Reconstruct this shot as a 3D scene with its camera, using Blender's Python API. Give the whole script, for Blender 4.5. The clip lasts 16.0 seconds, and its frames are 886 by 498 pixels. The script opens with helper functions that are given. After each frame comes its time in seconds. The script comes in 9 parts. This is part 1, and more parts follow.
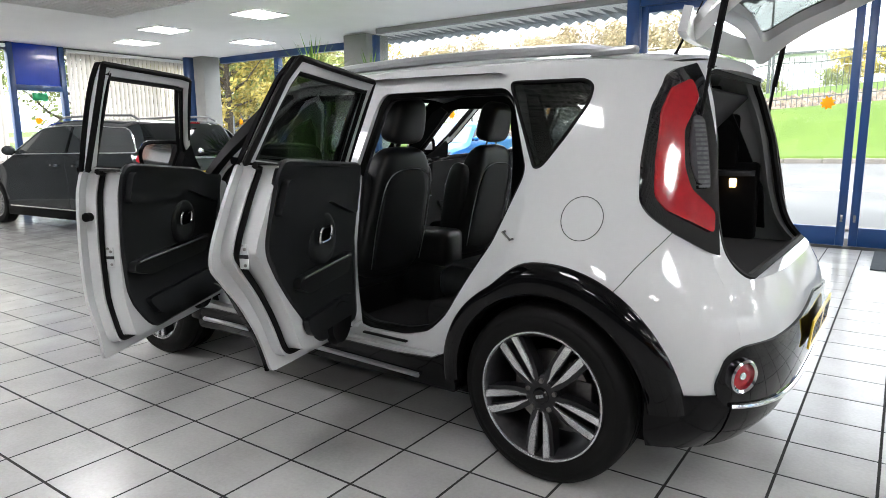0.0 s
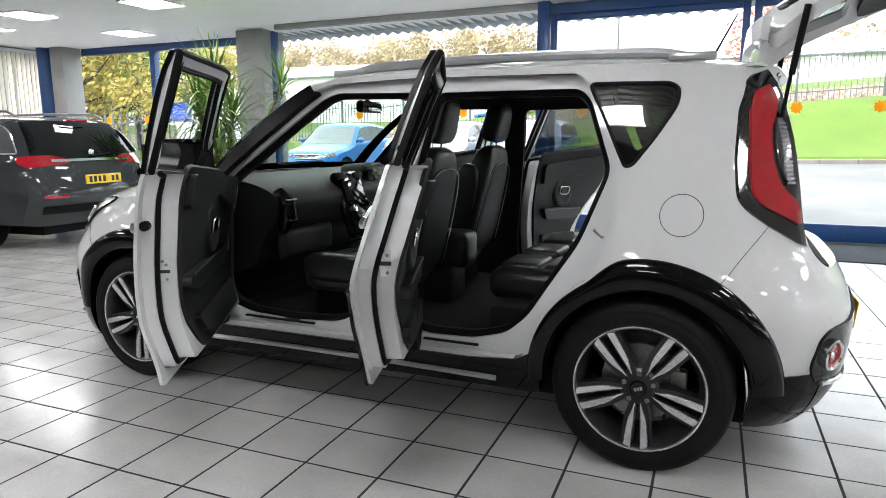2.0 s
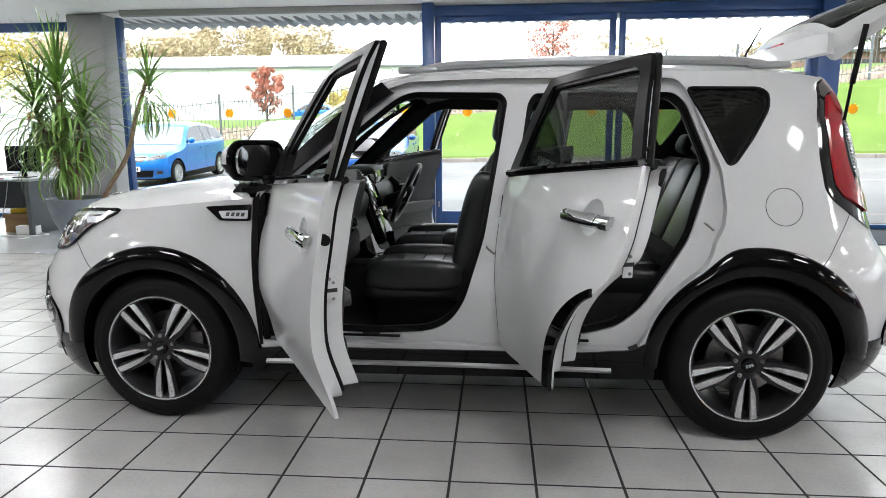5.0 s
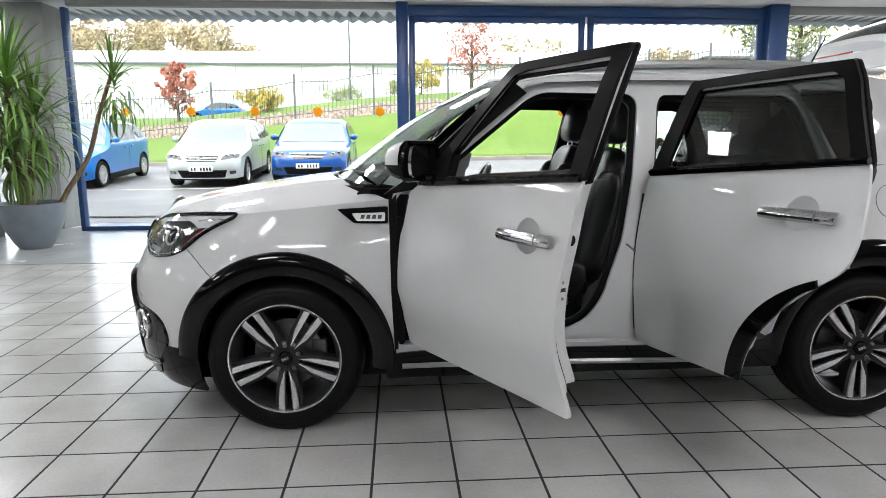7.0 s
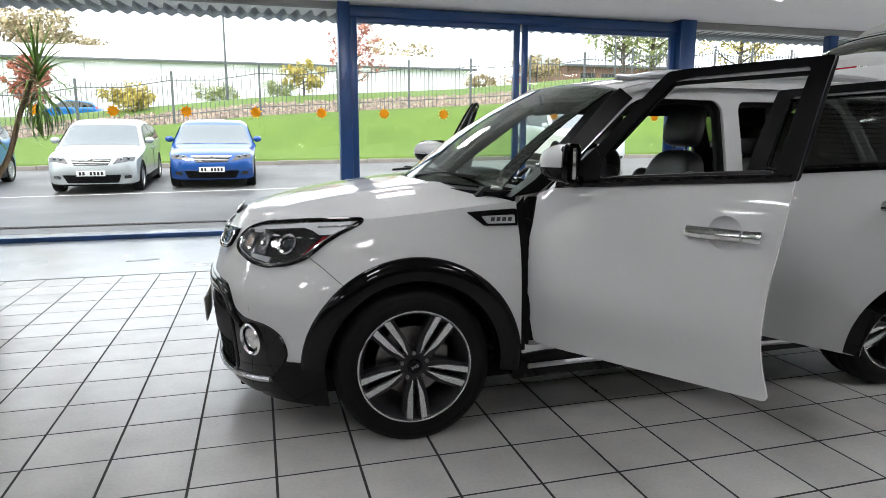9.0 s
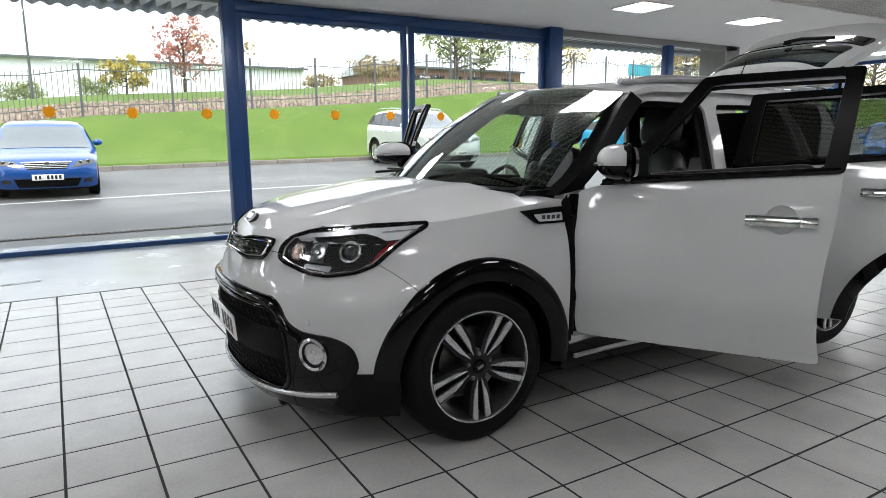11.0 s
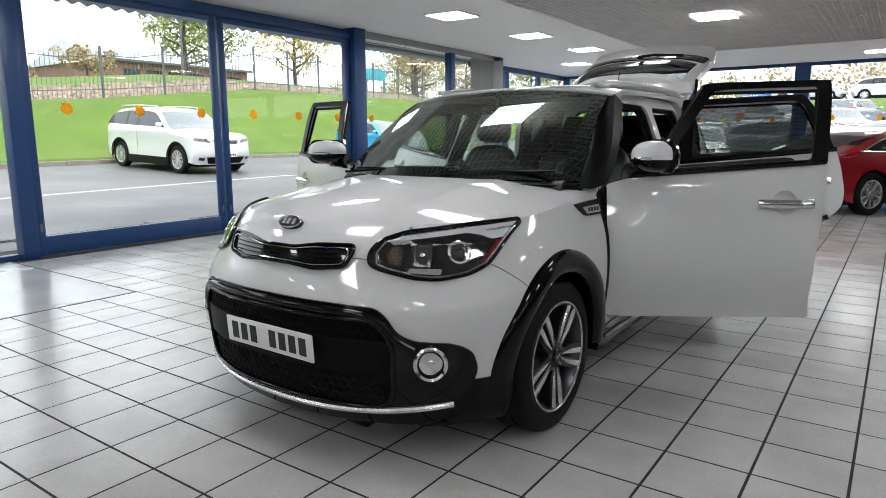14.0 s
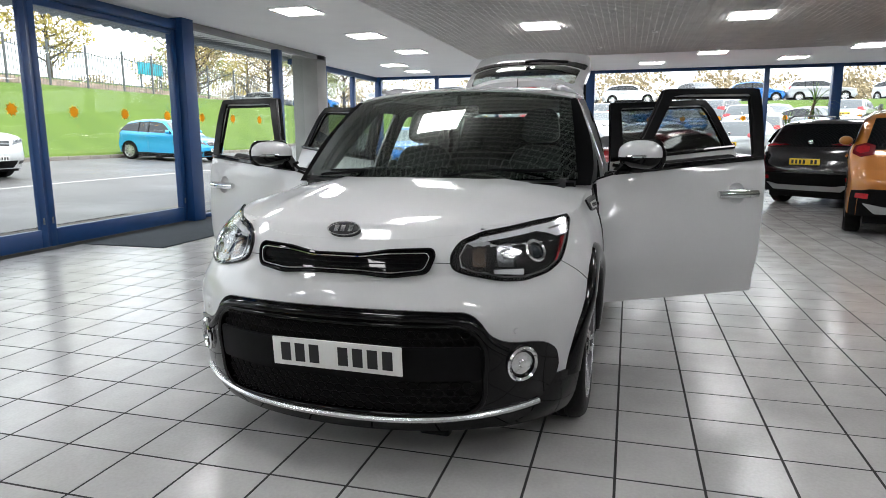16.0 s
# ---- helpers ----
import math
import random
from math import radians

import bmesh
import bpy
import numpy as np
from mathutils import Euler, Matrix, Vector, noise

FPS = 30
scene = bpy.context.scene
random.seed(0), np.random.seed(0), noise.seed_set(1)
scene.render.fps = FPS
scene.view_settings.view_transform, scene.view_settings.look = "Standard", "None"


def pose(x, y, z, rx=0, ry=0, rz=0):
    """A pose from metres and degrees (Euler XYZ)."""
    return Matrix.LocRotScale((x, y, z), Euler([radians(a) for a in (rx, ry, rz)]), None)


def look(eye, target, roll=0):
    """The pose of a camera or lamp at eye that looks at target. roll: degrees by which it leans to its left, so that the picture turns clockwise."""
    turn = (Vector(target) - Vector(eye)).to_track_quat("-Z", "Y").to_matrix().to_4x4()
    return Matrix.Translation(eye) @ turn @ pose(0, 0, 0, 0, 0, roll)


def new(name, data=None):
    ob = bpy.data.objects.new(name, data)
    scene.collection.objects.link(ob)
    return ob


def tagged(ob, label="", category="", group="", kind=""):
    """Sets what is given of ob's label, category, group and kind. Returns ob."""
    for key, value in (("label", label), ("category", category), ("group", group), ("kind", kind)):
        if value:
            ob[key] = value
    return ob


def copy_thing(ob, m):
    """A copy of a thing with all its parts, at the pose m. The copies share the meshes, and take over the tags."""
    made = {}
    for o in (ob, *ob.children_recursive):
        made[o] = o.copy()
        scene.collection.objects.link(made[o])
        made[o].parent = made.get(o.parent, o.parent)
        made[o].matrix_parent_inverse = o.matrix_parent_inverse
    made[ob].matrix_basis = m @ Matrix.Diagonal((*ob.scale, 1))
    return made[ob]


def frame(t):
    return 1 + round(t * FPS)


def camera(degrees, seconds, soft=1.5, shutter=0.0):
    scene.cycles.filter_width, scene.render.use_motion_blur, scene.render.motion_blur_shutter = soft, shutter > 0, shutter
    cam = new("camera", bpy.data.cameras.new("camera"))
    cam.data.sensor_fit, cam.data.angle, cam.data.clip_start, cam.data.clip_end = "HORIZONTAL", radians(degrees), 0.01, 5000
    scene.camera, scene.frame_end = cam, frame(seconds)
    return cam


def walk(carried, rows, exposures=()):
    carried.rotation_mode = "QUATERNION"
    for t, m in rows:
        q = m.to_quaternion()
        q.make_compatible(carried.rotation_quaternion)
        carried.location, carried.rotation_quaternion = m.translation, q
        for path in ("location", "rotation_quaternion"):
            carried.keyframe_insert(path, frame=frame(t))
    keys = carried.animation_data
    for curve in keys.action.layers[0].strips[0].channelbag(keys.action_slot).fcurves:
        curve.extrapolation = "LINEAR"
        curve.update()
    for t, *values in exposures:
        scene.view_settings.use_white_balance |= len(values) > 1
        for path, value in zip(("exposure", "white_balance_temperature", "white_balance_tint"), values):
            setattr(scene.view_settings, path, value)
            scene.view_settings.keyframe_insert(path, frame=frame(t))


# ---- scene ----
cam = camera(68.7, 16.0, soft=0.7)
PATH = [
    (0, (-0.133, 0.009, 1.265), (-1.27, 1.618, 0.923), -0.5),
    (0.5, (-0.332, -0.079, 1.257), (-1.382, 1.589, 0.921), -0.1),
    (1, (-0.529, -0.182, 1.254), (-1.483, 1.544, 0.918), -0.0),
    (1.5, (-0.728, -0.285, 1.258), (-1.582, 1.492, 0.92), -0.2),
    (2, (-0.931, -0.374, 1.261), (-1.681, 1.449, 0.922), -0.2),
    (2.5, (-1.144, -0.457, 1.258), (-1.786, 1.407, 0.922), -0.2),
    (3, (-1.356, -0.528, 1.266), (-1.891, 1.369, 0.925), -0.3),
    (3.2, (-1.441, -0.544, 1.274), (-1.934, 1.364, 0.932), -0.3),
    (5.3, (-2.328, -0.618, 1.271), (-2.442, 1.349, 0.927), -0.3),
    (5.5, (-2.434, -0.621, 1.27), (-2.518, 1.347, 0.926), -0.3),
    (6, (-2.671, -0.626, 1.27), (-2.684, 1.344, 0.926), -0.3),
    (6.5, (-2.922, -0.626, 1.274), (-2.862, 1.343, 0.929), -0.2),
    (7, (-3.184, -0.619, 1.278), (-3.051, 1.346, 0.932), -0.2),
    (7.5, (-3.456, -0.594, 1.278), (-3.245, 1.364, 0.933), -0.1),
    (8, (-3.725, -0.561, 1.279), (-3.417, 1.385, 0.936), -0.1),
    (8.2, (-3.842, -0.541, 1.277), (-3.487, 1.397, 0.935), -0.0),
    (10.3, (-4.862, -0.237, 1.289), (-4.028, 1.548, 0.949), -0.4),
    (10.5, (-4.945, -0.198, 1.289), (-4.06, 1.563, 0.949), -0.4),
    (11, (-5.149, -0.08, 1.29), (-4.139, 1.613, 0.949), -0.5),
    (11.5, (-5.34, 0.06, 1.285), (-4.225, 1.685, 0.945), -0.4),
    (12, (-5.523, 0.204, 1.283), (-4.31, 1.757, 0.942), -0.3),
    (12.5, (-5.701, 0.361, 1.28), (-4.377, 1.822, 0.94), -0.3),
    (13, (-5.869, 0.542, 1.276), (-4.438, 1.897, 0.937), -0.3),
    (13.5, (-6.022, 0.737, 1.274), (-4.496, 1.984, 0.935), -0.2),
    (14, (-6.177, 0.937, 1.274), (-4.564, 2.069, 0.934), -0.2),
    (14.5, (-6.314, 1.16, 1.274), (-4.612, 2.155, 0.935), -0.3),
    (15, (-6.432, 1.41, 1.274), (-4.652, 2.254, 0.933), -0.2),
    (15.5, (-6.543, 1.665, 1.274), (-4.697, 2.357, 0.933), -0.2),
    (16, (-6.622, 1.938, 1.28), (-4.727, 2.478, 0.937), -0.3),
]
walk(cam, [(t, look(eye, target, roll)) for t, eye, target, roll in PATH], exposures=((0, 1.67), (3.2, 1.67), (6.5, 1.54), (8.2, 1.25), (10.5, 0.865), (13.5, 0.92), (16, 1.01)))

# ---- light ----
world = bpy.data.worlds.new("overcast_sky")
scene.world = world
world.use_nodes = True
wn = world.node_tree.nodes
wl = world.node_tree.links
wn.clear()
w_out = wn.new("ShaderNodeOutputWorld")
w_bg = wn.new("ShaderNodeBackground")
w_sky = wn.new("ShaderNodeTexSky")
w_sky.sky_type = "NISHITA"
w_sky.sun_disc = False
w_sky.sun_elevation = radians(50)
w_sky.sun_rotation = radians(-150)
w_sky.dust_density = 6.0
w_sky.air_density = 1.2
w_mix = wn.new("ShaderNodeMix")
w_mix.data_type = "RGBA"
w_mix.inputs["Factor"].default_value = 0.72
w_mix.inputs["B"].default_value = (14.0, 14.4, 15.3, 1)
wl.new(w_sky.outputs["Color"], w_mix.inputs["A"])
wl.new(w_mix.outputs["Result"], w_bg.inputs["Color"])
w_bg.inputs["Strength"].default_value = 0.15
wl.new(w_bg.outputs["Background"], w_out.inputs["Surface"])

sun = new("sun", bpy.data.lights.new("sun", "SUN"))
sun.data.energy = 0.9
sun.data.angle = radians(14)
sun.data.color = (1.0, 0.98, 0.95)
sun.matrix_world = look((-14, -16, 34), (0, 8, 0))


# ---- materials ----
def mat(name, colour, rough=0.5, metal=0.0, vary=0.0, scale=6.0, bump=0.0, bscale=60.0, coat=0.0, spec=0.5,
        random_value=0.0, island=False, rvary=0.0, second=None, stretch=(1, 1, 1), ground=False):
    """A Principled material with noise in colour and roughness at two scales and a fine bump."""
    m = bpy.data.materials.new(name)
    m.use_nodes = True
    nt = m.node_tree
    n, l = nt.nodes, nt.links
    b = n["Principled BSDF"]
    b.inputs["Base Color"].default_value = (*colour, 1)
    b.inputs["Roughness"].default_value = rough
    b.inputs["Metallic"].default_value = metal
    b.inputs["Coat Weight"].default_value = coat
    b.inputs["Coat Roughness"].default_value = 0.03
    b.inputs["Specular IOR Level"].default_value = spec
    if vary or bump or rvary or random_value:
        tc = n.new("ShaderNodeTexCoord")
        mp = n.new("ShaderNodeMapping")
        mp.inputs["Scale"].default_value = stretch
        l.new(n.new("ShaderNodeNewGeometry").outputs["Position"] if ground else tc.outputs["Object"], mp.inputs["Vector"])
        big = n.new("ShaderNodeTexNoise")
        big.inputs["Scale"].default_value = scale
        big.inputs["Detail"].default_value = 5
        l.new(mp.outputs["Vector"], big.inputs["Vector"])
        fine = n.new("ShaderNodeTexNoise")
        fine.inputs["Scale"].default_value = bscale
        fine.inputs["Detail"].default_value = 3
        l.new(mp.outputs["Vector"], fine.inputs["Vector"])
    if vary or random_value or second:
        mix = n.new("ShaderNodeMix")
        mix.data_type = "RGBA"
        dark = second or tuple(c * (1 - vary) for c in colour)
        light = tuple(min(1, c * (1 + vary * 0.6)) for c in colour) if not second else colour
        mix.inputs["A"].default_value = (*dark, 1)
        mix.inputs["B"].default_value = (*light, 1)
        add = n.new("ShaderNodeMath")
        add.operation = "MULTIPLY_ADD"
        add.inputs[1].default_value = 0.35
        l.new(fine.outputs["Fac"], add.inputs[0])
        mul = n.new("ShaderNodeMath")
        mul.operation = "MULTIPLY"
        mul.inputs[1].default_value = 0.65
        l.new(big.outputs["Fac"], mul.inputs[0])
        l.new(mul.outputs[0], add.inputs[2])
        ramp = n.new("ShaderNodeMapRange")
        ramp.inputs["From Min"].default_value = 0.32
        ramp.inputs["From Max"].default_value = 0.68
        l.new(add.outputs[0], ramp.inputs["Value"])
        l.new(ramp.outputs["Result"], mix.inputs["Factor"])
        last = mix.outputs["Result"]
        if random_value:
            src = n.new("ShaderNodeNewGeometry").outputs["Random Per Island"] if island else n.new("ShaderNodeObjectInfo").outputs["Random"]
            mr = n.new("ShaderNodeMapRange")
            mr.inputs["To Min"].default_value = 1 - random_value
            mr.inputs["To Max"].default_value = 1 + random_value
            l.new(src, mr.inputs["Value"])
            hs = n.new("ShaderNodeHueSaturation")
            l.new(mr.outputs["Result"], hs.inputs["Value"])
            l.new(last, hs.inputs["Color"])
            last = hs.outputs["Color"]
        l.new(last, b.inputs["Base Color"])
    if rvary:
        rr = n.new("ShaderNodeMapRange")
        rr.inputs["From Min"].default_value = 0.3
        rr.inputs["From Max"].default_value = 0.7
        rr.inputs["To Min"].default_value = max(0.0, rough - rvary)
        rr.inputs["To Max"].default_value = min(1.0, rough + rvary)
        l.new(big.outputs["Fac"], rr.inputs["Value"])
        l.new(rr.outputs["Result"], b.inputs["Roughness"])
    if bump:
        bp = n.new("ShaderNodeBump")
        bp.inputs["Strength"].default_value = bump
        bp.inputs["Distance"].default_value = 0.004
        l.new(fine.outputs["Fac"], bp.inputs["Height"])
        l.new(bp.outputs["Normal"], b.inputs["Normal"])
    return m


def glow(name, colour, strength):
    m = bpy.data.materials.new(name)
    m.use_nodes = True
    b = m.node_tree.nodes["Principled BSDF"]
    b.inputs["Base Color"].default_value = (0.8, 0.8, 0.8, 1)
    b.inputs["Emission Color"].default_value = (*colour, 1)
    b.inputs["Emission Strength"].default_value = strength
    return m


def glass(name, colour=(1, 1, 1), rough=0.0, base=0.025, graze=0.55, clear=0.95):
    """Thin pane: mostly straight through, with a mirror reflection that grows at grazing angles."""
    m = bpy.data.materials.new(name)
    m.use_nodes = True
    n, l = m.node_tree.nodes, m.node_tree.links
    n.clear()
    out = n.new("ShaderNodeOutputMaterial")
    tr = n.new("ShaderNodeBsdfTransparent")
    tr.inputs["Color"].default_value = (*[c * clear for c in colour], 1)
    gl = n.new("ShaderNodeBsdfGlossy")
    gl.inputs["Roughness"].default_value = rough
    gl.inputs["Color"].default_value = (1, 1, 1, 1)
    lw = n.new("ShaderNodeLayerWeight")
    lw.inputs["Blend"].default_value = 0.5
    pw = n.new("ShaderNodeMath")
    pw.operation = "POWER"
    pw.inputs[1].default_value = 5.0
    l.new(lw.outputs["Facing"], pw.inputs[0])
    ma = n.new("ShaderNodeMath")
    ma.operation = "MULTIPLY_ADD"
    ma.inputs[1].default_value = graze
    ma.inputs[2].default_value = base
    l.new(pw.outputs[0], ma.inputs[0])
    mx = n.new("ShaderNodeMixShader")
    l.new(ma.outputs[0], mx.inputs["Fac"])
    l.new(tr.outputs["BSDF"], mx.inputs[1])
    l.new(gl.outputs["BSDF"], mx.inputs[2])
    l.new(mx.outputs["Shader"], out.inputs["Surface"])
    return m


def lit_through(name, colour, share, random_value):
    """Thin cloth or foil that lets part of the light through."""
    m = mat(name, colour, 0.85, vary=0.06, scale=5, bump=0.2, bscale=220, random_value=random_value)
    n, l = m.node_tree.nodes, m.node_tree.links
    b, out = n["Principled BSDF"], n["Material Output"]
    tr = n.new("ShaderNodeBsdfTranslucent")
    src = b.inputs["Base Color"].links[0].from_socket
    l.new(src, tr.inputs["Color"])
    mx = n.new("ShaderNodeMixShader")
    mx.inputs["Fac"].default_value = share
    l.new(b.outputs["BSDF"], mx.inputs[1])
    l.new(tr.outputs["BSDF"], mx.inputs[2])
    l.new(mx.outputs["Shader"], out.inputs["Surface"])
    return m


M_WHITE = mat("pearl_white_paint", (0.58, 0.59, 0.595), 0.45, coat=0.9, vary=0.02, scale=3, bump=0.0, spec=0.12)
M_GLOSSBLACK = mat("gloss_black_plastic", (0.003, 0.003, 0.0035), 0.04, vary=0.2, spec=0.26)
M_BLACK = mat("black_trim_plastic", (0.005, 0.005, 0.0055), 0.5, vary=0.25, scale=20, bump=0.15, bscale=400, spec=0.09)
M_SATIN = mat("satin_black_bumper", (0.003, 0.003, 0.0035), 0.12, vary=0.2, scale=16, spec=0.16)
M_RUBBER = mat("tyre_rubber", (0.006, 0.006, 0.006), 0.6, vary=0.3, scale=18, bump=0.25, bscale=260, spec=0.15)
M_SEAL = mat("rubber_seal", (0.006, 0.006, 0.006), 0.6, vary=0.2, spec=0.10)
M_LEATHER = mat("black_leather", (0.012, 0.013, 0.014), 0.30, vary=0.25, scale=14, bump=0.25, bscale=320, spec=0.5)
M_SHELF = mat("black_shelf_felt", (0.035, 0.036, 0.037), 0.9, vary=0.15, scale=30, bump=0.3, bscale=500)
M_DASH = mat("soft_dash_plastic", (0.009, 0.010, 0.011), 0.45, vary=0.2, scale=12, bump=0.3, bscale=500, spec=0.3)
M_CARPET = mat("car_carpet", (0.006, 0.006, 0.007), 0.95, vary=0.3, scale=40, bump=0.6, bscale=700)
M_HEADLINER = mat("grey_headliner", (0.36, 0.36, 0.36), 0.95, vary=0.08, scale=30, bump=0.2, bscale=500)
M_CHROME = mat("chrome", (0.78, 0.79, 0.80), 0.07, 1.0, vary=0.04)
M_ALLOY = mat("machined_alloy", (0.66, 0.67, 0.68), 0.26, 0.75, vary=0.05, scale=30)
M_ALLOYDARK = mat("dark_grey_alloy", (0.010, 0.010, 0.012), 0.3, 0.2, vary=0.15, scale=20)
M_BARREL = mat("grey_rim_barrel", (0.10, 0.10, 0.105), 0.28, 0.8, vary=0.25, scale=20)
M_STEEL = mat("brake_steel", (0.28, 0.27, 0.26), 0.4, 1.0, vary=0.25, scale=30)
M_SILVERTRIM = mat("satin_silver_trim", (0.42, 0.43, 0.44), 0.35, 0.7, vary=0.05)
M_GLASS = glass("window_glass", (0.97, 0.99, 0.98), base=0.014, clear=0.97)
M_CARGLASS = glass("car_glass", (0.88, 0.95, 0.91), base=0.075, graze=0.9, clear=0.95)
M_DARKGLASS = glass("privacy_glass", (0.42, 0.44, 0.43), base=0.055, clear=1.0)
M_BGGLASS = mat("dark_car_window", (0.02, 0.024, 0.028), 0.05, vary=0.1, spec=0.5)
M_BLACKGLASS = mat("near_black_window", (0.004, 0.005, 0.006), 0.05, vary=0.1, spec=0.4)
# base colour paled to stand in for bright sky haze on the panes
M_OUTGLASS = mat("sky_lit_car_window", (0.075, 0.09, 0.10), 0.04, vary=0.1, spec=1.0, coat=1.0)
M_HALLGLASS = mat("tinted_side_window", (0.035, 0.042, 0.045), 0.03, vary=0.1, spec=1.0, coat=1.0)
M_TAILDARK = mat("dark_red_lamp", (0.12, 0.004, 0.008), 0.08, coat=1.0, vary=0.15)
M_LENSCLEAR = glass("clear_lens", (0.92, 0.93, 0.94), base=0.05)
M_LENSRED = mat("red_tail_lens", (0.34, 0.008, 0.015), 0.1, coat=1.0, vary=0.15, scale=30)
M_LENSDARK = mat("smoked_lens_black", (0.008, 0.008, 0.009), 0.06, coat=1.0, vary=0.1)
M_REFLECTOR = mat("lamp_reflector", (0.75, 0.76, 0.78), 0.12, 1.0, vary=0.1, scale=40)
M_INDICATOR = mat("pale_amber_reflector", (0.30, 0.22, 0.17), 0.25, 0.8, vary=0.2, scale=60)
M_SMOKE = mat("smoked_lamp_glass", (0.05, 0.05, 0.055), 0.08, coat=1.0, vary=0.2, scale=40)
M_DIMCHROME = mat("dim_lamp_chrome", (0.32, 0.33, 0.34), 0.18, 1.0, vary=0.2, scale=40)
M_LAMPRIB = mat("ribbed_lamp_chrome", (0.16, 0.165, 0.17), 0.25, 0.5, vary=0.3, scale=60)
M_FRAMEBLACK = mat("satin_black_frame", (0.004, 0.004, 0.0045), 0.34, vary=0.15, scale=20, spec=0.08)
M_BOOTLAMP = glow("warm_boot_lamp", (1.0, 0.62, 0.25), 3.0)
M_STRIP = mat("frosted_lamp_strip", (0.72, 0.735, 0.75), 0.25, coat=0.6, vary=0.06)
M_BLUEFRAME = mat("blue_powder_coat", (0.010, 0.050, 0.165), 0.34, vary=0.12, scale=4, bump=0.05, bscale=300)
M_GREYPILLAR = mat("grey_painted_concrete", (0.31, 0.31, 0.30), 0.75, vary=0.12, scale=3, bump=0.3, bscale=90)
M_CEIL = mat("white_painted_ceiling", (0.88, 0.88, 0.87), 0.8, vary=0.03, scale=2, bump=0.1, bscale=120)
# dark grey chosen to dim what the gloss black parts reflect
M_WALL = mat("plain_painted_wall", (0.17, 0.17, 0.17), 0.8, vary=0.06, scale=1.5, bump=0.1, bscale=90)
M_TILE = mat("grey_glazed_floor_tile", (0.435, 0.43, 0.42), 0.20, vary=0.14, scale=3.4, bump=0.14, bscale=70, random_value=0.05, rvary=0.07, spec=0.38, ground=True)
M_TILEFAR = mat("grey_glazed_floor_tile_far", (0.435, 0.43, 0.42), 0.20, vary=0.14, scale=3.4, bump=0.14, bscale=70, random_value=0.05, island=True, rvary=0.07, spec=0.38, ground=True)
M_GROUT = mat("dark_grout", (0.014, 0.014, 0.014), 0.9, vary=0.3, scale=10)
M_VINYL = mat("smooth_grey_floor_paint", (0.36, 0.37, 0.38), 0.22, vary=0.1, scale=1.6, rvary=0.08, bump=0.05, bscale=80)
M_MAT = mat("dark_entrance_mat", (0.035, 0.045, 0.055), 0.95, vary=0.3, scale=30, bump=0.6, bscale=500)
M_GRID = mat("egg_crate_ceiling_grid", (0.80, 0.79, 0.77), 0.55, vary=0.1, scale=3)
M_VOID = mat("black_mesh_backing", (0.004, 0.004, 0.004), 0.9, vary=0.2)
M_LOFT = mat("dark_ceiling_void", (0.28, 0.28, 0.27), 0.95, vary=0.2)
M_LAMP = glow("led_panel_light", (0.985, 0.98, 1.0), 12.2)
M_BLIND = lit_through("cream_vertical_blind_fabric", (0.72, 0.69, 0.65), 0.22, 0.05)
M_STAR = lit_through("orange_star_sticker", (0.95, 0.52, 0.02), 0.5, 0.03)
M_TARMAC = mat("wet_tarmac", (0.115, 0.112, 0.112), 0.55, vary=0.25, scale=0.35, bump=0.6, bscale=60, rvary=0.2)
M_KERB = mat("concrete_kerb", (0.22, 0.20, 0.18), 0.85, vary=0.25, scale=5, bump=0.4, bscale=60)
M_LINE = mat("white_road_paint", (0.62, 0.62, 0.60), 0.7, vary=0.2, scale=8)
M_GRASS = mat("mown_grass", (0.100, 0.165, 0.017), 0.9, vary=0.25, scale=0.6, bump=1.0, bscale=35, second=(0.066, 0.122, 0.010))
M_BLADE = mat("grass_blades", (0.10, 0.165, 0.018), 0.75, vary=0.2, scale=2, random_value=0.15, island=True)
M_GRAVEL = mat("scrubby_gravel_bank", (0.27, 0.24, 0.17), 0.95, vary=0.5, scale=5, bump=1.0, bscale=18, second=(0.17, 0.19, 0.07))
M_FENCE = mat("weathered_steel_fence", (0.10, 0.11, 0.115), 0.55, 0.3, vary=0.2, scale=4)
M_BARK = mat("tree_bark", (0.07, 0.055, 0.04), 0.9, vary=0.35, scale=12, bump=0.8, bscale=60)
M_WAREHOUSE = mat("white_cladding", (0.72, 0.74, 0.76), 0.55, vary=0.05, scale=0.4)
M_ROOFSHEET = mat("grey_roof_sheet", (0.42, 0.44, 0.46), 0.5, vary=0.1, scale=0.6)
M_PALEROOF = mat("pale_roof_sheet", (0.68, 0.70, 0.71), 0.5, vary=0.06, scale=0.6)
M_BRICK = mat("brown_brick_building", (0.20, 0.11, 0.075), 0.85, vary=0.2, scale=1.2, bump=0.3, bscale=20)
M_AWNING = mat("corrugated_canopy_sheet", (0.30, 0.32, 0.33), 0.45, vary=0.12, scale=2)
M_POT = mat("slate_grey_planter", (0.19, 0.22, 0.25), 0.5, vary=0.15, scale=6, bump=0.1, bscale=90)
M_SOIL = mat("potting_soil", (0.03, 0.02, 0.014), 0.95, vary=0.4, scale=30, bump=1.0, bscale=120)
M_STEM = mat("yucca_stem", (0.21, 0.15, 0.09), 0.85, vary=0.35, scale=25, bump=0.8, bscale=120)
M_PLATEW = mat("white_number_plate", (0.80, 0.80, 0.78), 0.3, vary=0.04, coat=0.5)
M_PLATEY = mat("yellow_number_plate", (0.80, 0.52, 0.02), 0.3, vary=0.04, coat=0.5)
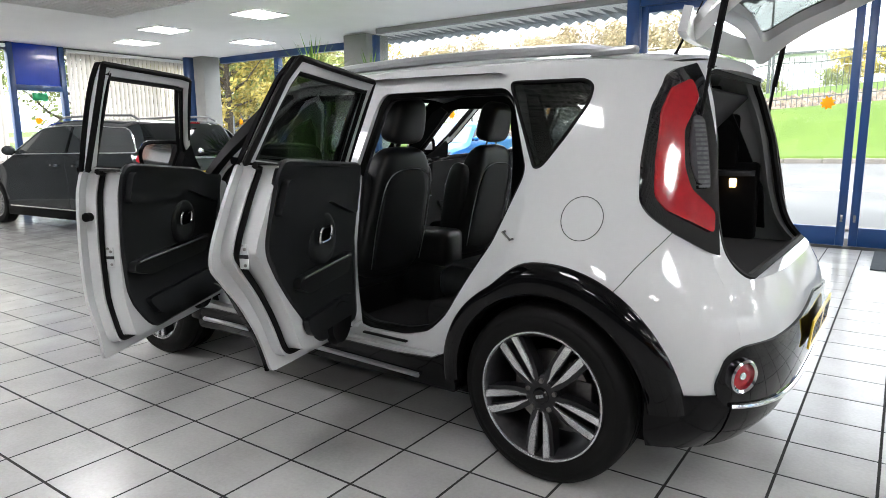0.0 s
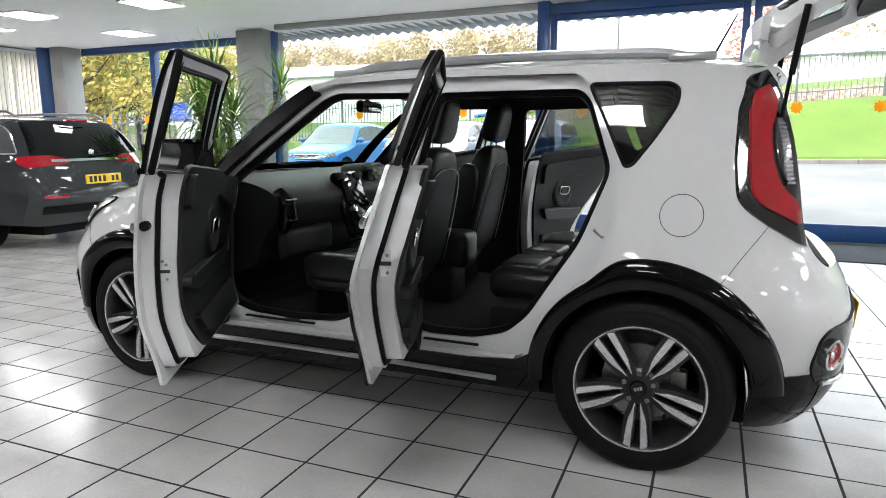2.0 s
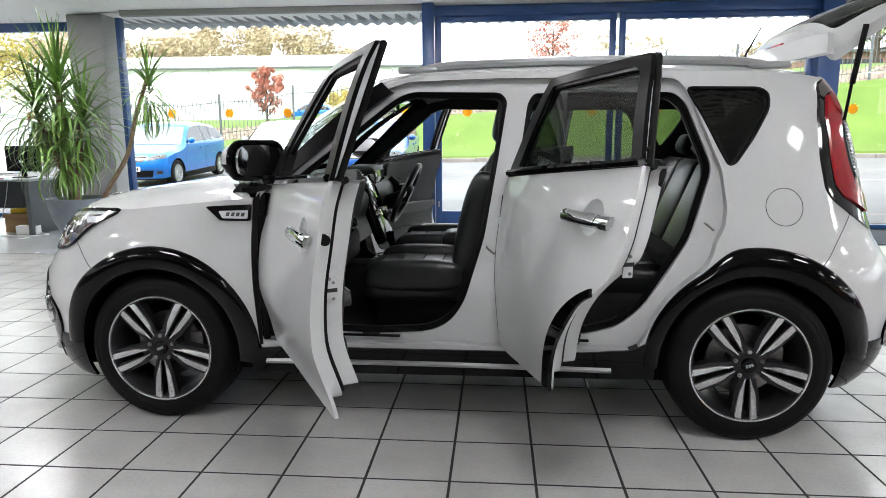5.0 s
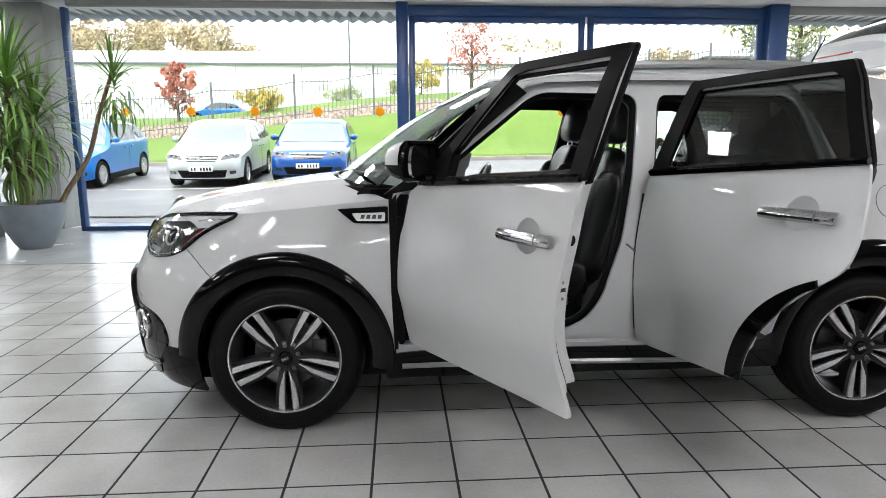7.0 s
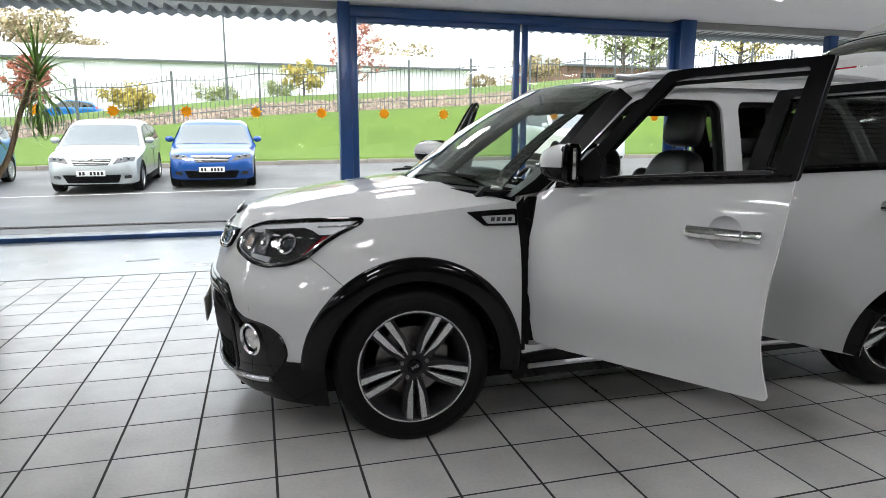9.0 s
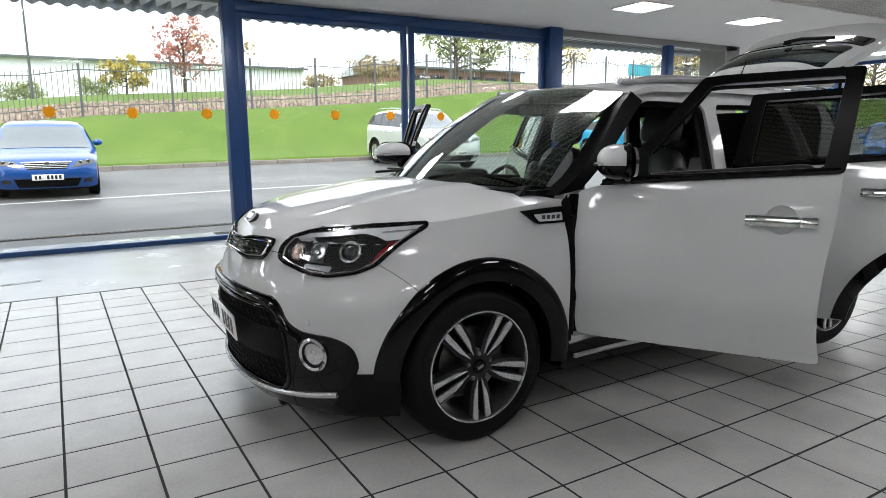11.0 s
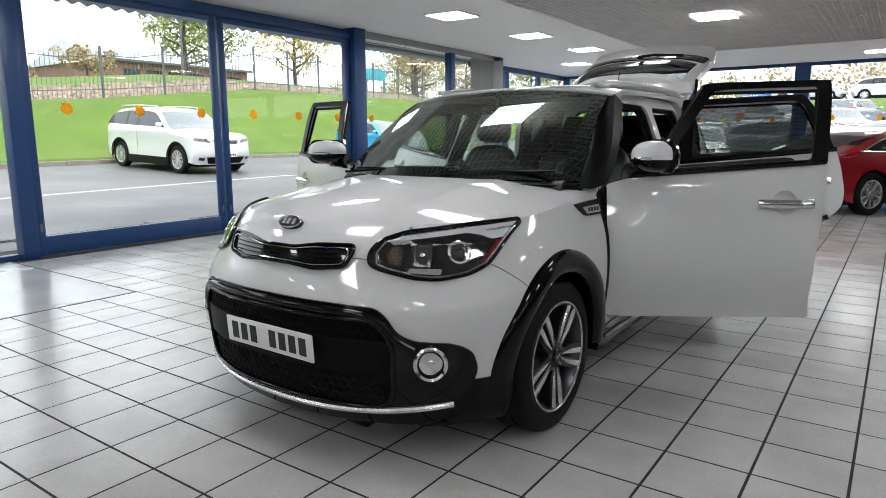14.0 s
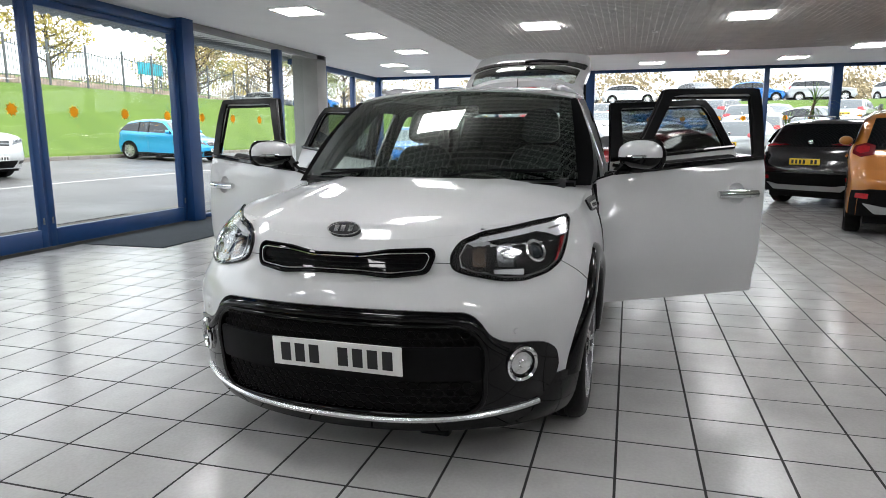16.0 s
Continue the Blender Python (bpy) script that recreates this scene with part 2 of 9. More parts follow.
M_INK = mat("plate_black", (0.012, 0.012, 0.014), 0.5, vary=0.1)
M_CARD = mat("cardboard", (0.36, 0.22, 0.11), 0.85, vary=0.12, scale=12, bump=0.2, bscale=150)
M_YELLOW = mat("yellow_plastic", (0.78, 0.55, 0.03), 0.45, vary=0.08)
M_PAPER = mat("white_paper", (0.85, 0.85, 0.84), 0.75, vary=0.03)
M_BANNER = mat("blue_door_panel", (0.005, 0.045, 0.42), 0.22, vary=0.08, scale=2, coat=0.5)
M_GREEN = mat("green_exit_sign", (0.0, 0.33, 0.11), 0.4, vary=0.06)
M_TEALSIGN = mat("turquoise_sign", (0.02, 0.36, 0.46), 0.5, vary=0.06)
M_LEAFGREEN = mat("green_leaves", (0.22, 0.26, 0.085), 0.7, vary=0.3, scale=2, random_value=0.4, island=True)
M_LEAFYELLOW = mat("yellow_leaves", (0.42, 0.34, 0.08), 0.7, vary=0.3, scale=2, random_value=0.4, island=True)
M_LEAFRED = mat("red_autumn_leaves", (0.42, 0.16, 0.11), 0.7, vary=0.3, scale=2, random_value=0.4, island=True)
M_LEAFBROWN = mat("brown_autumn_leaves", (0.36, 0.28, 0.15), 0.75, vary=0.3, scale=2, random_value=0.4, island=True)
M_LEAFLIME = mat("lime_yellow_leaves", (0.40, 0.44, 0.15), 0.7, vary=0.3, scale=2, random_value=0.4, island=True)
# distance haze is put into this leaf colour
M_LEAFWOOD = mat("hazy_autumn_leaves", (0.38, 0.31, 0.19), 0.8, vary=0.3, scale=0.2, random_value=0.4, island=True)
PAINTS = {}


def paint(name, colour, rough=0.3, metal=0.25, spec=0.5):
    if name not in PAINTS:
        PAINTS[name] = mat(name, colour, rough, metal=metal, coat=1.0, vary=0.04, scale=4, spec=spec)
    return PAINTS[name]


# ---- building blocks ----
from mathutils import geometry


def part(name, bm, material, parent=None, label="", sharp=35.0, smooth=True):
    """One bmesh becomes one mesh object under a thing or a part."""
    me = bpy.data.meshes.new(name)
    bm.to_mesh(me)
    bm.free()
    me.materials.append(material)
    if smooth:
        me.shade_smooth()
        me.set_sharp_from_angle(angle=radians(sharp))
    ob = new(name, me)
    if parent is not None:
        ob.parent = parent
    if label:
        tagged(ob, label)
    return ob


def holder(name, label, category, group="", kind="", m=None):
    ob = new(name)
    ob.empty_display_size = 0.2
    tagged(ob, label, category, group, kind)
    if m is not None:
        ob.matrix_basis = m
    return ob


def box(bm, x0, x1, y0, y1, z0, z1, bevel=0.0, seg=2, m=None):
    vs = [bm.verts.new((x, y, z)) for x in (x0, x1) for y in (y0, y1) for z in (z0, z1)]
    fs = [bm.faces.new([vs[i] for i in f]) for f in ((0, 1, 3, 2), (4, 6, 7, 5), (0, 4, 5, 1), (2, 3, 7, 6), (0, 2, 6, 4), (1, 5, 7, 3))]
    if bevel:
        es = list({e for f in fs for e in f.edges})
        r = bmesh.ops.bevel(bm, geom=es, offset=bevel, segments=seg, affect="EDGES", profile=0.5)
        vs = list({v for f in r["faces"] for v in f.verts} | {v for v in vs if v.is_valid})
    if m is not None:
        bmesh.ops.transform(bm, matrix=m, verts=[v for v in vs if v.is_valid])
    return bm


def boxm(x0, x1, y0, y1, z0, z1, bevel=0.0, seg=2, m=None):
    return box(bmesh.new(), x0, x1, y0, y1, z0, z1, bevel, seg, m)


def tube(bm, pts, r, seg=8, cap=True):
    """A round tube along points; r may be a list."""
    pts = [Vector(p) for p in pts]
    rs = r if isinstance(r, (list, tuple)) else [r] * len(pts)
    rings = []
    side = None
    for i, p in enumerate(pts):
        d = (pts[min(i + 1, len(pts) - 1)] - pts[max(i - 1, 0)]).normalized()
        if side is None:
            side = d.orthogonal().normalized()
        side = (side - d * side.dot(d)).normalized()
        up = d.cross(side)
        rings.append([bm.verts.new(p + rs[i] * (math.cos(a) * side + math.sin(a) * up)) for a in [2 * math.pi * k / seg for k in range(seg)]])
    for a, b in zip(rings, rings[1:]):
        for k in range(seg):
            bm.faces.new((a[k], a[(k + 1) % seg], b[(k + 1) % seg], b[k]))
    if cap:
        bm.faces.new(rings[0][::-1])
        bm.faces.new(rings[-1])
    return bm


def lathe(bm, profile, seg=32, axis="z", m=None, closed=False):
    """profile: (radius, height) pairs turned round the axis."""
    vs = []
    for k in range(seg):
        a = 2 * math.pi * k / seg
        row = []
        for r, h in profile:
            p = (r * math.cos(a), r * math.sin(a), h)
            if axis == "y":
                p = (p[0], p[2], p[1])
            elif axis == "x":
                p = (p[2], p[0], p[1])
            row.append(bm.verts.new(p))
        vs.append(row)
    n = len(profile)
    for k in range(seg):
        a, b = vs[k], vs[(k + 1) % seg]
        for i in range(n if closed else n - 1):
            j = (i + 1) % n
            q = [a[i], b[i], b[j], a[j]]
            try:
                bm.faces.new(q)
            except ValueError:
                pass
    if m is not None:
        bmesh.ops.transform(bm, matrix=m, verts=[v for row in vs for v in row])
    bmesh.ops.remove_doubles(bm, verts=[v for row in vs for v in row if v.is_valid], dist=1e-5)
    bmesh.ops.recalc_face_normals(bm, faces=bm.faces)
    return bm


def spline(pts, n=6, closed=False):
    """Catmull-Rom through 2D or 3D points."""
    P = [Vector(p) for p in pts]
    out = []
    m = len(P)
    for i in range(m if closed else m - 1):
        if closed:
            a, b, c, d = P[(i - 1) % m], P[i], P[(i + 1) % m], P[(i + 2) % m]
        else:
            a, b, c, d = P[max(i - 1, 0)], P[i], P[i + 1], P[min(i + 2, m - 1)]
        for k in range(n):
            t = k / n
            out.append(0.5 * ((2 * b) + (c - a) * t + (2 * a - 5 * b + 4 * c - d) * t * t + (3 * b - a - 3 * c + d) * t ** 3))
    if not closed:
        out.append(P[-1].copy())
    return out


def rounded(pts, r=0.02, n=4):
    """Polygon with its corners filleted."""
    P = [Vector(p) for p in pts]
    out = []
    for i, p in enumerate(P):
        a, b = P[i - 1] - p, P[(i + 1) % len(P)] - p
        rr = r[i] if isinstance(r, (list, tuple)) else r
        la, lb = a.length, b.length
        d = min(rr, la * 0.48, lb * 0.48)
        if d < 1e-5:
            out.append(p)
            continue
        s, e = p + a * (d / la), p + b * (d / lb)
        for k in range(n + 1):
            t = k / n
            out.append((1 - t) ** 2 * s + 2 * t * (1 - t) * p + t * t * e)
    return out


def arc(cx, cy, r, a0, a1, n=16):
    return [Vector((cx + r * math.cos(radians(a0 + (a1 - a0) * k / n)), cy + r * math.sin(radians(a0 + (a1 - a0) * k / n)))) for k in range(n + 1)]


def inside(p, poly):
    c = False
    j = len(poly) - 1
    for i in range(len(poly)):
        a, b = poly[i], poly[j]
        if (a[1] > p[1]) != (b[1] > p[1]) and p[0] < (b[0] - a[0]) * (p[1] - a[1]) / (b[1] - a[1]) + a[0]:
            c = not c
        j = i
    return c


def densify(poly, step):
    out = []
    for i, p in enumerate(poly):
        q = poly[(i + 1) % len(poly)]
        p, q = Vector(p), Vector(q)
        k = max(1, int((q - p).length / step + 0.5))
        for j in range(k):
            out.append(p + (q - p) * (j / k))
    return out


def inset(poly, d):
    """The outline moved inwards by d."""
    P = [Vector(p[:2]) for p in poly]
    area = sum(P[i - 1].x * P[i].y - P[i].x * P[i - 1].y for i in range(len(P)))
    sg = 1 if area > 0 else -1
    out = []
    for i, p in enumerate(P):
        a, b = (p - P[i - 1]), (P[(i + 1) % len(P)] - p)
        if a.length < 1e-6 or b.length < 1e-6:
            continue
        a, b = a.normalized(), b.normalized()
        na, nb = Vector((-a.y, a.x)) * sg, Vector((-b.y, b.x)) * sg
        m = (na + nb)
        m = m / max(0.5, m.length_squared) * 2 if m.length > 0.1 else na
        out.append(p + m * d)
    return out


def panel(bm, poly, fn, holes=(), step=0.06, thick=0.006, inward=None):
    """A curved sheet: the 2D outline poly, with holes, laid on the surface fn(a, b) and given a thickness.
    inward(p): the offset vector to the back side for a point; else the sheet's own normal."""
    loops = [densify([Vector(p[:2]) for p in poly], step)] + [densify([Vector(p[:2]) for p in h], step) for h in holes]
    pts, edges = [], []
    for lp in loops:
        s = len(pts)
        pts += lp
        edges += [(s + i, s + (i + 1) % len(lp)) for i in range(len(lp))]
    xs = [p[0] for p in loops[0]]
    ys = [p[1] for p in loops[0]]
    nb = len(pts)
    x0, x1, y0, y1 = min(xs), max(xs), min(ys), max(ys)
    nx, ny = int((x1 - x0) / step) + 1, int((y1 - y0) / step) + 1
    border = np.array([(p[0], p[1]) for p in pts])
    for i in range(1, nx):
        for j in range(1, ny):
            q = Vector((x0 + (x1 - x0) * i / nx, y0 + (y1 - y0) * j / ny))
            if np.min(np.hypot(border[:, 0] - q[0], border[:, 1] - q[1])) < step * 0.45:
                continue
            if inside(q, loops[0]) and not any(inside(q, h) for h in loops[1:]):
                pts.append(q)
    vs, es, fs, *_ = geometry.delaunay_2d_cdt(pts, edges, [], 0, 1e-6)
    keep = []
    for f in fs:
        c = sum((vs[i] for i in f), Vector((0, 0))) / len(f)
        if inside(c, loops[0]) and not any(inside(c, h) for h in loops[1:]):
            keep.append(f)
    P = [Vector(fn(v[0], v[1])) for v in vs]
    used = sorted({i for f in keep for i in f})
    top = {i: bm.verts.new(P[i]) for i in used}
    nrm = {i: Vector((0, 0, 0)) for i in used}
    for f in keep:
        nn = (P[f[1]] - P[f[0]]).cross(P[f[2]] - P[f[0]])
        for i in f:
            nrm[i] += nn
    faces = [bm.faces.new([top[i] for i in f]) for f in keep]
    if thick:
        bot = {}
        for i in used:
            off = inward(P[i]) * thick if inward else -nrm[i].normalized() * thick
            bot[i] = bm.verts.new(P[i] + off)
        back = [bm.faces.new([bot[i] for i in f[::-1]]) for f in keep]
        cnt = {}
        for f in keep:
            for a, b in zip(f, f[1:] + f[:1]):
                cnt[(a, b)] = 1
        rim = []
        for a, b in cnt:
            if (b, a) not in cnt:
                rim.append(bm.faces.new((top[b], top[a], bot[a], bot[b])))
        bmesh.ops.recalc_face_normals(bm, faces=faces + back + rim)
    return bm


def sheet(bm, fn, nu, nv, thick=0.0):
    """A grid on the surface fn(s, t), s and t from 0 to 1, thickened along its normal."""
    P = [[Vector(fn(i / nu, j / nv)) for j in range(nv + 1)] for i in range(nu + 1)]
    g = [[bm.verts.new(p) for p in row] for row in P]
    fs = [bm.faces.new((g[i][j], g[i + 1][j], g[i + 1][j + 1], g[i][j + 1])) for i in range(nu) for j in range(nv)]
    if thick:
        def nr(i, j):
            a = P[min(i + 1, nu)][j] - P[max(i - 1, 0)][j]
            b = P[i][min(j + 1, nv)] - P[i][max(j - 1, 0)]
            return a.cross(b).normalized()
        h = [[bm.verts.new(P[i][j] - nr(i, j) * thick) for j in range(nv + 1)] for i in range(nu + 1)]
        fs += [bm.faces.new((h[i][j + 1], h[i + 1][j + 1], h[i + 1][j], h[i][j])) for i in range(nu) for j in range(nv)]
        for i in range(nu):
            fs.append(bm.faces.new((g[i + 1][0], g[i][0], h[i][0], h[i + 1][0])))
            fs.append(bm.faces.new((g[i][nv], g[i + 1][nv], h[i + 1][nv], h[i][nv])))
        for j in range(nv):
            fs.append(bm.faces.new((g[0][j], g[0][j + 1], h[0][j + 1], h[0][j])))
            fs.append(bm.faces.new((g[nu][j + 1], g[nu][j], h[nu][j], h[nu][j + 1])))
        bmesh.ops.recalc_face_normals(bm, faces=fs)
    return bm


def prism(bm, poly, y0, y1, axis="y", bevel=0.0):
    """A 2D outline in (x, z) pushed from y0 to y1 (axis y), or in (y, z) along x, or (x, y) along z."""
    def put(p, d):
        return {"y": (p[0], d, p[1]), "x": (d, p[0], p[1]), "z": (p[0], p[1], d)}[axis]
    a = [bm.verts.new(put(p, y0)) for p in poly]
    b = [bm.verts.new(put(p, y1)) for p in poly]
    fs = [bm.faces.new(a), bm.faces.new(b[::-1])]
    n = len(poly)
    fs += [bm.faces.new((a[i], b[i], b[(i + 1) % n], a[(i + 1) % n])) for i in range(n)]
    bmesh.ops.recalc_face_normals(bm, faces=fs)
    if bevel:
        bmesh.ops.bevel(bm, geom=list({e for f in fs for e in f.edges}), offset=bevel, segments=2, affect="EDGES", profile=0.5)
    return bm


def interp(table, x):
    xs = [a for a, _ in table]
    ys = [b for _, b in table]
    return float(np.interp(x, xs, ys))


def smooth_interp(table, x):
    """Monotone-looking cubic through a short table."""
    if x <= table[0][0]:
        return table[0][1]
    if x >= table[-1][0]:
        return table[-1][1]
    for i in range(len(table) - 1):
        (x0, y0), (x1, y1) = table[i], table[i + 1]
        if x0 <= x <= x1:
            def slope(k):
                if k <= 0 or k >= len(table) - 1:
                    k = min(max(k, 0), len(table) - 1)
                    a, b = (table[0], table[1]) if k == 0 else (table[-2], table[-1])
                    return (b[1] - a[1]) / (b[0] - a[0])
                return (table[k + 1][1] - table[k - 1][1]) / (table[k + 1][0] - table[k - 1][0])
            h = x1 - x0
            t = (x - x0) / h
            return ((2 * t ** 3 - 3 * t * t + 1) * y0 + (t ** 3 - 2 * t * t + t) * h * slope(i)
                    + (-2 * t ** 3 + 3 * t * t) * y1 + (t ** 3 - t * t) * h * slope(i + 1))


# ---- showroom structure ----
WIN_Y = 8.5          # inner face of the long window wall
WING_Y = 9.35        # window wall of the far wing
BACK_X = 12.2        # window wall at the end of the hall
LEFT_X = -13.6       # wall with blinds
FRONT_Y = -9.0
CEIL_Z = 3.03
TX, TY, TP = -2.981, 1.619, 0.32    # one tile corner and the tile pitch

floor = holder("floor", "grey glazed square floor tiles with dark joints", "floor", kind="structure")
bm = boxm(LEFT_X, BACK_X + 0.1, FRONT_Y, WING_Y + 0.1, -0.2, -0.0014)
part("grout_bed", bm, M_GROUT, floor, "dark grout between the tiles")

strip = part("floor_strip", boxm(-12.9, -3.32, 6.118, WING_Y - 0.05, -0.003, 0.0015), M_VINYL, None)
tagged(strip, "smooth pale grey floor strip along the windows", "floor", kind="structure")

# long window wall: threshold rails, posts, doors
def post(name, x0, x1, y0, y1, z0, z1, label, material=None, bev=0.006):
    ob = part(name, boxm(x0, x1, y0, y1, z0, z1, bev), material or M_BLUEFRAME, None)
    return tagged(ob, label, "post", kind="structure")

post("window_post", -3.19, -3.03, WIN_Y - 0.06, WIN_Y + 0.12, 0, CEIL_Z, "blue steel post between the big windows")
post("window_post", 1.95, 2.22, WIN_Y - 0.12, WIN_Y + 0.18, 0, CEIL_Z, "wide blue steel post beside the sliding doors")
post("window_post", -7.53, -7.47, WIN_Y - 0.01, WIN_Y + 0.12, 0, 2.93, "blue steel post at the end of the window wall")
post("window_post", 4.86, 5.02, WIN_Y - 0.03, WIN_Y + 0.12, 0, 2.93, "blue steel post at the end of the window wall")
post("door_header", -3.03, 1.95, WIN_Y - 0.03, WIN_Y + 0.12, 2.86, 2.99, "blue steel beam above the sliding doors")
post("window_header", -7.46, -3.19, WIN_Y, WIN_Y + 0.1, 2.95, CEIL_Z, "thin dark head of the fixed window", M_GREYPILLAR)
post("window_header", 2.22, 6.9, WIN_Y, WIN_Y + 0.1, 2.93, CEIL_Z, "thin dark head of the fixed window", M_GREYPILLAR)
post("window_sill_rail", -7.47, -3.19, WIN_Y, WIN_Y + 0.1, 0, 0.06, "low dark blue bottom rail of the fixed window")
post("window_sill_rail", 2.22, 4.86, WIN_Y, WIN_Y + 0.1, 0, 0.06, "low dark blue bottom rail of the fixed window")

def pane(name, a, b, z0, z1, label, parent=None, thick=0.012):
    """An upright glass pane between plan points a and b."""
    a, b = Vector((*a, 0)), Vector((*b, 0))
    d = (b - a).normalized()
    nn = Vector((-d.y, d.x, 0)) * thick / 2
    bm = bmesh.new()
    vs = [bm.verts.new(p + o + Vector((0, 0, z))) for p in (a, b) for o in (nn, -nn) for z in (z0, z1)]
    for f in ((0, 1, 3, 2), (4, 6, 7, 5), (0, 4, 5, 1), (2, 3, 7, 6), (0, 2, 6, 4), (1, 5, 7, 3)):
        bm.faces.new([vs[i] for i in f])
    bmesh.ops.recalc_face_normals(bm, faces=bm.faces)
    ob = part(name, bm, M_GLASS, parent, smooth=False)
    ob.visible_shadow = False
    if label:
        tagged(ob, label, "window", kind="structure")
    return ob

pane("window_1", (-7.47, WIN_Y + 0.05), (-3.19, WIN_Y + 0.05), 0.06, 2.95, "tall fixed shop window with clear glass")
pane("window_2", (2.22, WIN_Y + 0.05), (4.86, WIN_Y + 0.05), 0.06, 2.93, "tall fixed shop window with clear glass")

# two sliding door leaves
def door_leaf(name, x0, x1):
    d = holder(name, "blue-framed glass sliding entrance door, closed", "door", "sliding entrance doors", "structure")
    w = 0.085
    part("stile", boxm(x0, x0 + w, WIN_Y + 0.0, WIN_Y + 0.06, 0.01, 2.86, 0.005), M_BLUEFRAME, d)
    part("stile", boxm(x1 - w, x1, WIN_Y + 0.0, WIN_Y + 0.06, 0.01, 2.86, 0.005), M_BLUEFRAME, d)
    part("bottom_rail", boxm(x0 + w, x1 - w, WIN_Y + 0.002, WIN_Y + 0.058, 0.01, 0.22, 0.005), M_BLUEFRAME, d)
    part("top_rail", boxm(x0 + w, x1 - w, WIN_Y + 0.002, WIN_Y + 0.058, 2.78, 2.86, 0.005), M_BLUEFRAME, d)
    pane("pane", (x0 + w, WIN_Y + 0.03), (x1 - w, WIN_Y + 0.03), 0.22, 2.78, "", d)
    for xx in (x0 + w * 0.5, x1 - w * 0.5):
        part("latch_plate", boxm(xx - 0.012, xx + 0.012, WIN_Y - 0.006, WIN_Y + 0.001, 0.28, 0.36, 0.002), M_STEEL, d, "small steel lock plate")
    return d

door_leaf("door_1", -3.02, -0.605)
door_leaf("door_2", -0.565, 1.94)

# star stickers on the glass
def star_mesh():
    bm = bmesh.new()
    pts = []
    for k in range(18):
        r = 0.082 if k % 2 == 0 else 0.052
        a = 2 * math.pi * k / 18
        pts.append((r * math.cos(a), r * math.sin(a)))
    prism(bm, pts, -0.001, 0.001)
    return bm

star0 = part("star_sticker", star_mesh(), M_STAR, None, smooth=False)
tagged(star0, "orange many-pointed star sticker on the window glass", "sticker", "star stickers on the windows")
star0.matrix_basis = pose(-6.82, WIN_Y + 0.038, 1.605)
for k in range(1, 14):
    x = -6.82 + 0.848 * k
    if -3.22 < x < -3.0 or x > 4.8:
        continue
    copy_thing(star0, pose(x, WIN_Y + (0.018 if -3.0 < x < 1.9 else 0.038), 1.605 - 0.001 * k, 0, (k * 37) % 40, 0))
for y in (8.1, 7.2, 6.3, 5.4, 4.5, 3.7, 2.4, 1.45, 0.6, -0.3, -0.9, -1.9, -2.5, -3.6):
    copy_thing(star0, pose(BACK_X + 0.03, y, 1.7, 0, 0, 90))
for x in (-12.2, -11.2, -9.6, -9.0):
    copy_thing(star0, pose(x, WING_Y + 0.035, 1.62, 0, 12, 0))

# pillars, wings
def pillar(x0, x1, y0, y1, label):
    ob = part("pillar", boxm(x0, x1, y0, y1, 0, CEIL_Z, 0.012), M_GREYPILLAR, None)
    return tagged(ob, label, "pillar", kind="structure")

pillar(-8.40, -7.86, 8.72, 9.3, "grey painted concrete pillar by the windows")
pillar(6.55, 7.0, 8.5, 9.1, "brown-grey concrete pillar by the windows")
pillar(-13.1, -12.75, 8.9, 9.32, "grey concrete pillar in the corner")
bm = bmesh.new()
tube(bm, [(-13.32, 8.95, 0), (-13.32, 8.95, CEIL_Z)], 0.13, 20)
tagged(part("column", bm, M_BLUEFRAME, None), "round blue steel column in the corner", "column", kind="structure")
pane("window_3", (-7.86, 9.05), (-7.54, WIN_Y + 0.1), 0.05, 2.93, "narrow glass return beside the pillar")
pane("window_4", (5.0, WIN_Y + 0.1), (6.55, 8.85), 0.05, 2.93, "glass return beside the pillar")
for x0, x1, n in ((-12.75, -8.68, 5), (7.0, BACK_X, 6)):
    pane("window_%d" % n, (x0, WING_Y + 0.05), (x1, WING_Y + 0.05), 0.06, 2.9, "tall clear shop window of the wing")
    post("window_sill_rail", x0, x1, WING_Y, WING_Y + 0.1, 0, 0.06, "low blue bottom rail of the window")
    post("window_header", x0, x1, WING_Y - 0.02, WING_Y + 0.1, 2.9, CEIL_Z, "blue head rail of the window")
post("window_post", -10.95, -10.83, WING_Y - 0.03, WING_Y + 0.1, 0.06, 2.9, "blue steel window post")
post("window_post", 8.6, 8.74, WING_Y - 0.03, WING_Y + 0.1, 0.06, 2.9, "blue steel window post")
post("window_post", 10.4, 10.52, WING_Y - 0.03, WING_Y + 0.1, 0.06, 2.9, "blue steel window post")

# end wall of glass
for y0, y1, w in ((2.93, 3.27, 0.3), (-1.45, -1.33, 0.1), (-3.12, -2.9, 0.25), (5.6, 5.72, 0.1), (7.4, 7.52, 0.1), (-5.6, -5.4, 0.2), (9.2, 9.4, 0.2)):
    post("window_post", BACK_X - 0.05, BACK_X + w * 0.6, y0, y1, 0, CEIL_Z, "blue steel post of the end window wall")
edges_y = [-8.9, -5.6, -5.4, -3.12, -2.9, -1.45, -1.33, 2.93, 3.27, 5.6, 5.72, 7.4, 7.52, 9.2]
for k in range(0, len(edges_y) - 1, 2):
    pane("window_%d" % (7 + k // 2), (BACK_X + 0.05, edges_y[k]), (BACK_X + 0.05, edges_y[k + 1]), 0.08, 2.95, "tall window looking out on parked cars")
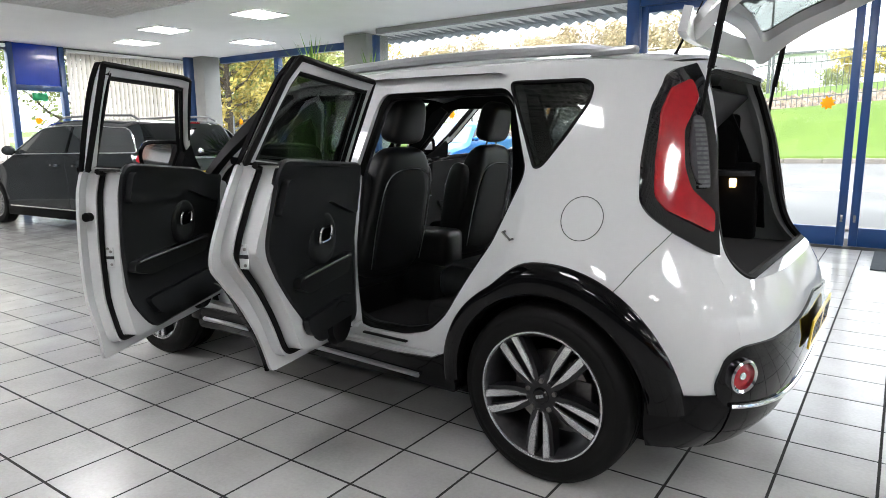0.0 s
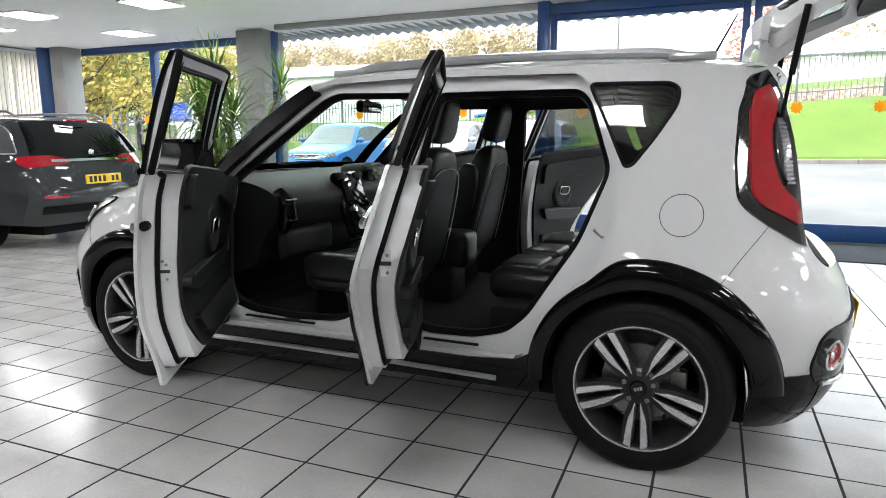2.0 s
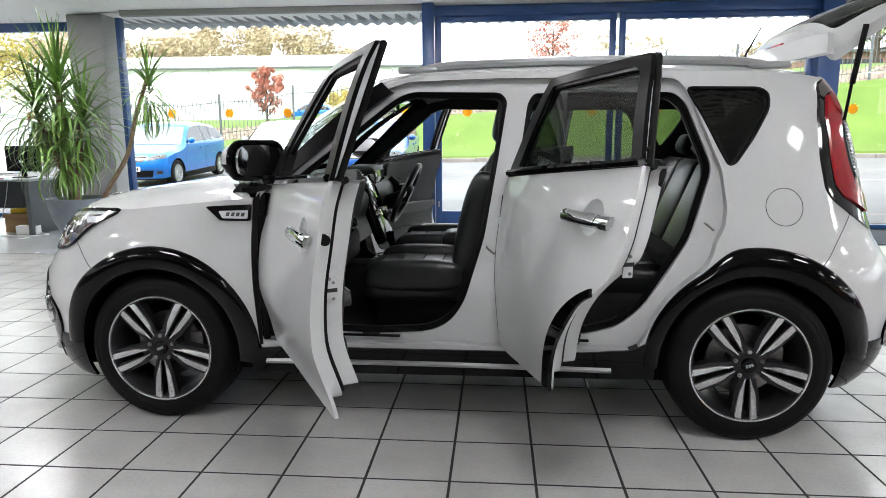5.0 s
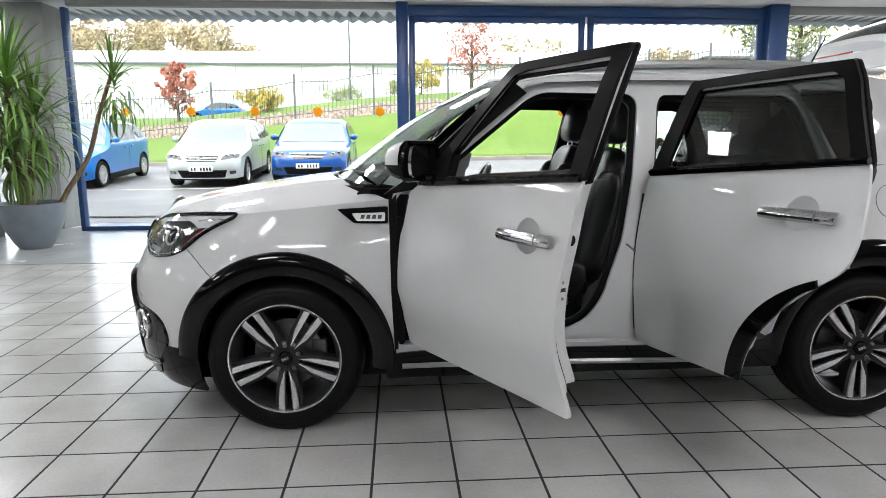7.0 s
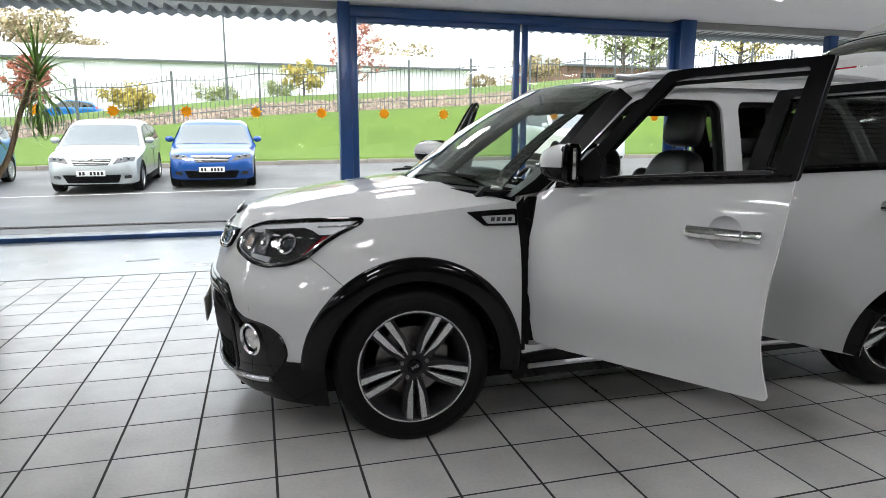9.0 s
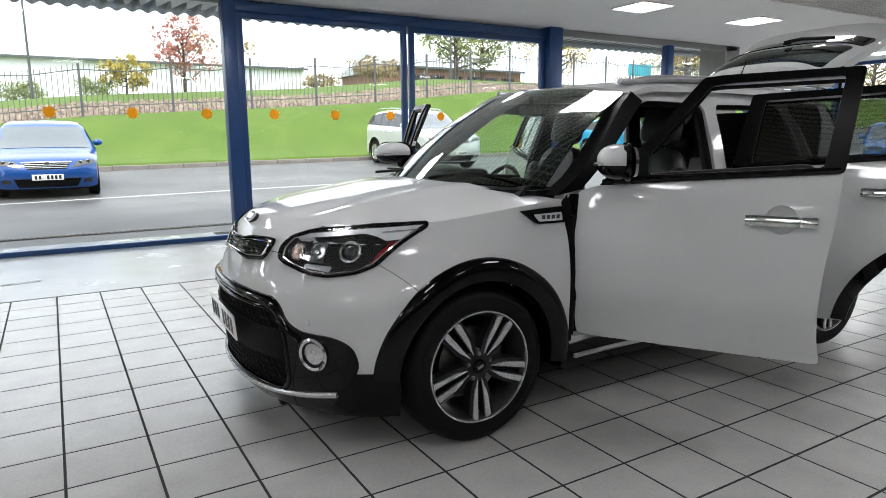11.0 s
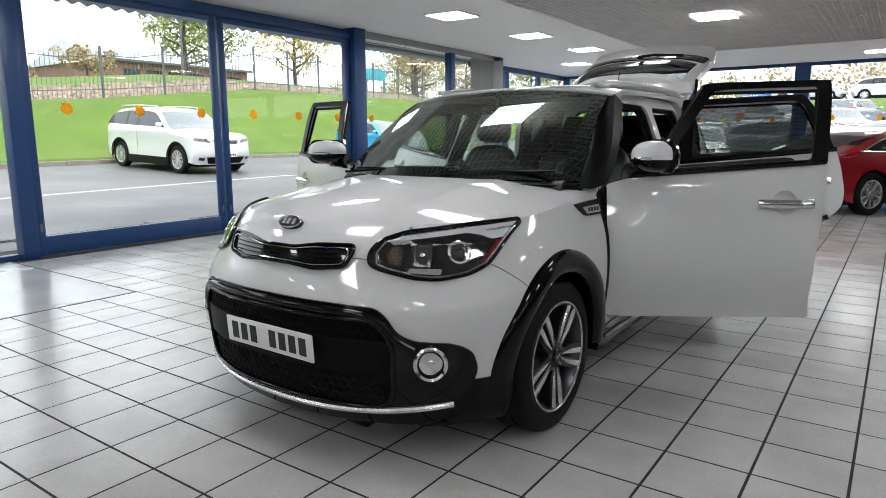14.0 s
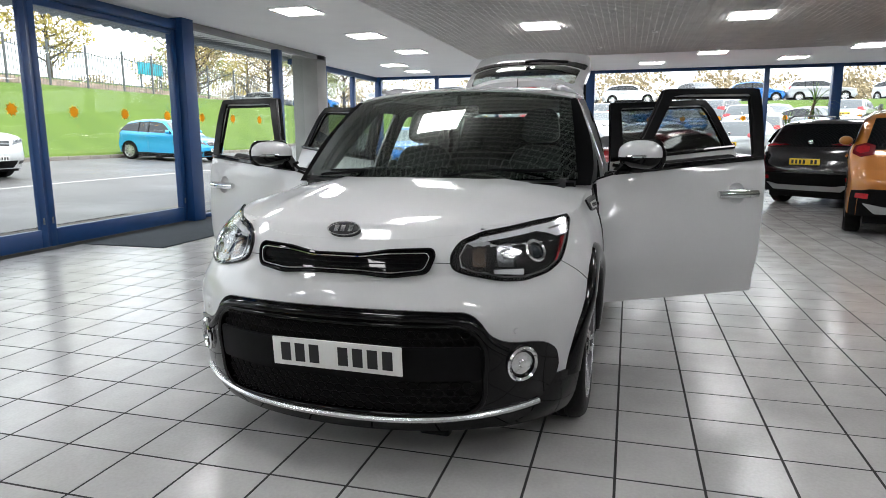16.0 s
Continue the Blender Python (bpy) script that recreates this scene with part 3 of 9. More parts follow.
post("window_sill_rail", BACK_X, BACK_X + 0.1, -8.9, 9.2, 0, 0.08, "low blue bottom rail of the end windows")
post("window_header", BACK_X - 0.02, BACK_X + 0.1, -8.9, 9.2, 2.95, CEIL_Z, "blue head rail of the end windows")

# wall with blinds and a glazed door
wl_ob = holder("wall_west", "dark grey wall hung with cream vertical blinds", "wall", kind="structure")
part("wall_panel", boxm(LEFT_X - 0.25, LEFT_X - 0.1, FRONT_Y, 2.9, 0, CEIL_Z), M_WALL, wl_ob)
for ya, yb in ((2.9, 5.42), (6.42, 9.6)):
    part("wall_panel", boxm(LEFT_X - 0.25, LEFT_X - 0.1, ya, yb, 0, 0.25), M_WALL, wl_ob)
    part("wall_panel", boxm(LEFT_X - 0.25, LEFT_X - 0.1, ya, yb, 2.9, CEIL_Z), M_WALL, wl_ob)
    pane("window_pane", (LEFT_X - 0.18, ya), (LEFT_X - 0.18, yb), 0.25, 2.9, "", wl_ob)
exit_door = holder("door_3", "blue-framed glazed exit door with a blue panel above", "door", kind="structure")
part("door_stile", boxm(LEFT_X - 0.12, LEFT_X, 5.42, 5.52, 0, CEIL_Z, 0.004), M_BLUEFRAME, exit_door)
part("door_stile", boxm(LEFT_X - 0.12, LEFT_X, 6.32, 6.42, 0, CEIL_Z, 0.004), M_BLUEFRAME, exit_door)
part("door_rail", boxm(LEFT_X - 0.12, LEFT_X, 5.52, 6.32, 2.18, 2.28, 0.004), M_BLUEFRAME, exit_door)
part("door_rail", boxm(LEFT_X - 0.12, LEFT_X, 5.52, 6.32, 0.0, 0.25, 0.004), M_BLUEFRAME, exit_door)
part("top_panel", boxm(LEFT_X - 0.08, LEFT_X - 0.04, 5.52, 6.32, 2.28, CEIL_Z), M_BANNER, exit_door, "glossy bright blue panel")
pane("pane", (LEFT_X - 0.06, 5.52), (LEFT_X - 0.06, 6.32), 0.25, 2.18, "", exit_door)
sign = part("exit_sign", boxm(LEFT_X - 0.03, LEFT_X - 0.01, 5.78, 6.05, 2.0, 2.14, 0.004), M_GREEN, None)
tagged(sign, "green emergency exit sign above the door", "sign")
copy_thing(star0, pose(LEFT_X - 0.03, 5.85, 1.62, 0, 0, 90))

blind = holder("vertical_blind", "cream fabric vertical blind hung over the wall", "blind", "vertical blinds")
slat_bm = bmesh.new()
for i in range(5):
    y = -0.05 + 0.1 * i / 4
    slat_bm.verts.new((0.012 * math.sin(i / 4 * math.pi), y, 0.06))
    slat_bm.verts.new((0.012 * math.sin(i / 4 * math.pi), y, 2.93))
slat_bm.verts.ensure_lookup_table()
for i in range(4):
    slat_bm.faces.new([slat_bm.verts[j] for j in (2 * i, 2 * i + 2, 2 * i + 3, 2 * i + 1)])
bmesh.ops.solidify(slat_bm, geom=slat_bm.faces[:], thickness=0.003)
slat_me = bpy.data.meshes.new("slat")
slat_bm.to_mesh(slat_me)
slat_me.materials.append(M_BLIND)
part("head_rail", boxm(LEFT_X - 0.05, LEFT_X + 0.03, 6.45, 9.25, 2.93, 2.99, 0.004), M_PAPER, blind)
blind2 = holder("vertical_blind", "cream fabric vertical blind hung over the wall", "blind", "vertical blinds")
part("head_rail", boxm(LEFT_X - 0.05, LEFT_X + 0.03, 2.9, 5.4, 2.93, 2.99, 0.004), M_PAPER, blind2)
for hold, ya, yb in ((blind, 6.5, 9.25), (blind2, 2.95, 5.4)):
    for k in range(int((yb - ya) / 0.092)):
        s = new("slat", slat_me)
        s.parent = hold
        s.matrix_basis = pose(LEFT_X - 0.01, ya + 0.092 * k, 0, 0, 0, 12)

# wall behind the camera, out of view, kept dark to dim reflections in the car
tagged(part("wall_south", boxm(LEFT_X - 0.25, BACK_X + 0.2, FRONT_Y - 0.2, FRONT_Y, 0, CEIL_Z), M_WALL, None), "plain dark grey wall out of view, closing the hall", "wall", kind="structure")

# ceiling: plain band by the windows, egg-crate field further in
GX0, GX1, GY0, GY1 = -9.9, 8.6, -6.5, 5.42
bm = bmesh.new()
for x0, x1, y0, y1 in ((LEFT_X - 0.25, BACK_X + 0.3, GY1, 9.6), (LEFT_X - 0.25, GX0, GY0, GY1), (GX1, BACK_X + 0.3, GY0, GY1), (LEFT_X - 0.25, BACK_X + 0.3, FRONT_Y - 0.2, GY0)):
    box(bm, x0, x1, y0, y1, CEIL_Z, CEIL_Z + 0.12)
box(bm, LEFT_X - 0.25, BACK_X + 0.3, FRONT_Y - 0.2, 9.6, CEIL_Z + 0.4, CEIL_Z + 0.5)
ceiling = part("ceiling", bm, M_CEIL, None, smooth=False)
tagged(ceiling, "white plastered ceiling round a grid field", "ceiling", kind="structure")
bm = bmesh.new()
n = 0
gx = GX0
while gx < GX1:
    box(bm, gx, gx + 0.012, GY0, GY1, CEIL_Z + 0.005, CEIL_Z + 0.06)
    gx += 0.1
gy = GY0
while gy < GY1:
    box(bm, GX0, GX1, gy, gy + 0.012, CEIL_Z + 0.012, CEIL_Z + 0.055)
    gy += 0.1
tagged(part("ceiling_grid", bm, M_GRID, None, smooth=False), "pale grey egg-crate ceiling grid", "ceiling", kind="structure")
tagged(part("ceiling_void", boxm(GX0, GX1, GY0, GY1, CEIL_Z + 0.3, CEIL_Z + 0.36), M_LOFT, None), "dark void above the ceiling grid", "ceiling", kind="structure")

lamp0 = holder("ceiling_light", "bright square LED panel set in the ceiling", "ceiling light", "ceiling panel lights")
part("diffuser", boxm(-0.28, 0.28, -0.28, 0.28, -0.006, 0.004), M_LAMP, lamp0, smooth=False)
fr_bm = bmesh.new()
for a in ((-0.3, 0.3, -0.3, -0.28), (-0.3, 0.3, 0.28, 0.3), (-0.3, -0.28, -0.28, 0.28), (0.28, 0.3, -0.28, 0.28)):
    box(fr_bm, *a, -0.012, 0.006)
part("frame_rim", fr_bm, M_CEIL, lamp0, smooth=False)
LAMPS = [(-7.9, 6.48), (-10.2, 6.42), (-11.9, 6.93), (-10.2, 8.2), (-5.5, 6.48), (-3.1, 6.48), (-0.6, 6.48), (2.0, 6.5), (4.4, 6.46), (6.7, 6.4), (9.04, 7.63), (10.7, 7.57),
         (10.57, 1.5), (8.81, 0.3), (10.4, -1.6), (8.66, -2.6), (-10.9, 3.2), (-10.9, 0.0), (-10.9, -3.2)]
# grid carried on mostly out of view, added to light the floor and car
LAMPS += [(4.36 - 3.0 * i, 3.4 - 3.13 * j) for i in range(5) for j in range(3) if (i, j) != (2, 0)] + [(-2.1, 3.55)]
lamp0.matrix_basis = pose(*LAMPS[0], CEIL_Z - 0.008)
for x, y in LAMPS[1:]:
    copy_thing(lamp0, pose(x, y, CEIL_Z - 0.008))
spot0 = part("downlight", lathe(bmesh.new(), [(0.0, 0.0), (0.03, 0.0), (0.045, -0.008), (0.045, 0.02), (0.0, 0.02)], 14), M_PAPER, None)
tagged(spot0, "small round sprinkler head in the ceiling grid", "sprinkler", "sprinkler heads")
spot0.matrix_basis = pose(2.8, 2.6, CEIL_Z)
for x, y in ((2.8, 0.4), (5.6, 1.6), (5.6, -0.6), (7.4, 2.6), (7.4, -1.4), (0.6, 3.6), (0.2, 1.2), (-9.2, 5.0)):
    copy_thing(spot0, pose(x, y, CEIL_Z))

# entrance mat
emat = part("entrance_mat", boxm(-0.3, 2.9, 7.15, 8.3, 0.0, 0.012, 0.004), M_MAT, None)
tagged(emat, "dark blue-grey entrance mat by the sliding doors", "mat")


# ---- outside: ground, fence, buildings ----
def smoothstep(a, b, x):
    t = min(1.0, max(0.0, (x - a) / (b - a)))
    return t * t * (3 - 2 * t)


def fence_z(x):
    return 2.1 + 0.105 * max(-10.0, min(0.0, x + 4.0)) + 0.058 * min(10.0, max(0.0, x + 4.0)) + 0.10 * min(8.0, max(0.0, x - 6.0))


def ground_z(x, y):
    """Height of the land: sloping tarmac, grass bank, plateau with the fence; a second bank far to the side."""
    lot = 0.28 * smoothstep(12.5, 20, x) + 1.25 * smoothstep(20, 34, x)
    if x > 34:
        z = 1.53 + 2.05 * smoothstep(36, 43, x)
        if y > 20:
            z = max(z, 0.65 + (fence_z(x) - 0.65) * smoothstep(20, 25.4, y))
        return z
    tilt = 0.012 * (min(5.0, max(-11.0, x)) - 1.0) * smoothstep(8.9, 14.0, y)
    if y < 8.9:
        return -0.03 if x < BACK_X + 0.5 else max(0.03, lot)
    if y < 20.0:
        z = 0.047 * (y - 8.7) - 0.02 + tilt
        return max(z, lot)
    f = fence_z(x)
    if y < 25.4:
        return max(0.66 + tilt + (f - 0.66 - tilt) * smoothstep(19.6, 26.2, y) / smoothstep(19.6, 26.2, 25.4), lot)
    if y < 45:
        return f + 1.1 * smoothstep(25.4, 33, y)
    return f + 1.1 + 0.01 * (y - 45)


bm = bmesh.new()
xs = [-160, -110, -80, -60, -45] + [-36 + 1.5 * i for i in range(57)] + [52, 60, 75, 100, 150, 220]
ys = [-120, -60, -30, -12, 8.62, 10.5, 12.5, 14.5, 16.5, 18.5, 19.98, 20.12] + [20.6 + 0.6 * i for i in range(10)] + [27, 29, 31, 33, 37, 42, 50, 65, 90, 140, 260, 500]
grid = [[bm.verts.new((x, y, ground_z(x, y))) for y in ys] for x in xs]
for i in range(len(xs) - 1):
    for j in range(len(ys) - 1):
        if ys[j] < 8.62 and LEFT_X - 1 < xs[i] < BACK_X - 1.2 and ys[j] > -13:
            continue
        bm.faces.new((grid[i][j], grid[i + 1][j], grid[i + 1][j + 1], grid[i][j + 1]))
for f in bm.faces:
    c = f.calc_center_median()
    if c.y > 20.05 or (35 < c.x < 43):
        f.material_index = 1
    if 25.6 < c.y < 29.5 and c.x < 34:
        f.material_index = 2
ground = part("ground", bm, M_TARMAC, None)
ground.data.materials.append(M_GRASS)
ground.data.materials.append(M_GRAVEL)
tagged(ground, "wet grey tarmac yard with a mown grass bank behind", "ground", kind="structure")

# grass blades on the bank
rng = random.Random(4)
verts, faces = [], []
for k in range(26000):
    x = rng.uniform(-17, 33)
    y = 20.15 + 5.4 * rng.random() ** 1.2
    z = ground_z(x, y)
    h, w, a = rng.uniform(0.012, 0.03), rng.uniform(0.006, 0.014), rng.uniform(0, 6.28)
    dx, dy = math.cos(a) * w, math.sin(a) * w
    i = len(verts)
    verts += [(x - dx, y - dy, z - 0.01), (x + dx, y + dy, z - 0.01), (x + rng.uniform(-0.03, 0.03), y + rng.uniform(-0.03, 0.03), z + h)]
    faces.append((i, i + 1, i + 2))
me = bpy.data.meshes.new("grass")
me.from_pydata(verts, [], faces)
me.materials.append(M_BLADE)
tagged(new("grass", me), "short green grass blades on the bank", "grass", kind="stuff")

# stones on the gravel bank
verts, faces = [], []
for k in range(9000):
    x = rng.uniform(-17, 30)
    y = rng.uniform(25.7, 29.4)
    z = ground_z(x, y)
    r = rng.uniform(0.04, 0.13)
    i = len(verts)
    verts += [(x - r, y, z), (x + r * 0.3, y - r, z), (x + r, y + r * 0.4, z), (x - r * 0.2, y + r, z), (x + rng.uniform(-r, r) * 0.3, y, z + r)]
    faces += [(i, i + 1, i + 4), (i + 1, i + 2, i + 4), (i + 2, i + 3, i + 4), (i + 3, i, i + 4)]
me = bpy.data.meshes.new("gravel")
me.from_pydata(verts, [], faces)
M_STONE = mat("loose_stone", (0.27, 0.21, 0.17), 0.9, vary=0.3, scale=3, random_value=0.45, island=True)
me.materials.append(M_STONE)
tagged(new("gravel", me), "loose brown stones behind the fence", "gravel", kind="stuff")

# kerb, laid in stones
kerb = holder("kerb", "row of concrete kerb stones along the grass", "kerb", kind="structure")
kb = boxm(-0.455, 0.455, -0.06, 0.06, -0.1, 0.13, 0.02, 1)
kme = bpy.data.meshes.new("kerb_stone")
kb.to_mesh(kme)
kme.materials.append(M_KERB)
for k in range(60):
    x = -18 + 0.92 * k
    o = new("kerb_stone", kme)
    o.parent = kerb
    o.matrix_basis = pose(x, 20.0, ground_z(x, 19.95), 0.4 * math.sin(k * 2.1), 0, 0)
# painted bay lines
lines = holder("road_marking", "worn white painted parking line on tarmac", "road marking", kind="structure")
def ground_strip(x0, y0, x1, y1, w, lift=0.006, n=24):
    bm = bmesh.new()
    d = Vector((x1 - x0, y1 - y0, 0)).normalized()
    nn = Vector((-d.y, d.x, 0)) * w / 2
    rows = []
    for i in range(n + 1):
        p = Vector((x0 + (x1 - x0) * i / n, y0 + (y1 - y0) * i / n, 0))
        rows.append([bm.verts.new((q.x, q.y, ground_z(q.x, q.y) + lift)) for q in (p - nn, p + nn)])
    for a, b in zip(rows, rows[1:]):
        bm.faces.new((a[0], b[0], b[1], a[1]))
    return bm
part("line", ground_strip(-16, 14.0, 30, 14.35, 0.11), M_LINE, lines, smooth=False)
drain = holder("drain_channel", "long slotted drain channel in the tarmac", "drain", kind="structure")
part("channel", ground_strip(-13, 9.9, 4.9, 9.86, 0.13, 0.005), M_KERB, drain, smooth=False)
db = boxm(-0.016, 0.016, -0.045, 0.045, 0, 0.006)
dme = bpy.data.meshes.new("drain_slot")
db.to_mesh(dme)
dme.materials.append(M_INK)
for k in range(150):
    o = new("drain_slot", dme)
    o.parent = drain
    x = -9 + 0.075 * k
    o.matrix_basis = pose(x, 9.88, ground_z(x, 9.88) + 0.006)
cover = part("manhole_cover", boxm(-0.3, 0.3, -0.2, 0.2, 0, 0.012, 0.004), M_KERB, None)
cover.matrix_basis = pose(-0.6, 9.9, ground_z(-0.6, 9.9) + 0.004)
tagged(cover, "rectangular yellowish drain cover in the tarmac", "manhole cover")

# steel fence on the bank
fence = holder("fence", "grey steel railing fence with pointed pales", "fence")
pale_bm = bmesh.new()
tube(pale_bm, [(0, 0, 0.08), (0, 0, 1.68), (0, 0, 1.7), (0, 0, 1.76)], [0.011, 0.011, 0.018, 0.002], 5)
pale_me = bpy.data.meshes.new("pale")
pale_bm.to_mesh(pale_me)
pale_me.materials.append(M_FENCE)
post_bm = boxm(-0.04, 0.04, -0.04, 0.04, -0.3, 1.86, 0.008, 1)
post_me = bpy.data.meshes.new("fence_post")
post_bm.to_mesh(post_me)
post_me.materials.append(M_FENCE)
posts_x = [-19.4, -16.4, -13.35, -10.3, -7.15, -4.1, -1.2, 1.62, 4.2, 6.8, 9.3, 11.6, 13.8, 15.8, 17.8, 20.0, 22.0, 24.2, 26.6, 29.2, 32.0]
stuff_verts = bmesh.new()
npale = 0
for a, b in zip(posts_x, posts_x[1:]):
    za, zb = fence_z(a), fence_z(b)
    o = new("fence_post", post_me)
    o.parent = fence
    o.matrix_basis = pose(a, 25.4, za)
    rb = bmesh.new()
    tube(rb, [(a, 25.4, za + 0.3), (b, 25.4, zb + 0.3)], 0.022, 4)
    part("rail", rb, M_FENCE, fence, smooth=False)
    rb = bmesh.new()
    tube(rb, [(a, 25.4, za + 1.54), ((a + b) / 2, 25.4, (za + zb) / 2 + 1.42), (b, 25.4, zb + 1.54)], 0.022, 4)
    part("rail", rb, M_FENCE, fence, smooth=False)
    nn = max(2, int((b - a) / 0.16))
    for k in range(1, nn):
        t = k / nn
        dip = -0.14 * math.sin(t * math.pi)
        x, z = a + (b - a) * t, za + (zb - za) * t + dip
        if -11 < x < 10 and npale < 290:
            npale += 1
            p = new("pale", pale_me)
            p.parent = fence
            p.matrix_basis = pose(x, 25.4, z, 0.6 * math.sin(k * 7.0), 0, 0)
        else:
            tube(stuff_verts, [(x, 25.4, z + 0.08), (x, 25.4, z + 1.68), (x, 25.4, z + 1.76)], [0.011, 0.016, 0.002], 4)
far_pales = part("far_pales", stuff_verts, M_FENCE, fence, smooth=False)
tagged(far_pales, kind="stuff")


# canopy outside above the windows
bm = bmesh.new()
nx = 520
row = []
for i in range(nx + 1):
    x = -8.2 + 15.4 * i / nx
    w = 0.022 * math.sin(2 * math.pi * x / 0.19)
    row.append([bm.verts.new((x, y, z + w)) for y, z in ((WIN_Y + 0.12, 3.10), (WIN_Y + 1.35, 2.99))])
for a, b in zip(row, row[1:]):
    bm.faces.new((a[0], b[0], b[1], a[1]))
bmesh.ops.solidify(bm, geom=bm.faces[:], thickness=0.006)
canopy = holder("canopy", "grey corrugated sheet canopy over the shop windows", "canopy", kind="structure")
part("corrugated_sheet", bm, M_AWNING, canopy)
part("soffit", boxm(-8.2, 7.2, WIN_Y + 0.12, WIN_Y + 0.2, CEIL_Z, 3.4), M_WAREHOUSE, canopy)


# trees
def leaf_cloud(rng, centres, count, size):
    """Small bent leaf clumps scattered round branch ends."""
    verts, faces = [], []
    for _ in range(count):
        c, r = rng.choice(centres)
        while True:
            p = Vector((rng.uniform(-1, 1), rng.uniform(-1, 1), rng.uniform(-1, 1)))
            if p.length < 1:
                break
        p = Vector(c) + p * r
        n = Vector((rng.gauss(0, 1), rng.gauss(0, 1), rng.gauss(0, 1))).normalized()
        t = n.orthogonal().normalized()
        b = n.cross(t)
        s = size * rng.uniform(0.5, 1.3)
        i = len(verts)
        verts += [p + t * s, p + b * s * 0.6 + n * s * 0.2, p - t * s, p - b * s * 0.6 + n * s * 0.15]
        faces.append((i, i + 1, i + 2, i + 3))
    return verts, faces


def tree(x, y, h, spread, material, label, seed, leaves=2600, size=0.09, trunk_h=0.35, z=None, bare=0.0, category="tree"):
    rng = random.Random(seed)
    base = ground_z(x, y) if z is None else z
    ob = holder("tree" if category == "tree" else "bush", label, category, "", "", pose(x, y, base))
    bm = bmesh.new()
    th = h * trunk_h
    tr = 0.018 * h + 0.02
    centres = []
    if category == "tree":
        tube(bm, [(0, 0, -0.2), (0.02 * h * rng.uniform(-1, 1), 0.01 * h, th), (0.03 * h * rng.uniform(-1, 1), 0, h * 0.75), (0, 0, h * 0.95)], [tr * 1.2, tr, tr * 0.5, tr * 0.12], 7)
    for k in range(int(11 + h)):
        a = k * 2.4 + rng.uniform(-0.4, 0.4)
        z0 = th * (0.75 if category == "tree" else 0.1) + (h * 0.8 - th) * (k / (11 + h))
        reach = spread * (1.0 - 0.55 * abs(k / (11 + h) - 0.35)) * rng.uniform(0.6, 1.1)
        top = (math.cos(a) * reach, math.sin(a) * reach, min(h, z0 + h * rng.uniform(0.12, 0.32)))
        mid = (top[0] * 0.5, top[1] * 0.5, z0 + (top[2] - z0) * 0.35)
        tube(bm, [(0, 0, z0), mid, top], [tr * 0.5, tr * 0.3, tr * 0.08], 5)
        for q in range(3):
            e = (top[0] + rng.uniform(-1, 1) * spread * 0.3, top[1] + rng.uniform(-1, 1) * spread * 0.3, top[2] + rng.uniform(-0.1, 0.2) * h * 0.6)
            tube(bm, [mid if q == 0 else top, e], [tr * 0.16, tr * 0.04], 4)
            centres.append((e, spread * rng.uniform(0.14, 0.3)))
        centres.append((mid, spread * 0.22))
    part("trunk", bm, M_BARK, ob)
    v, f = leaf_cloud(rng, centres, leaves, size)
    me = bpy.data.meshes.new("crown")
    me.from_pydata(v, [], f)
    me.materials.append(material)
    cr = new("crown", me)
    cr.parent = ob
    return ob


tree(-13.2, 30.5, 2.75, 0.80, M_LEAFRED, "small tree with russet autumn leaves behind the fence", 3, 3200, 0.07, 0.14)
tree(0.55, 33.0, 3.3, 1.30, M_LEAFRED, "small thin tree with dark red autumn leaves", 5, 2300, 0.07, 0.2)
tree(-2.0, 32.5, 1.5, 0.95, M_LEAFYELLOW, "small round tree with yellow-green leaves", 6, 2000, 0.07, 0.2)
tree(-9.5, 31.0, 1.0, 1.2, M_LEAFYELLOW, "wide yellow shrub behind the fence", 7, 2600, 0.07, 0.1, category="bush")
tree(8.6, 37.0, 0.9, 0.8, M_LEAFBROWN, "low brown bush before the warehouse", 14, 1200, 0.08, 0.1, category="bush")
tree(12.2, 37.0, 1.6, 1.25, M_LEAFBROWN, "small tree with orange-brown leaves", 8, 1800, 0.09)
tree(17.5, 36.0, 6.6, 2.6, M_LEAFGREEN, "tall thin tree with sparse green leaves", 9, 4200, 0.11, 0.2)
tree(20.5, 37.5, 7.2, 2.7, M_LEAFGREEN, "tall thin tree with sparse green leaves", 10, 4200, 0.11, 0.2)
tree(26.0, 36.0, 6.4, 2.6, M_LEAFYELLOW, "tall tree with yellow and green leaves", 11, 3000, 0.11, 0.2)
tree(-6.2, 36.0, 1.0, 1.0, M_LEAFGREEN, "clipped dark green round bush", 12, 2200, 0.05, 0.1, category="bush")
tree(-3.0, 36.5, 1.0, 1.0, M_LEAFGREEN, "clipped dark green round bush", 13, 2200, 0.05, 0.1, category="bush")
for k, (x, y, h) in enumerate(((-21.5, 16, 6.5), (-25.5, 22.5, 6.5), (-29, 30, 7.5), (-25, 18.5, 7.0), (-35, 37, 8), (-32, 27, 8.5), (-37, 32, 7), (-28, 14, 7.5), (-33, 20, 9), (-40, 26, 7.5))):
    tree(x, y, h, h * 0.46, (M_LEAFYELLOW, M_LEAFLIME, M_LEAFYELLOW, M_LEAFGREEN)[k % 4], "autumn tree with yellow-green leaves beyond the yard", 20 + k, 8500, 0.10, 0.16)
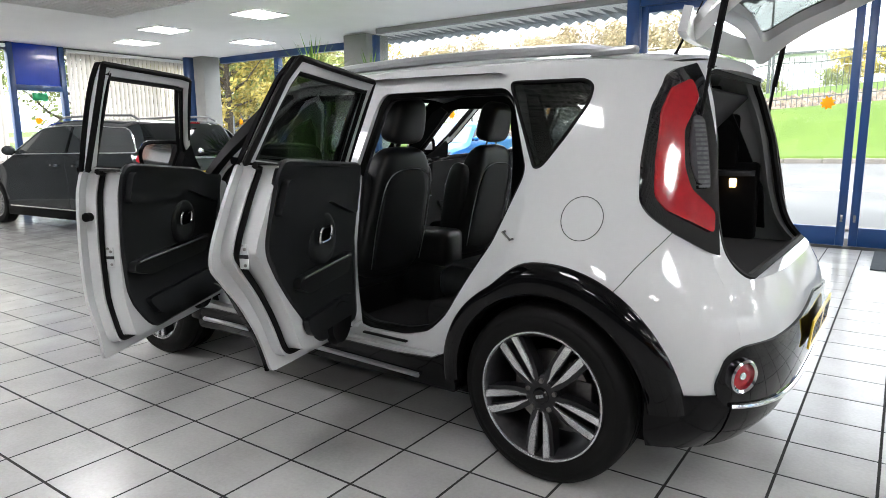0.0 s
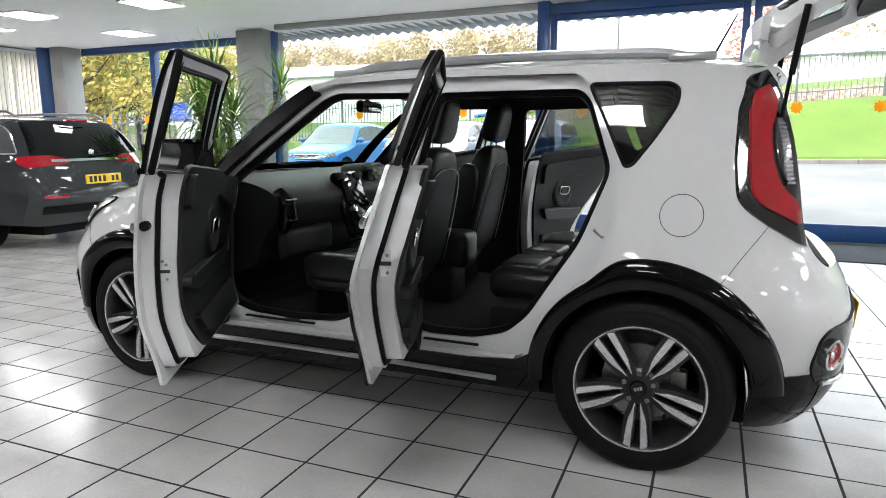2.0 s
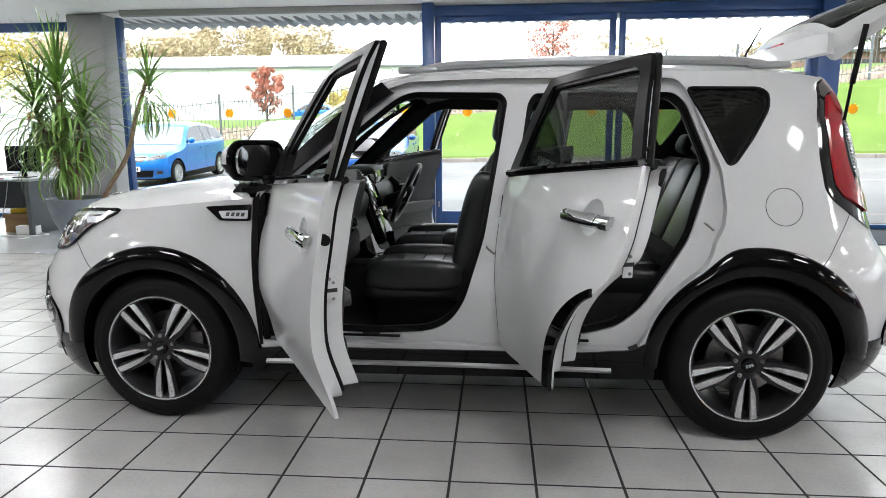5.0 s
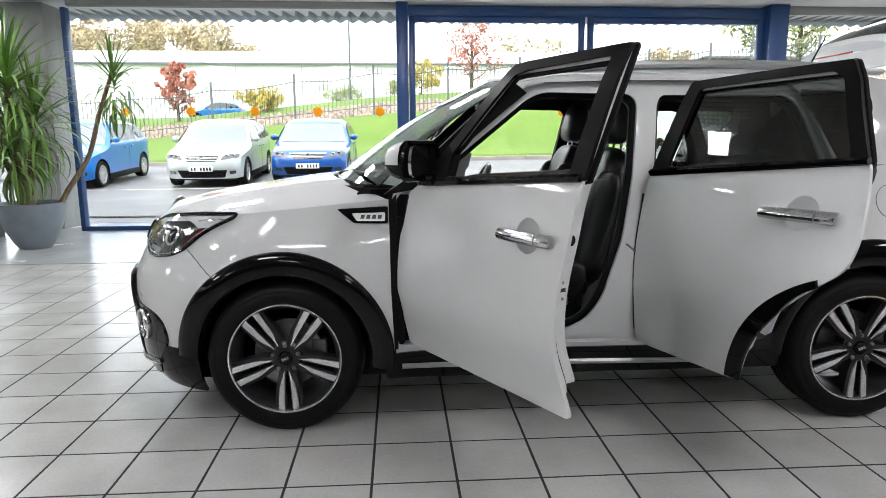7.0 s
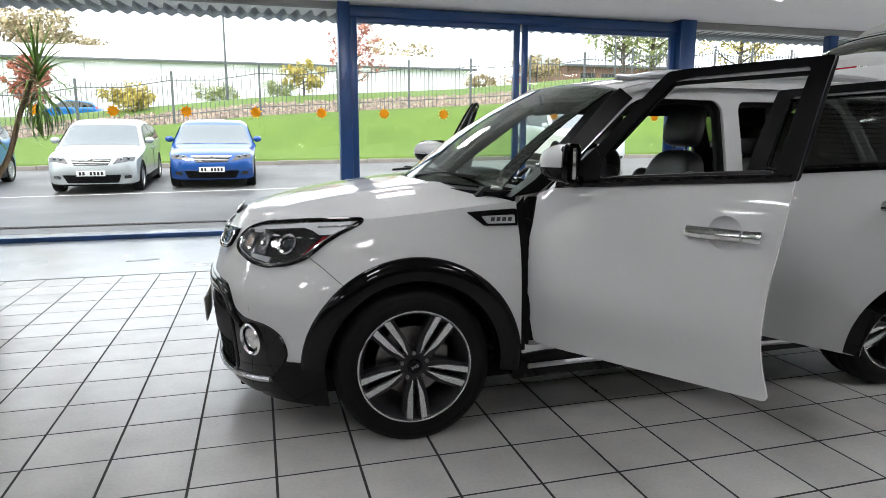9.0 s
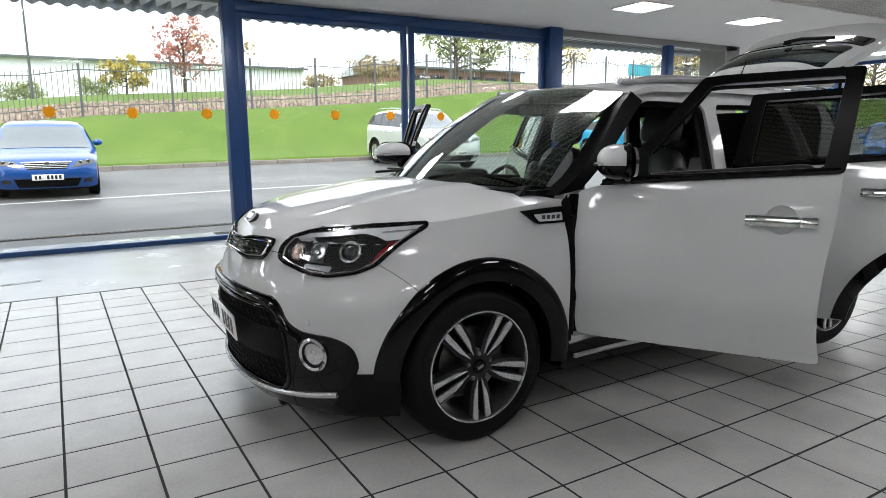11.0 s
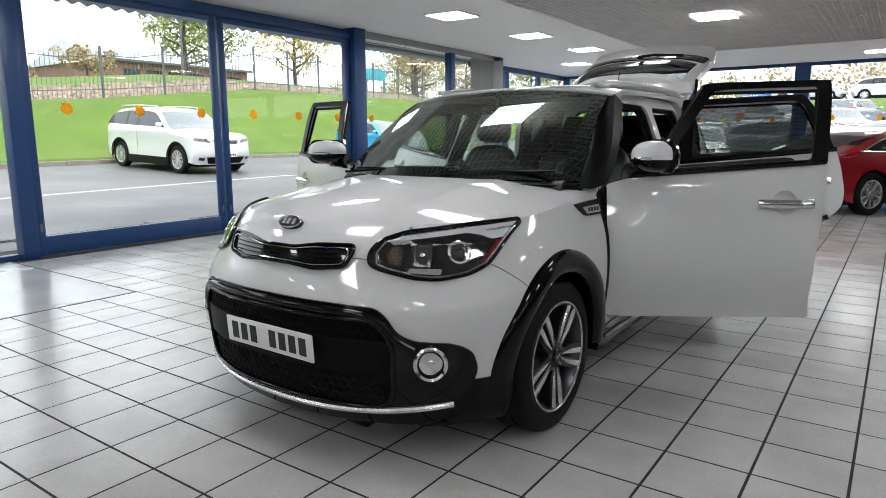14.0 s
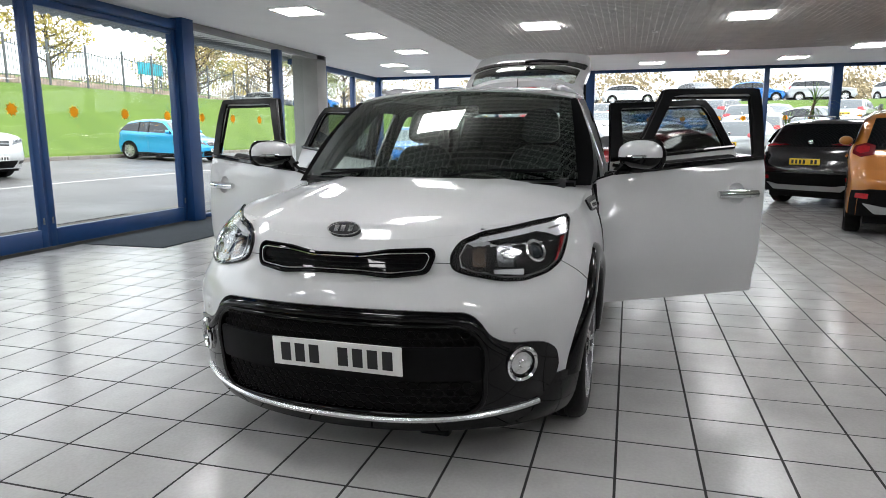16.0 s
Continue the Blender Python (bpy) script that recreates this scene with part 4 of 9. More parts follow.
for k, (x, y, h) in enumerate(((32, 30, 6.5), (37, 34, 7.5), (42, 38, 7.0), (48, 34, 8), (54, 40, 8), (46, 28, 6), (60, 32, 8))):
    tree(x, y, h, h * 0.45, (M_LEAFBROWN, M_LEAFYELLOW, M_LEAFGREEN)[k % 3], "autumn tree with thin yellow-brown leaves", 40 + k, 4500, 0.10, 0.22)

side_fence = holder("side_fence", "grey steel fence below the yellow trees", "fence")
for k in range(30):
    y = 13.0 + 0.5 * k
    x = -17.2 - 0.25 * k
    part("pale", boxm(-0.03, 0.03, -0.012, 0.012, 0, 1.9, m=Matrix.Translation((x, y, ground_z(x, y)))), M_FENCE, side_fence, smooth=False)
part("rail", tube(bmesh.new(), [(-17.2, 13.0, ground_z(-17.2, 13.0) + 1.5), (-24.5, 27.5, ground_z(-24.5, 27.5) + 1.5)], 0.03, 5), M_FENCE, side_fence, smooth=False)
cabin = holder("site_cabin", "small white site cabin with a blue sign", "cabin", "", "", pose(-17.2, 17.8, ground_z(-17.2, 17.8)))
part("cabin_wall", boxm(-0.9, 0.9, -0.6, 0.6, 0, 1.7, 0.02), M_WAREHOUSE, cabin)
part("cabin_sign", boxm(-1.3, -0.2, -0.64, -0.61, 1.6, 2.2), M_BANNER, cabin)
# far woods on the skyline
verts, faces = [], []
rng = random.Random(9)
centres = []
for k in range(150):
    a = rng.uniform(0, 1)
    x = -190 + 420 * a
    y = rng.uniform(120, 160)
    centres.append(((x, y, ground_z(x, 120) + rng.uniform(2, 9 + 5 * math.sin(x * 0.05))), rng.uniform(3, 5)))
for k in range(60):
    x, y = rng.uniform(110, 150), rng.uniform(-90, 110)
    centres.append(((x, y, 5 + rng.uniform(0, 6)), rng.uniform(3, 5)))
for k in range(270):
    x, y = rng.uniform(-150, -22), rng.uniform(125, 165)
    top = 23 * smoothstep(-14, -46, x) + 2.5 * math.sin(x * 0.31) + 1.5 * math.sin(x * 0.83)
    centres.append(((x, y, rng.uniform(0.35, 1.0) * max(4.0, top)), rng.uniform(2.2, 4.2)))
v, f = leaf_cloud(rng, centres, 210000, 0.38)
me = bpy.data.meshes.new("far_woods")
me.from_pydata(v, [], f)
me.materials.append(M_LEAFWOOD)
tagged(new("far_woods", me), "distant autumn woodland on the skyline", "woods", kind="stuff")


# warehouse and brick hall
def warehouse(x0, x1, y0, y1, z, h, label, wall, roofm, rise=1.2):
    ob = holder("warehouse", label, "building", "", "", pose(0, 0, 0))
    part("wall", boxm(x0, x1, y0, y1, z - 1, z + h), wall, ob, smooth=False)
    bm = bmesh.new()
    prism(bm, [(y0 - 0.4, z + h), (y1 + 0.4, z + h), ((y0 + y1) / 2, z + h + rise)], x0 - 0.3, x1 + 0.3, "x")
    part("roof", bm, roofm, ob, smooth=False)
    part("gutter", boxm(x0 - 0.3, x1 + 0.3, y0 - 0.5, y0 - 0.35, z + h - 0.14, z + h + 0.06), M_FENCE, ob, smooth=False)
    n = int((x1 - x0) / 6)
    for k in range(n):
        xx = x0 + 3 + 6 * k
        part("panel_joint", boxm(xx - 0.05, xx + 0.05, y0 - 0.03, y0 + 0.01, z, z + h - 0.25), M_ROOFSHEET, ob, smooth=False)
    return ob

warehouse(-75, 16.4, 62, 100, 3.6, 4.2, "long white clad warehouse behind the fence", M_WAREHOUSE, M_PALEROOF, 3.4)
hall = warehouse(24.5, 39.5, 58, 72, 3.7, 4.4, "brown brick hall with a shallow grey roof", M_BRICK, M_ROOFSHEET, 2.2)
for k in range(6):
    part("window", boxm(26 + 2.2 * k, 27.6 + 2.2 * k, 57.94, 58.01, 6.3, 7.4), M_BGGLASS, hall, smooth=False)
lp = holder("street_lamp", "tall thin grey lamp post", "lamp post", "", "", pose(-5.6, 34, ground_z(-5.6, 34)))
bm = bmesh.new()
tube(bm, [(0, 0, -0.2), (0, 0, 6.5)], [0.06, 0.035], 8)
part("pole", bm, M_FENCE, lp)
part("lamp_head", boxm(-0.12, 0.12, -0.5, 0.05, 6.45, 6.55, 0.03), M_FENCE, lp)
lp2 = copy_thing(lp, pose(14.6, 32, ground_z(14.6, 32)))
hut = holder("flag_sign", "turquoise company sign board on two posts", "sign", "", "", pose(27.5, 30, ground_z(27.5, 30)))
part("board", boxm(-1.0, 1.0, -0.05, 0.05, 0.8, 1.5, 0.01), M_TEALSIGN, hut)
part("leg", boxm(-0.9, -0.82, -0.04, 0.04, -0.2, 0.8), M_FENCE, hut)
part("leg", boxm(0.82, 0.9, -0.04, 0.04, -0.2, 0.8), M_FENCE, hut)


# ---- parked cars ----
def zrange(a, b, n):
    return [a + (b - a) * k / n for k in range(n + 1)]


def wheel_meshes(r, width, rim_r, spokes, rim_mat, key, cache={}):
    """Tyre, rim and hub meshes; the wheel's axle is y, its outer face at -y."""
    if key in cache:
        return cache[key]
    hw = width / 2
    tb = lathe(bmesh.new(), [(rim_r, -hw * 0.92), (rim_r + 0.012, -hw), (r * 0.93, -hw * 0.98), (r, -hw * 0.72), (r, hw * 0.72), (r * 0.93, hw * 0.98), (rim_r, hw * 0.92)], 36, "y", closed=True)
    rb = lathe(bmesh.new(), [(rim_r, -hw * 0.93), (rim_r - 0.018, -hw * 0.9), (rim_r - 0.03, -hw * 0.3), (rim_r - 0.03, hw * 0.8), (rim_r, hw * 0.9)], 36, "y", closed=True)
    for k in range(spokes):
        m = Matrix.Rotation(2 * math.pi * k / spokes, 4, "Y")
        sw = 0.018 if spokes < 14 else 0.009
        box(rb, -sw, sw, -hw * 0.8, -hw * 0.45, 0.04, rim_r - 0.012, 0.0, m=m)
    lathe(rb, [(0.0, -hw * 0.85), (0.045, -hw * 0.85), (0.06, -hw * 0.7), (0.06, -hw * 0.3), (0.0, -hw * 0.3)], 16, "y")
    db = lathe(bmesh.new(), [(0.0, -hw * 0.1), (rim_r * 0.72, -hw * 0.1), (rim_r * 0.72, hw * 0.1), (0.0, hw * 0.1)], 24, "y")
    out = []
    for bm, nm, mt in ((tb, "tyre", M_RUBBER), (rb, "rim", rim_mat), (db, "brake_disc", M_STEEL)):
        me = bpy.data.meshes.new(nm)
        bm.to_mesh(me)
        bm.free()
        me.materials.append(mt)
        me.shade_smooth()
        me.set_sharp_from_angle(angle=radians(40))
        out.append(me)
    cache[key] = out
    return out


def add_wheel(parent, u, v, r, width, rim_r, spokes, rim_mat, key, flip):
    w = new("wheel")
    w.parent = parent
    w.matrix_basis = pose(u, v, r, 0, 0, 180 if flip else 0)
    for me in wheel_meshes(r, width, rim_r, spokes, rim_mat, key):
        o = new(me.name.split(".")[0], me)
        o.parent = w
    return w


SHAPES = {
    # silhouette from the front foot over the roof to the rear foot, as fractions of length and height; then where glass begins and ends
    "hatch": ([(0.03, 0.14), (0.0, 0.30), (0.012, 0.44), (0.05, 0.53), (0.13, 0.585), (0.25, 0.645), (0.395, 0.92), (0.47, 0.985), (0.60, 1.0), (0.74, 0.965), (0.862, 0.895), (0.962, 0.655), (0.985, 0.50), (1.0, 0.36), (0.975, 0.16)], (5, 6), (10, 11)),
    "suv": ([(0.03, 0.15), (0.0, 0.30), (0.008, 0.46), (0.04, 0.57), (0.12, 0.63), (0.25, 0.675), (0.39, 0.925), (0.47, 0.985), (0.62, 1.0), (0.78, 0.975), (0.89, 0.91), (0.962, 0.67), (0.985, 0.52), (1.0, 0.38), (0.97, 0.17)], (5, 6), (10, 11)),
    "estate": ([(0.03, 0.14), (0.0, 0.30), (0.012, 0.46), (0.05, 0.56), (0.13, 0.61), (0.27, 0.665), (0.43, 0.94), (0.50, 0.99), (0.62, 1.0), (0.80, 0.98), (0.90, 0.94), (0.965, 0.66), (0.985, 0.53), (1.0, 0.38), (0.975, 0.18)], (5, 6), (10, 11)),
    "saloon": ([(0.03, 0.14), (0.0, 0.30), (0.012, 0.46), (0.05, 0.56), (0.13, 0.62), (0.28, 0.68), (0.43, 0.94), (0.50, 0.99), (0.58, 1.0), (0.70, 0.96), (0.78, 0.90), (0.90, 0.74), (0.985, 0.70), (1.0, 0.42), (0.975, 0.18)], (5, 6), (10, 11)),
}


def parked_car(name, label, shape, L, W, H, colour, m, plate=None, wheel_r=0.32, rim=None, wb=None, group="", roof_rails=False, clad=False, black_roof=False, category="car", pane_mat=None, lamp="block", chrome=False, rear_mat=None, tail_bar=False):
    """A whole car: flanks, caps, glass, lamps, wheels. Nose towards -x, origin under the front axle."""
    sil, wind, back = SHAPES[shape]
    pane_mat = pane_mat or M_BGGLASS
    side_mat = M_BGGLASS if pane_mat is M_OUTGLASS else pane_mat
    wb = wb or L * 0.615
    fo = (L - wb) * 0.48
    S = [Vector((p[0] * L - fo, p[1] * H)) for p in sil]
    hw = W / 2
    belt = S[wind[0]].y + 0.02
    r_edge = 0.07
    bow = 0.17
    uf, ub = -fo, L - fo

    def half(u, z):
        f = 1.0 - 0.06 * max(0, (0.42 * H - z) / (0.42 * H)) ** 2
        f += 0.010 * math.exp(-((z / H - 0.60) / 0.04) ** 2) - 0.016 * math.exp(-((z / H - 0.42) / 0.08) ** 2)
        if z > belt - 0.05:
            f *= 1.0 - 0.23 * (z - belt + 0.05) / (H - belt + 0.05)
        t = max(0, (uf + 0.7 - u) / 0.7, (u - ub + 0.7) / 0.7)
        return hw * f * (1 - 0.13 * t * t)

    dense, idx = [], []
    for i in range(len(S) - 1):
        seg = spline([S[max(i - 1, 0)], S[i], S[i + 1], S[min(i + 2, len(S) - 1)]], 5)[5:10] if 0 < i < len(S) - 2 else [S[i] + (S[i + 1] - S[i]) * k / 5 for k in range(5)]
        for p in seg:
            dense.append(Vector(p[:2]))
            idx.append(i)
    dense.append(S[-1])
    idx.append(len(S) - 2)
    nrm = []
    for i in range(len(dense)):
        d = dense[min(i + 1, len(dense) - 1)] - dense[max(i - 1, 0)]
        nrm.append(Vector((d.y, -d.x)).normalized())      # towards the inside

    def cap_point(i, c, lift=0.0):
        p, n = dense[i].copy(), nrm[i]
        a = abs(c)
        k = 0.0 if a < 0.82 else 1 - math.sqrt(max(0.0, 1 - ((a - 0.82) / 0.18) ** 2))
        q = p + n * (r_edge * k - lift)
        w = min(1.0, abs(n.x)) ** 1.5
        q.x += bow * a ** 2.4 * w * (1 if n.x > 0 else -1) + 0.03 * a * a * (1 if q.x < L / 2 - fo else -1) * (1 - w)
        q.y -= 0.035 * a * a * (1 - w)
        return Vector((q.x, c * half(q.x, q.y), q.y))

    car = holder(name, label, category, group)
    car.matrix_basis = m
    mt = colour

    def cap(nm, i0, i1, material, lift=0.0, c0=-1.0, c1=1.0, lab=""):
        ids = [i for i in range(len(dense)) if i0 <= idx[i] < i1]
        ids.append(min(ids[-1] + 1, len(dense) - 1))
        bm = bmesh.new()
        n = 22
        rows = [[bm.verts.new(cap_point(i, c0 + (c1 - c0) * k / n, lift)) for k in range(n + 1)] for i in ids]
        for a, b in zip(rows, rows[1:]):
            for k in range(n):
                bm.faces.new((a[k], a[k + 1], b[k + 1], b[k]))
        bmesh.ops.recalc_face_normals(bm, faces=bm.faces)
        return part(nm, bm, material, car, lab, 50)

    cap("front_bumper", 0, 3, mt)
    cap("bonnet", 3, wind[0], mt)
    cap("windscreen_surround", wind[0], wind[1], mt if not black_roof else M_GLOSSBLACK)
    cap("windscreen", wind[0], wind[1], pane_mat, 0.006, -0.9, 0.9)
    cap("roof", wind[1], back[0], mt if not black_roof else M_GLOSSBLACK)
    cap("tailgate", back[0], len(S) - 3, mt)
    cap("rear_window", back[0], back[1], rear_mat or pane_mat, 0.006, -0.86, 0.86)
    cap("rear_bumper", len(S) - 3, len(S) - 1, mt)
    # flanks with wheel arches
    edge = [cap_point(i, 1.0) for i in range(len(dense))]
    outline = [Vector((p.x, p.z)) for p in edge]
    zs = 0.13 * H
    ra = wheel_r + 0.055
    under = arc(wb, wheel_r, ra, -20, 200, 14) + arc(0, wheel_r, ra, -20, 200, 14)
    under = [p for p in under if p.y > zs]
    poly = outline + under
    for sgn in (-1, 1):
        bm = bmesh.new()
        panel(bm, poly, lambda u, z: (u, sgn * half(u, z), z), step=0.09, thick=0.0)
        part("side_panel", bm, mt, car, sharp=60)
        i_w = [i for i in range(len(dense)) if wind[0] <= idx[i] < back[1]]
        top = [dense[i] + nrm[i] * 0.11 for i in i_w]
        lo_f, lo_b = Vector((S[wind[0]].x + 0.22, belt)), Vector((S[back[1]].x - 0.16, belt + 0.04))
        gl = [p for p in top if p.y > belt + 0.03] + [lo_b, lo_f]
        bm = bmesh.new()
        panel(bm, gl, lambda u, z: (u, sgn * (half(u, z) + 0.004), z), step=0.2, thick=0.0)
        part("side_window", bm, side_mat, car, sharp=60)
        if chrome:
            rim_pts = [(q[0], sgn * (half(q[0], q[1]) + 0.007), q[1]) for q in densify(rounded(gl, 0.03), 0.12)]
            part("window_chrome", tube(bmesh.new(), rim_pts + rim_pts[:2], 0.010, 6, False), M_CHROME, car)
            part("flank_strip", tube(bmesh.new(), [(u, sgn * (half(u, 0.30) + 0.012), 0.30) for u in zrange(0.45, wb - 0.45, 8)], 0.011, 6), M_CHROME, car)
        for fx in (0.40, 0.64):
            ux = S[wind[1]].x + (S[back[0]].x - S[wind[1]].x) * fx
            bm = bmesh.new()
            panel(bm, [(ux - 0.03, belt), (ux + 0.03, belt), (ux + 0.03, H * 0.93), (ux - 0.03, H * 0.93)], lambda u, z: (u, sgn * (half(u, z) + 0.007), z), step=0.2, thick=0.0)
            part("window_pillar", bm, M_GLOSSBLACK, car)
            bm = boxm(ux - 0.34, ux - 0.14, -0.018, 0.018, belt - 0.16, belt - 0.125, 0.01)
            bmesh.ops.translate(bm, verts=bm.verts, vec=(0, sgn * (half(ux, belt - 0.14) + 0.012), 0))
            part("door_handle", bm, mt, car)
        if clad:
            for cx in (0, wb):
                bm = bmesh.new()
                ring = arc(cx, wheel_r, ra + 0.06, -16, 196, 16) + arc(cx, wheel_r, ra - 0.01, 196, -16, 16)
                panel(bm, [p for p in ring if p.y > zs], lambda u, z: (u, sgn * (half(u, z) + 0.01), z), step=0.2, thick=0.0)
                part("arch_trim", bm, M_BLACK, car)
        bm = boxm(ra - 0.03, wb - ra + 0.03, 0, 0.05, zs - 0.04, zs + (0.17 if clad else 0.10), 0.015)
        bmesh.ops.translate(bm, verts=bm.verts, vec=(0, sgn * (hw - 0.03) - 0.025, 0))
        part("sill", bm, M_BLACK, car)
        bm = bmesh.new()
        bmesh.ops.create_uvsphere(bm, u_segments=12, v_segments=8, radius=1)
        bmesh.ops.transform(bm, matrix=Matrix.Translation((S[wind[0]].x + 0.36, sgn * (hw + 0.065), belt + 0.06)) @ Matrix.Diagonal((0.065, 0.095, 0.072, 1)), verts=bm.verts)
        part("door_mirror", bm, mt, car)
        for cx in (0, wb):
            add_wheel(car, cx, sgn * (hw - 0.11), wheel_r, 0.2, wheel_r * 0.69, 10 if not rim else rim, M_ALLOY, (round(wheel_r, 2), rim or 10), sgn > 0)
    # underside
    part("underbody", boxm(-fo + 0.25, L - fo - 0.25, -hw + 0.22, hw - 0.22, zs - 0.03, belt - 0.25), M_BLACK, car)

    def on_end(front, lift):
        ids = [i for i in range(len(dense)) if (idx[i] < 4 if front else idx[i] >= len(S) - 5)]
        ids = sorted(ids, key=lambda i: dense[i].y)
        zz = [dense[i].y for i in ids]

        def fn(c, z):
            j = int(np.clip(np.searchsorted(zz, z), 1, len(zz) - 1))
            a, b = ids[j - 1], ids[j]
            t = (z - zz[j - 1]) / max(1e-4, zz[j] - zz[j - 1])
            return cap_point(a, c, lift).lerp(cap_point(b, c, lift), min(1, max(0, t)))
        return fn

    hood_z = S[3].y
    for sgn in (-1, 1):
        bm = bmesh.new()
        panel(bm, rounded([(sgn * 0.52, hood_z - 0.17), (sgn * 0.96, hood_z - 0.10), (sgn * 0.985, hood_z + 0.0), (sgn * 0.62, hood_z - 0.05)], 0.02), on_end(True, 0.008), step=0.1, thick=0.004)
        lamp_unit = part("headlight", bm, M_SMOKE, car, "clear headlight with a dark inside")
        for c, dz in ((0.70, -0.085), (0.84, -0.065)):
            spot = on_end(True, 0.010)(sgn * c, hood_z + dz)
            part("headlight_bowl", lathe(bmesh.new(), [(0.0, 0.004), (0.026, 0.012), (0.036, 0.010), (0.040, 0.0)], 14, "x", Matrix.Translation(spot) @ Matrix.Rotation(math.pi, 4, "Z")), M_CHROME, lamp_unit)
        bm = panel(bmesh.new(), rounded([(sgn * 0.74, 0.215 * H), (sgn * 0.90, 0.22 * H), (sgn * 0.91, 0.265 * H), (sgn * 0.76, 0.26 * H)], 0.015), on_end(True, 0.008), step=0.1, thick=0.004)
        part("fog_light", bm, M_LENSDARK, car)
        part("side_seam", tube(bmesh.new(), [(u, sgn * (half(u, z) + 0.001), z) for u, z in ((0.50, 0.19 * H), (0.46, 0.40 * H), (0.50, belt - 0.02))], 0.004, 5), M_INK, car)
        um = S[wind[1]].x + (S[back[0]].x - S[wind[1]].x) * 0.40
        part("side_seam", tube(bmesh.new(), [(um, sgn * (half(um, z) + 0.001), z) for z in zrange(0.19 * H, belt - 0.01, 6)], 0.004, 5), M_INK, car)
        bm = bmesh.new()
        zt = S[-4].y
        shapes = {"block": [(0.62, -0.04), (0.98, -0.10), (0.98, 0.09), (0.62, 0.07)], "wide": [(0.42, -0.055), (0.93, -0.085), (0.985, -0.02), (0.985, 0.05), (0.62, 0.045), (0.42, 0.0)], "thin": [(0.40, 0.03), (0.97, -0.01), (0.98, 0.075), (0.72, 0.065)], "round": [(0.74, -0.06), (0.90, -0.09), (0.985, -0.03), (0.985, 0.07), (0.86, 0.085), (0.74, 0.05)]}
        panel(bm, rounded([(sgn * a, zt + b) for a, b in shapes[lamp]], 0.02), on_end(False, 0.008), step=0.1, thick=0.004)
        if lamp in ("thin", "round"):
            part("tail_light", bm, M_TAILDARK, car)
            bm = bmesh.new()
            panel(bm, rounded([(sgn * (0.88 + (a - 0.86) * 0.6), zt + 0.02 + (b - 0.02) * 0.55) for a, b in shapes[lamp]], 0.012), on_end(False, 0.012), step=0.1, thick=0.004)
            part("lamp_core", bm, M_LENSRED, car)
            bm = bmesh.new()
            panel(bm, rounded([(sgn * 0.80, 0.33 * H - 0.035), (sgn * 0.95, 0.33 * H - 0.03), (sgn * 0.95, 0.33 * H + 0.03), (sgn * 0.80, 0.33 * H + 0.03)], 0.01), on_end(False, 0.018), step=0.1, thick=0.004)
            part("low_reflector", bm, M_LENSRED, car)
            bm = bmesh.new()
        if lamp in ("block", "wide"):
            part("tail_light", bm, M_LENSRED, car)
    if clad:
        bm = bmesh.new()
        panel(bm, [(-0.995, 0.14 * H), (0.995, 0.14 * H), (0.995, 0.36 * H), (0.8, 0.38 * H), (-0.8, 0.38 * H), (-0.995, 0.36 * H)], on_end(False, 0.008), step=0.12, thick=0.004)
        part("lower_cladding", bm, M_BLACK, car)
        bm = bmesh.new()
        panel(bm, rounded([(-0.70, 0.195 * H), (0.70, 0.195 * H), (0.86, 0.275 * H), (0.60, 0.25 * H), (-0.60, 0.25 * H), (-0.86, 0.275 * H)], 0.02), on_end(False, 0.018), step=0.12, thick=0.006)
        part("skid_strip", bm, M_SILVERTRIM, car)
    bm = bmesh.new()
    panel(bm, rounded([(-0.50, hood_z - 0.078), (0.50, hood_z - 0.078), (0.52, hood_z - 0.058), (-0.52, hood_z - 0.058)], 0.006), on_end(True, 0.012), step=0.12, thick=0.003)
    part("grille_chrome", bm, M_CHROME, car)
    part("front_emblem", lathe(bmesh.new(), [(0.0, 0.008), (0.04, 0.006), (0.05, 0.0)], 16, "x", Matrix.Translation(on_end(True, 0.02)(0, hood_z - 0.10)) @ Matrix.Rotation(math.pi, 4, "Z")), M_CHROME, car)
    part("rear_emblem", lathe(bmesh.new(), [(0.0, 0.008), (0.035, 0.006), (0.045, 0.0)], 16, "x", Matrix.Translation(on_end(False, 0.014)(0, S[-4].y + 0.06))), M_CHROME, car)
    bm = bmesh.new()
    panel(bm, rounded([(-0.42, hood_z - 0.19), (0.42, hood_z - 0.19), (0.48, hood_z - 0.07), (-0.48, hood_z - 0.07)], 0.03), on_end(True, 0.006), step=0.12, thick=0.003)
    part("grille", bm, M_BLACK, car)
    for dz in (-0.105, -0.135, -0.165):
        w2 = 0.455 + 0.35 * (dz + 0.105)
        part("grille_slat", panel(bmesh.new(), [(-w2, hood_z + dz - 0.004), (w2, hood_z + dz - 0.004), (w2, hood_z + dz + 0.004), (-w2, hood_z + dz + 0.004)], on_end(True, 0.012), step=0.12, thick=0.003), M_SILVERTRIM, car)
    bm = bmesh.new()
    panel(bm, rounded([(-0.6, 0.2 * H - 0.06), (0.6, 0.2 * H - 0.06), (0.7, 0.2 * H + 0.11), (-0.7, 0.2 * H + 0.11)], 0.03), on_end(True, 0.006), step=0.12, thick=0.003)
    part("lower_grille", bm, M_BLACK, car)
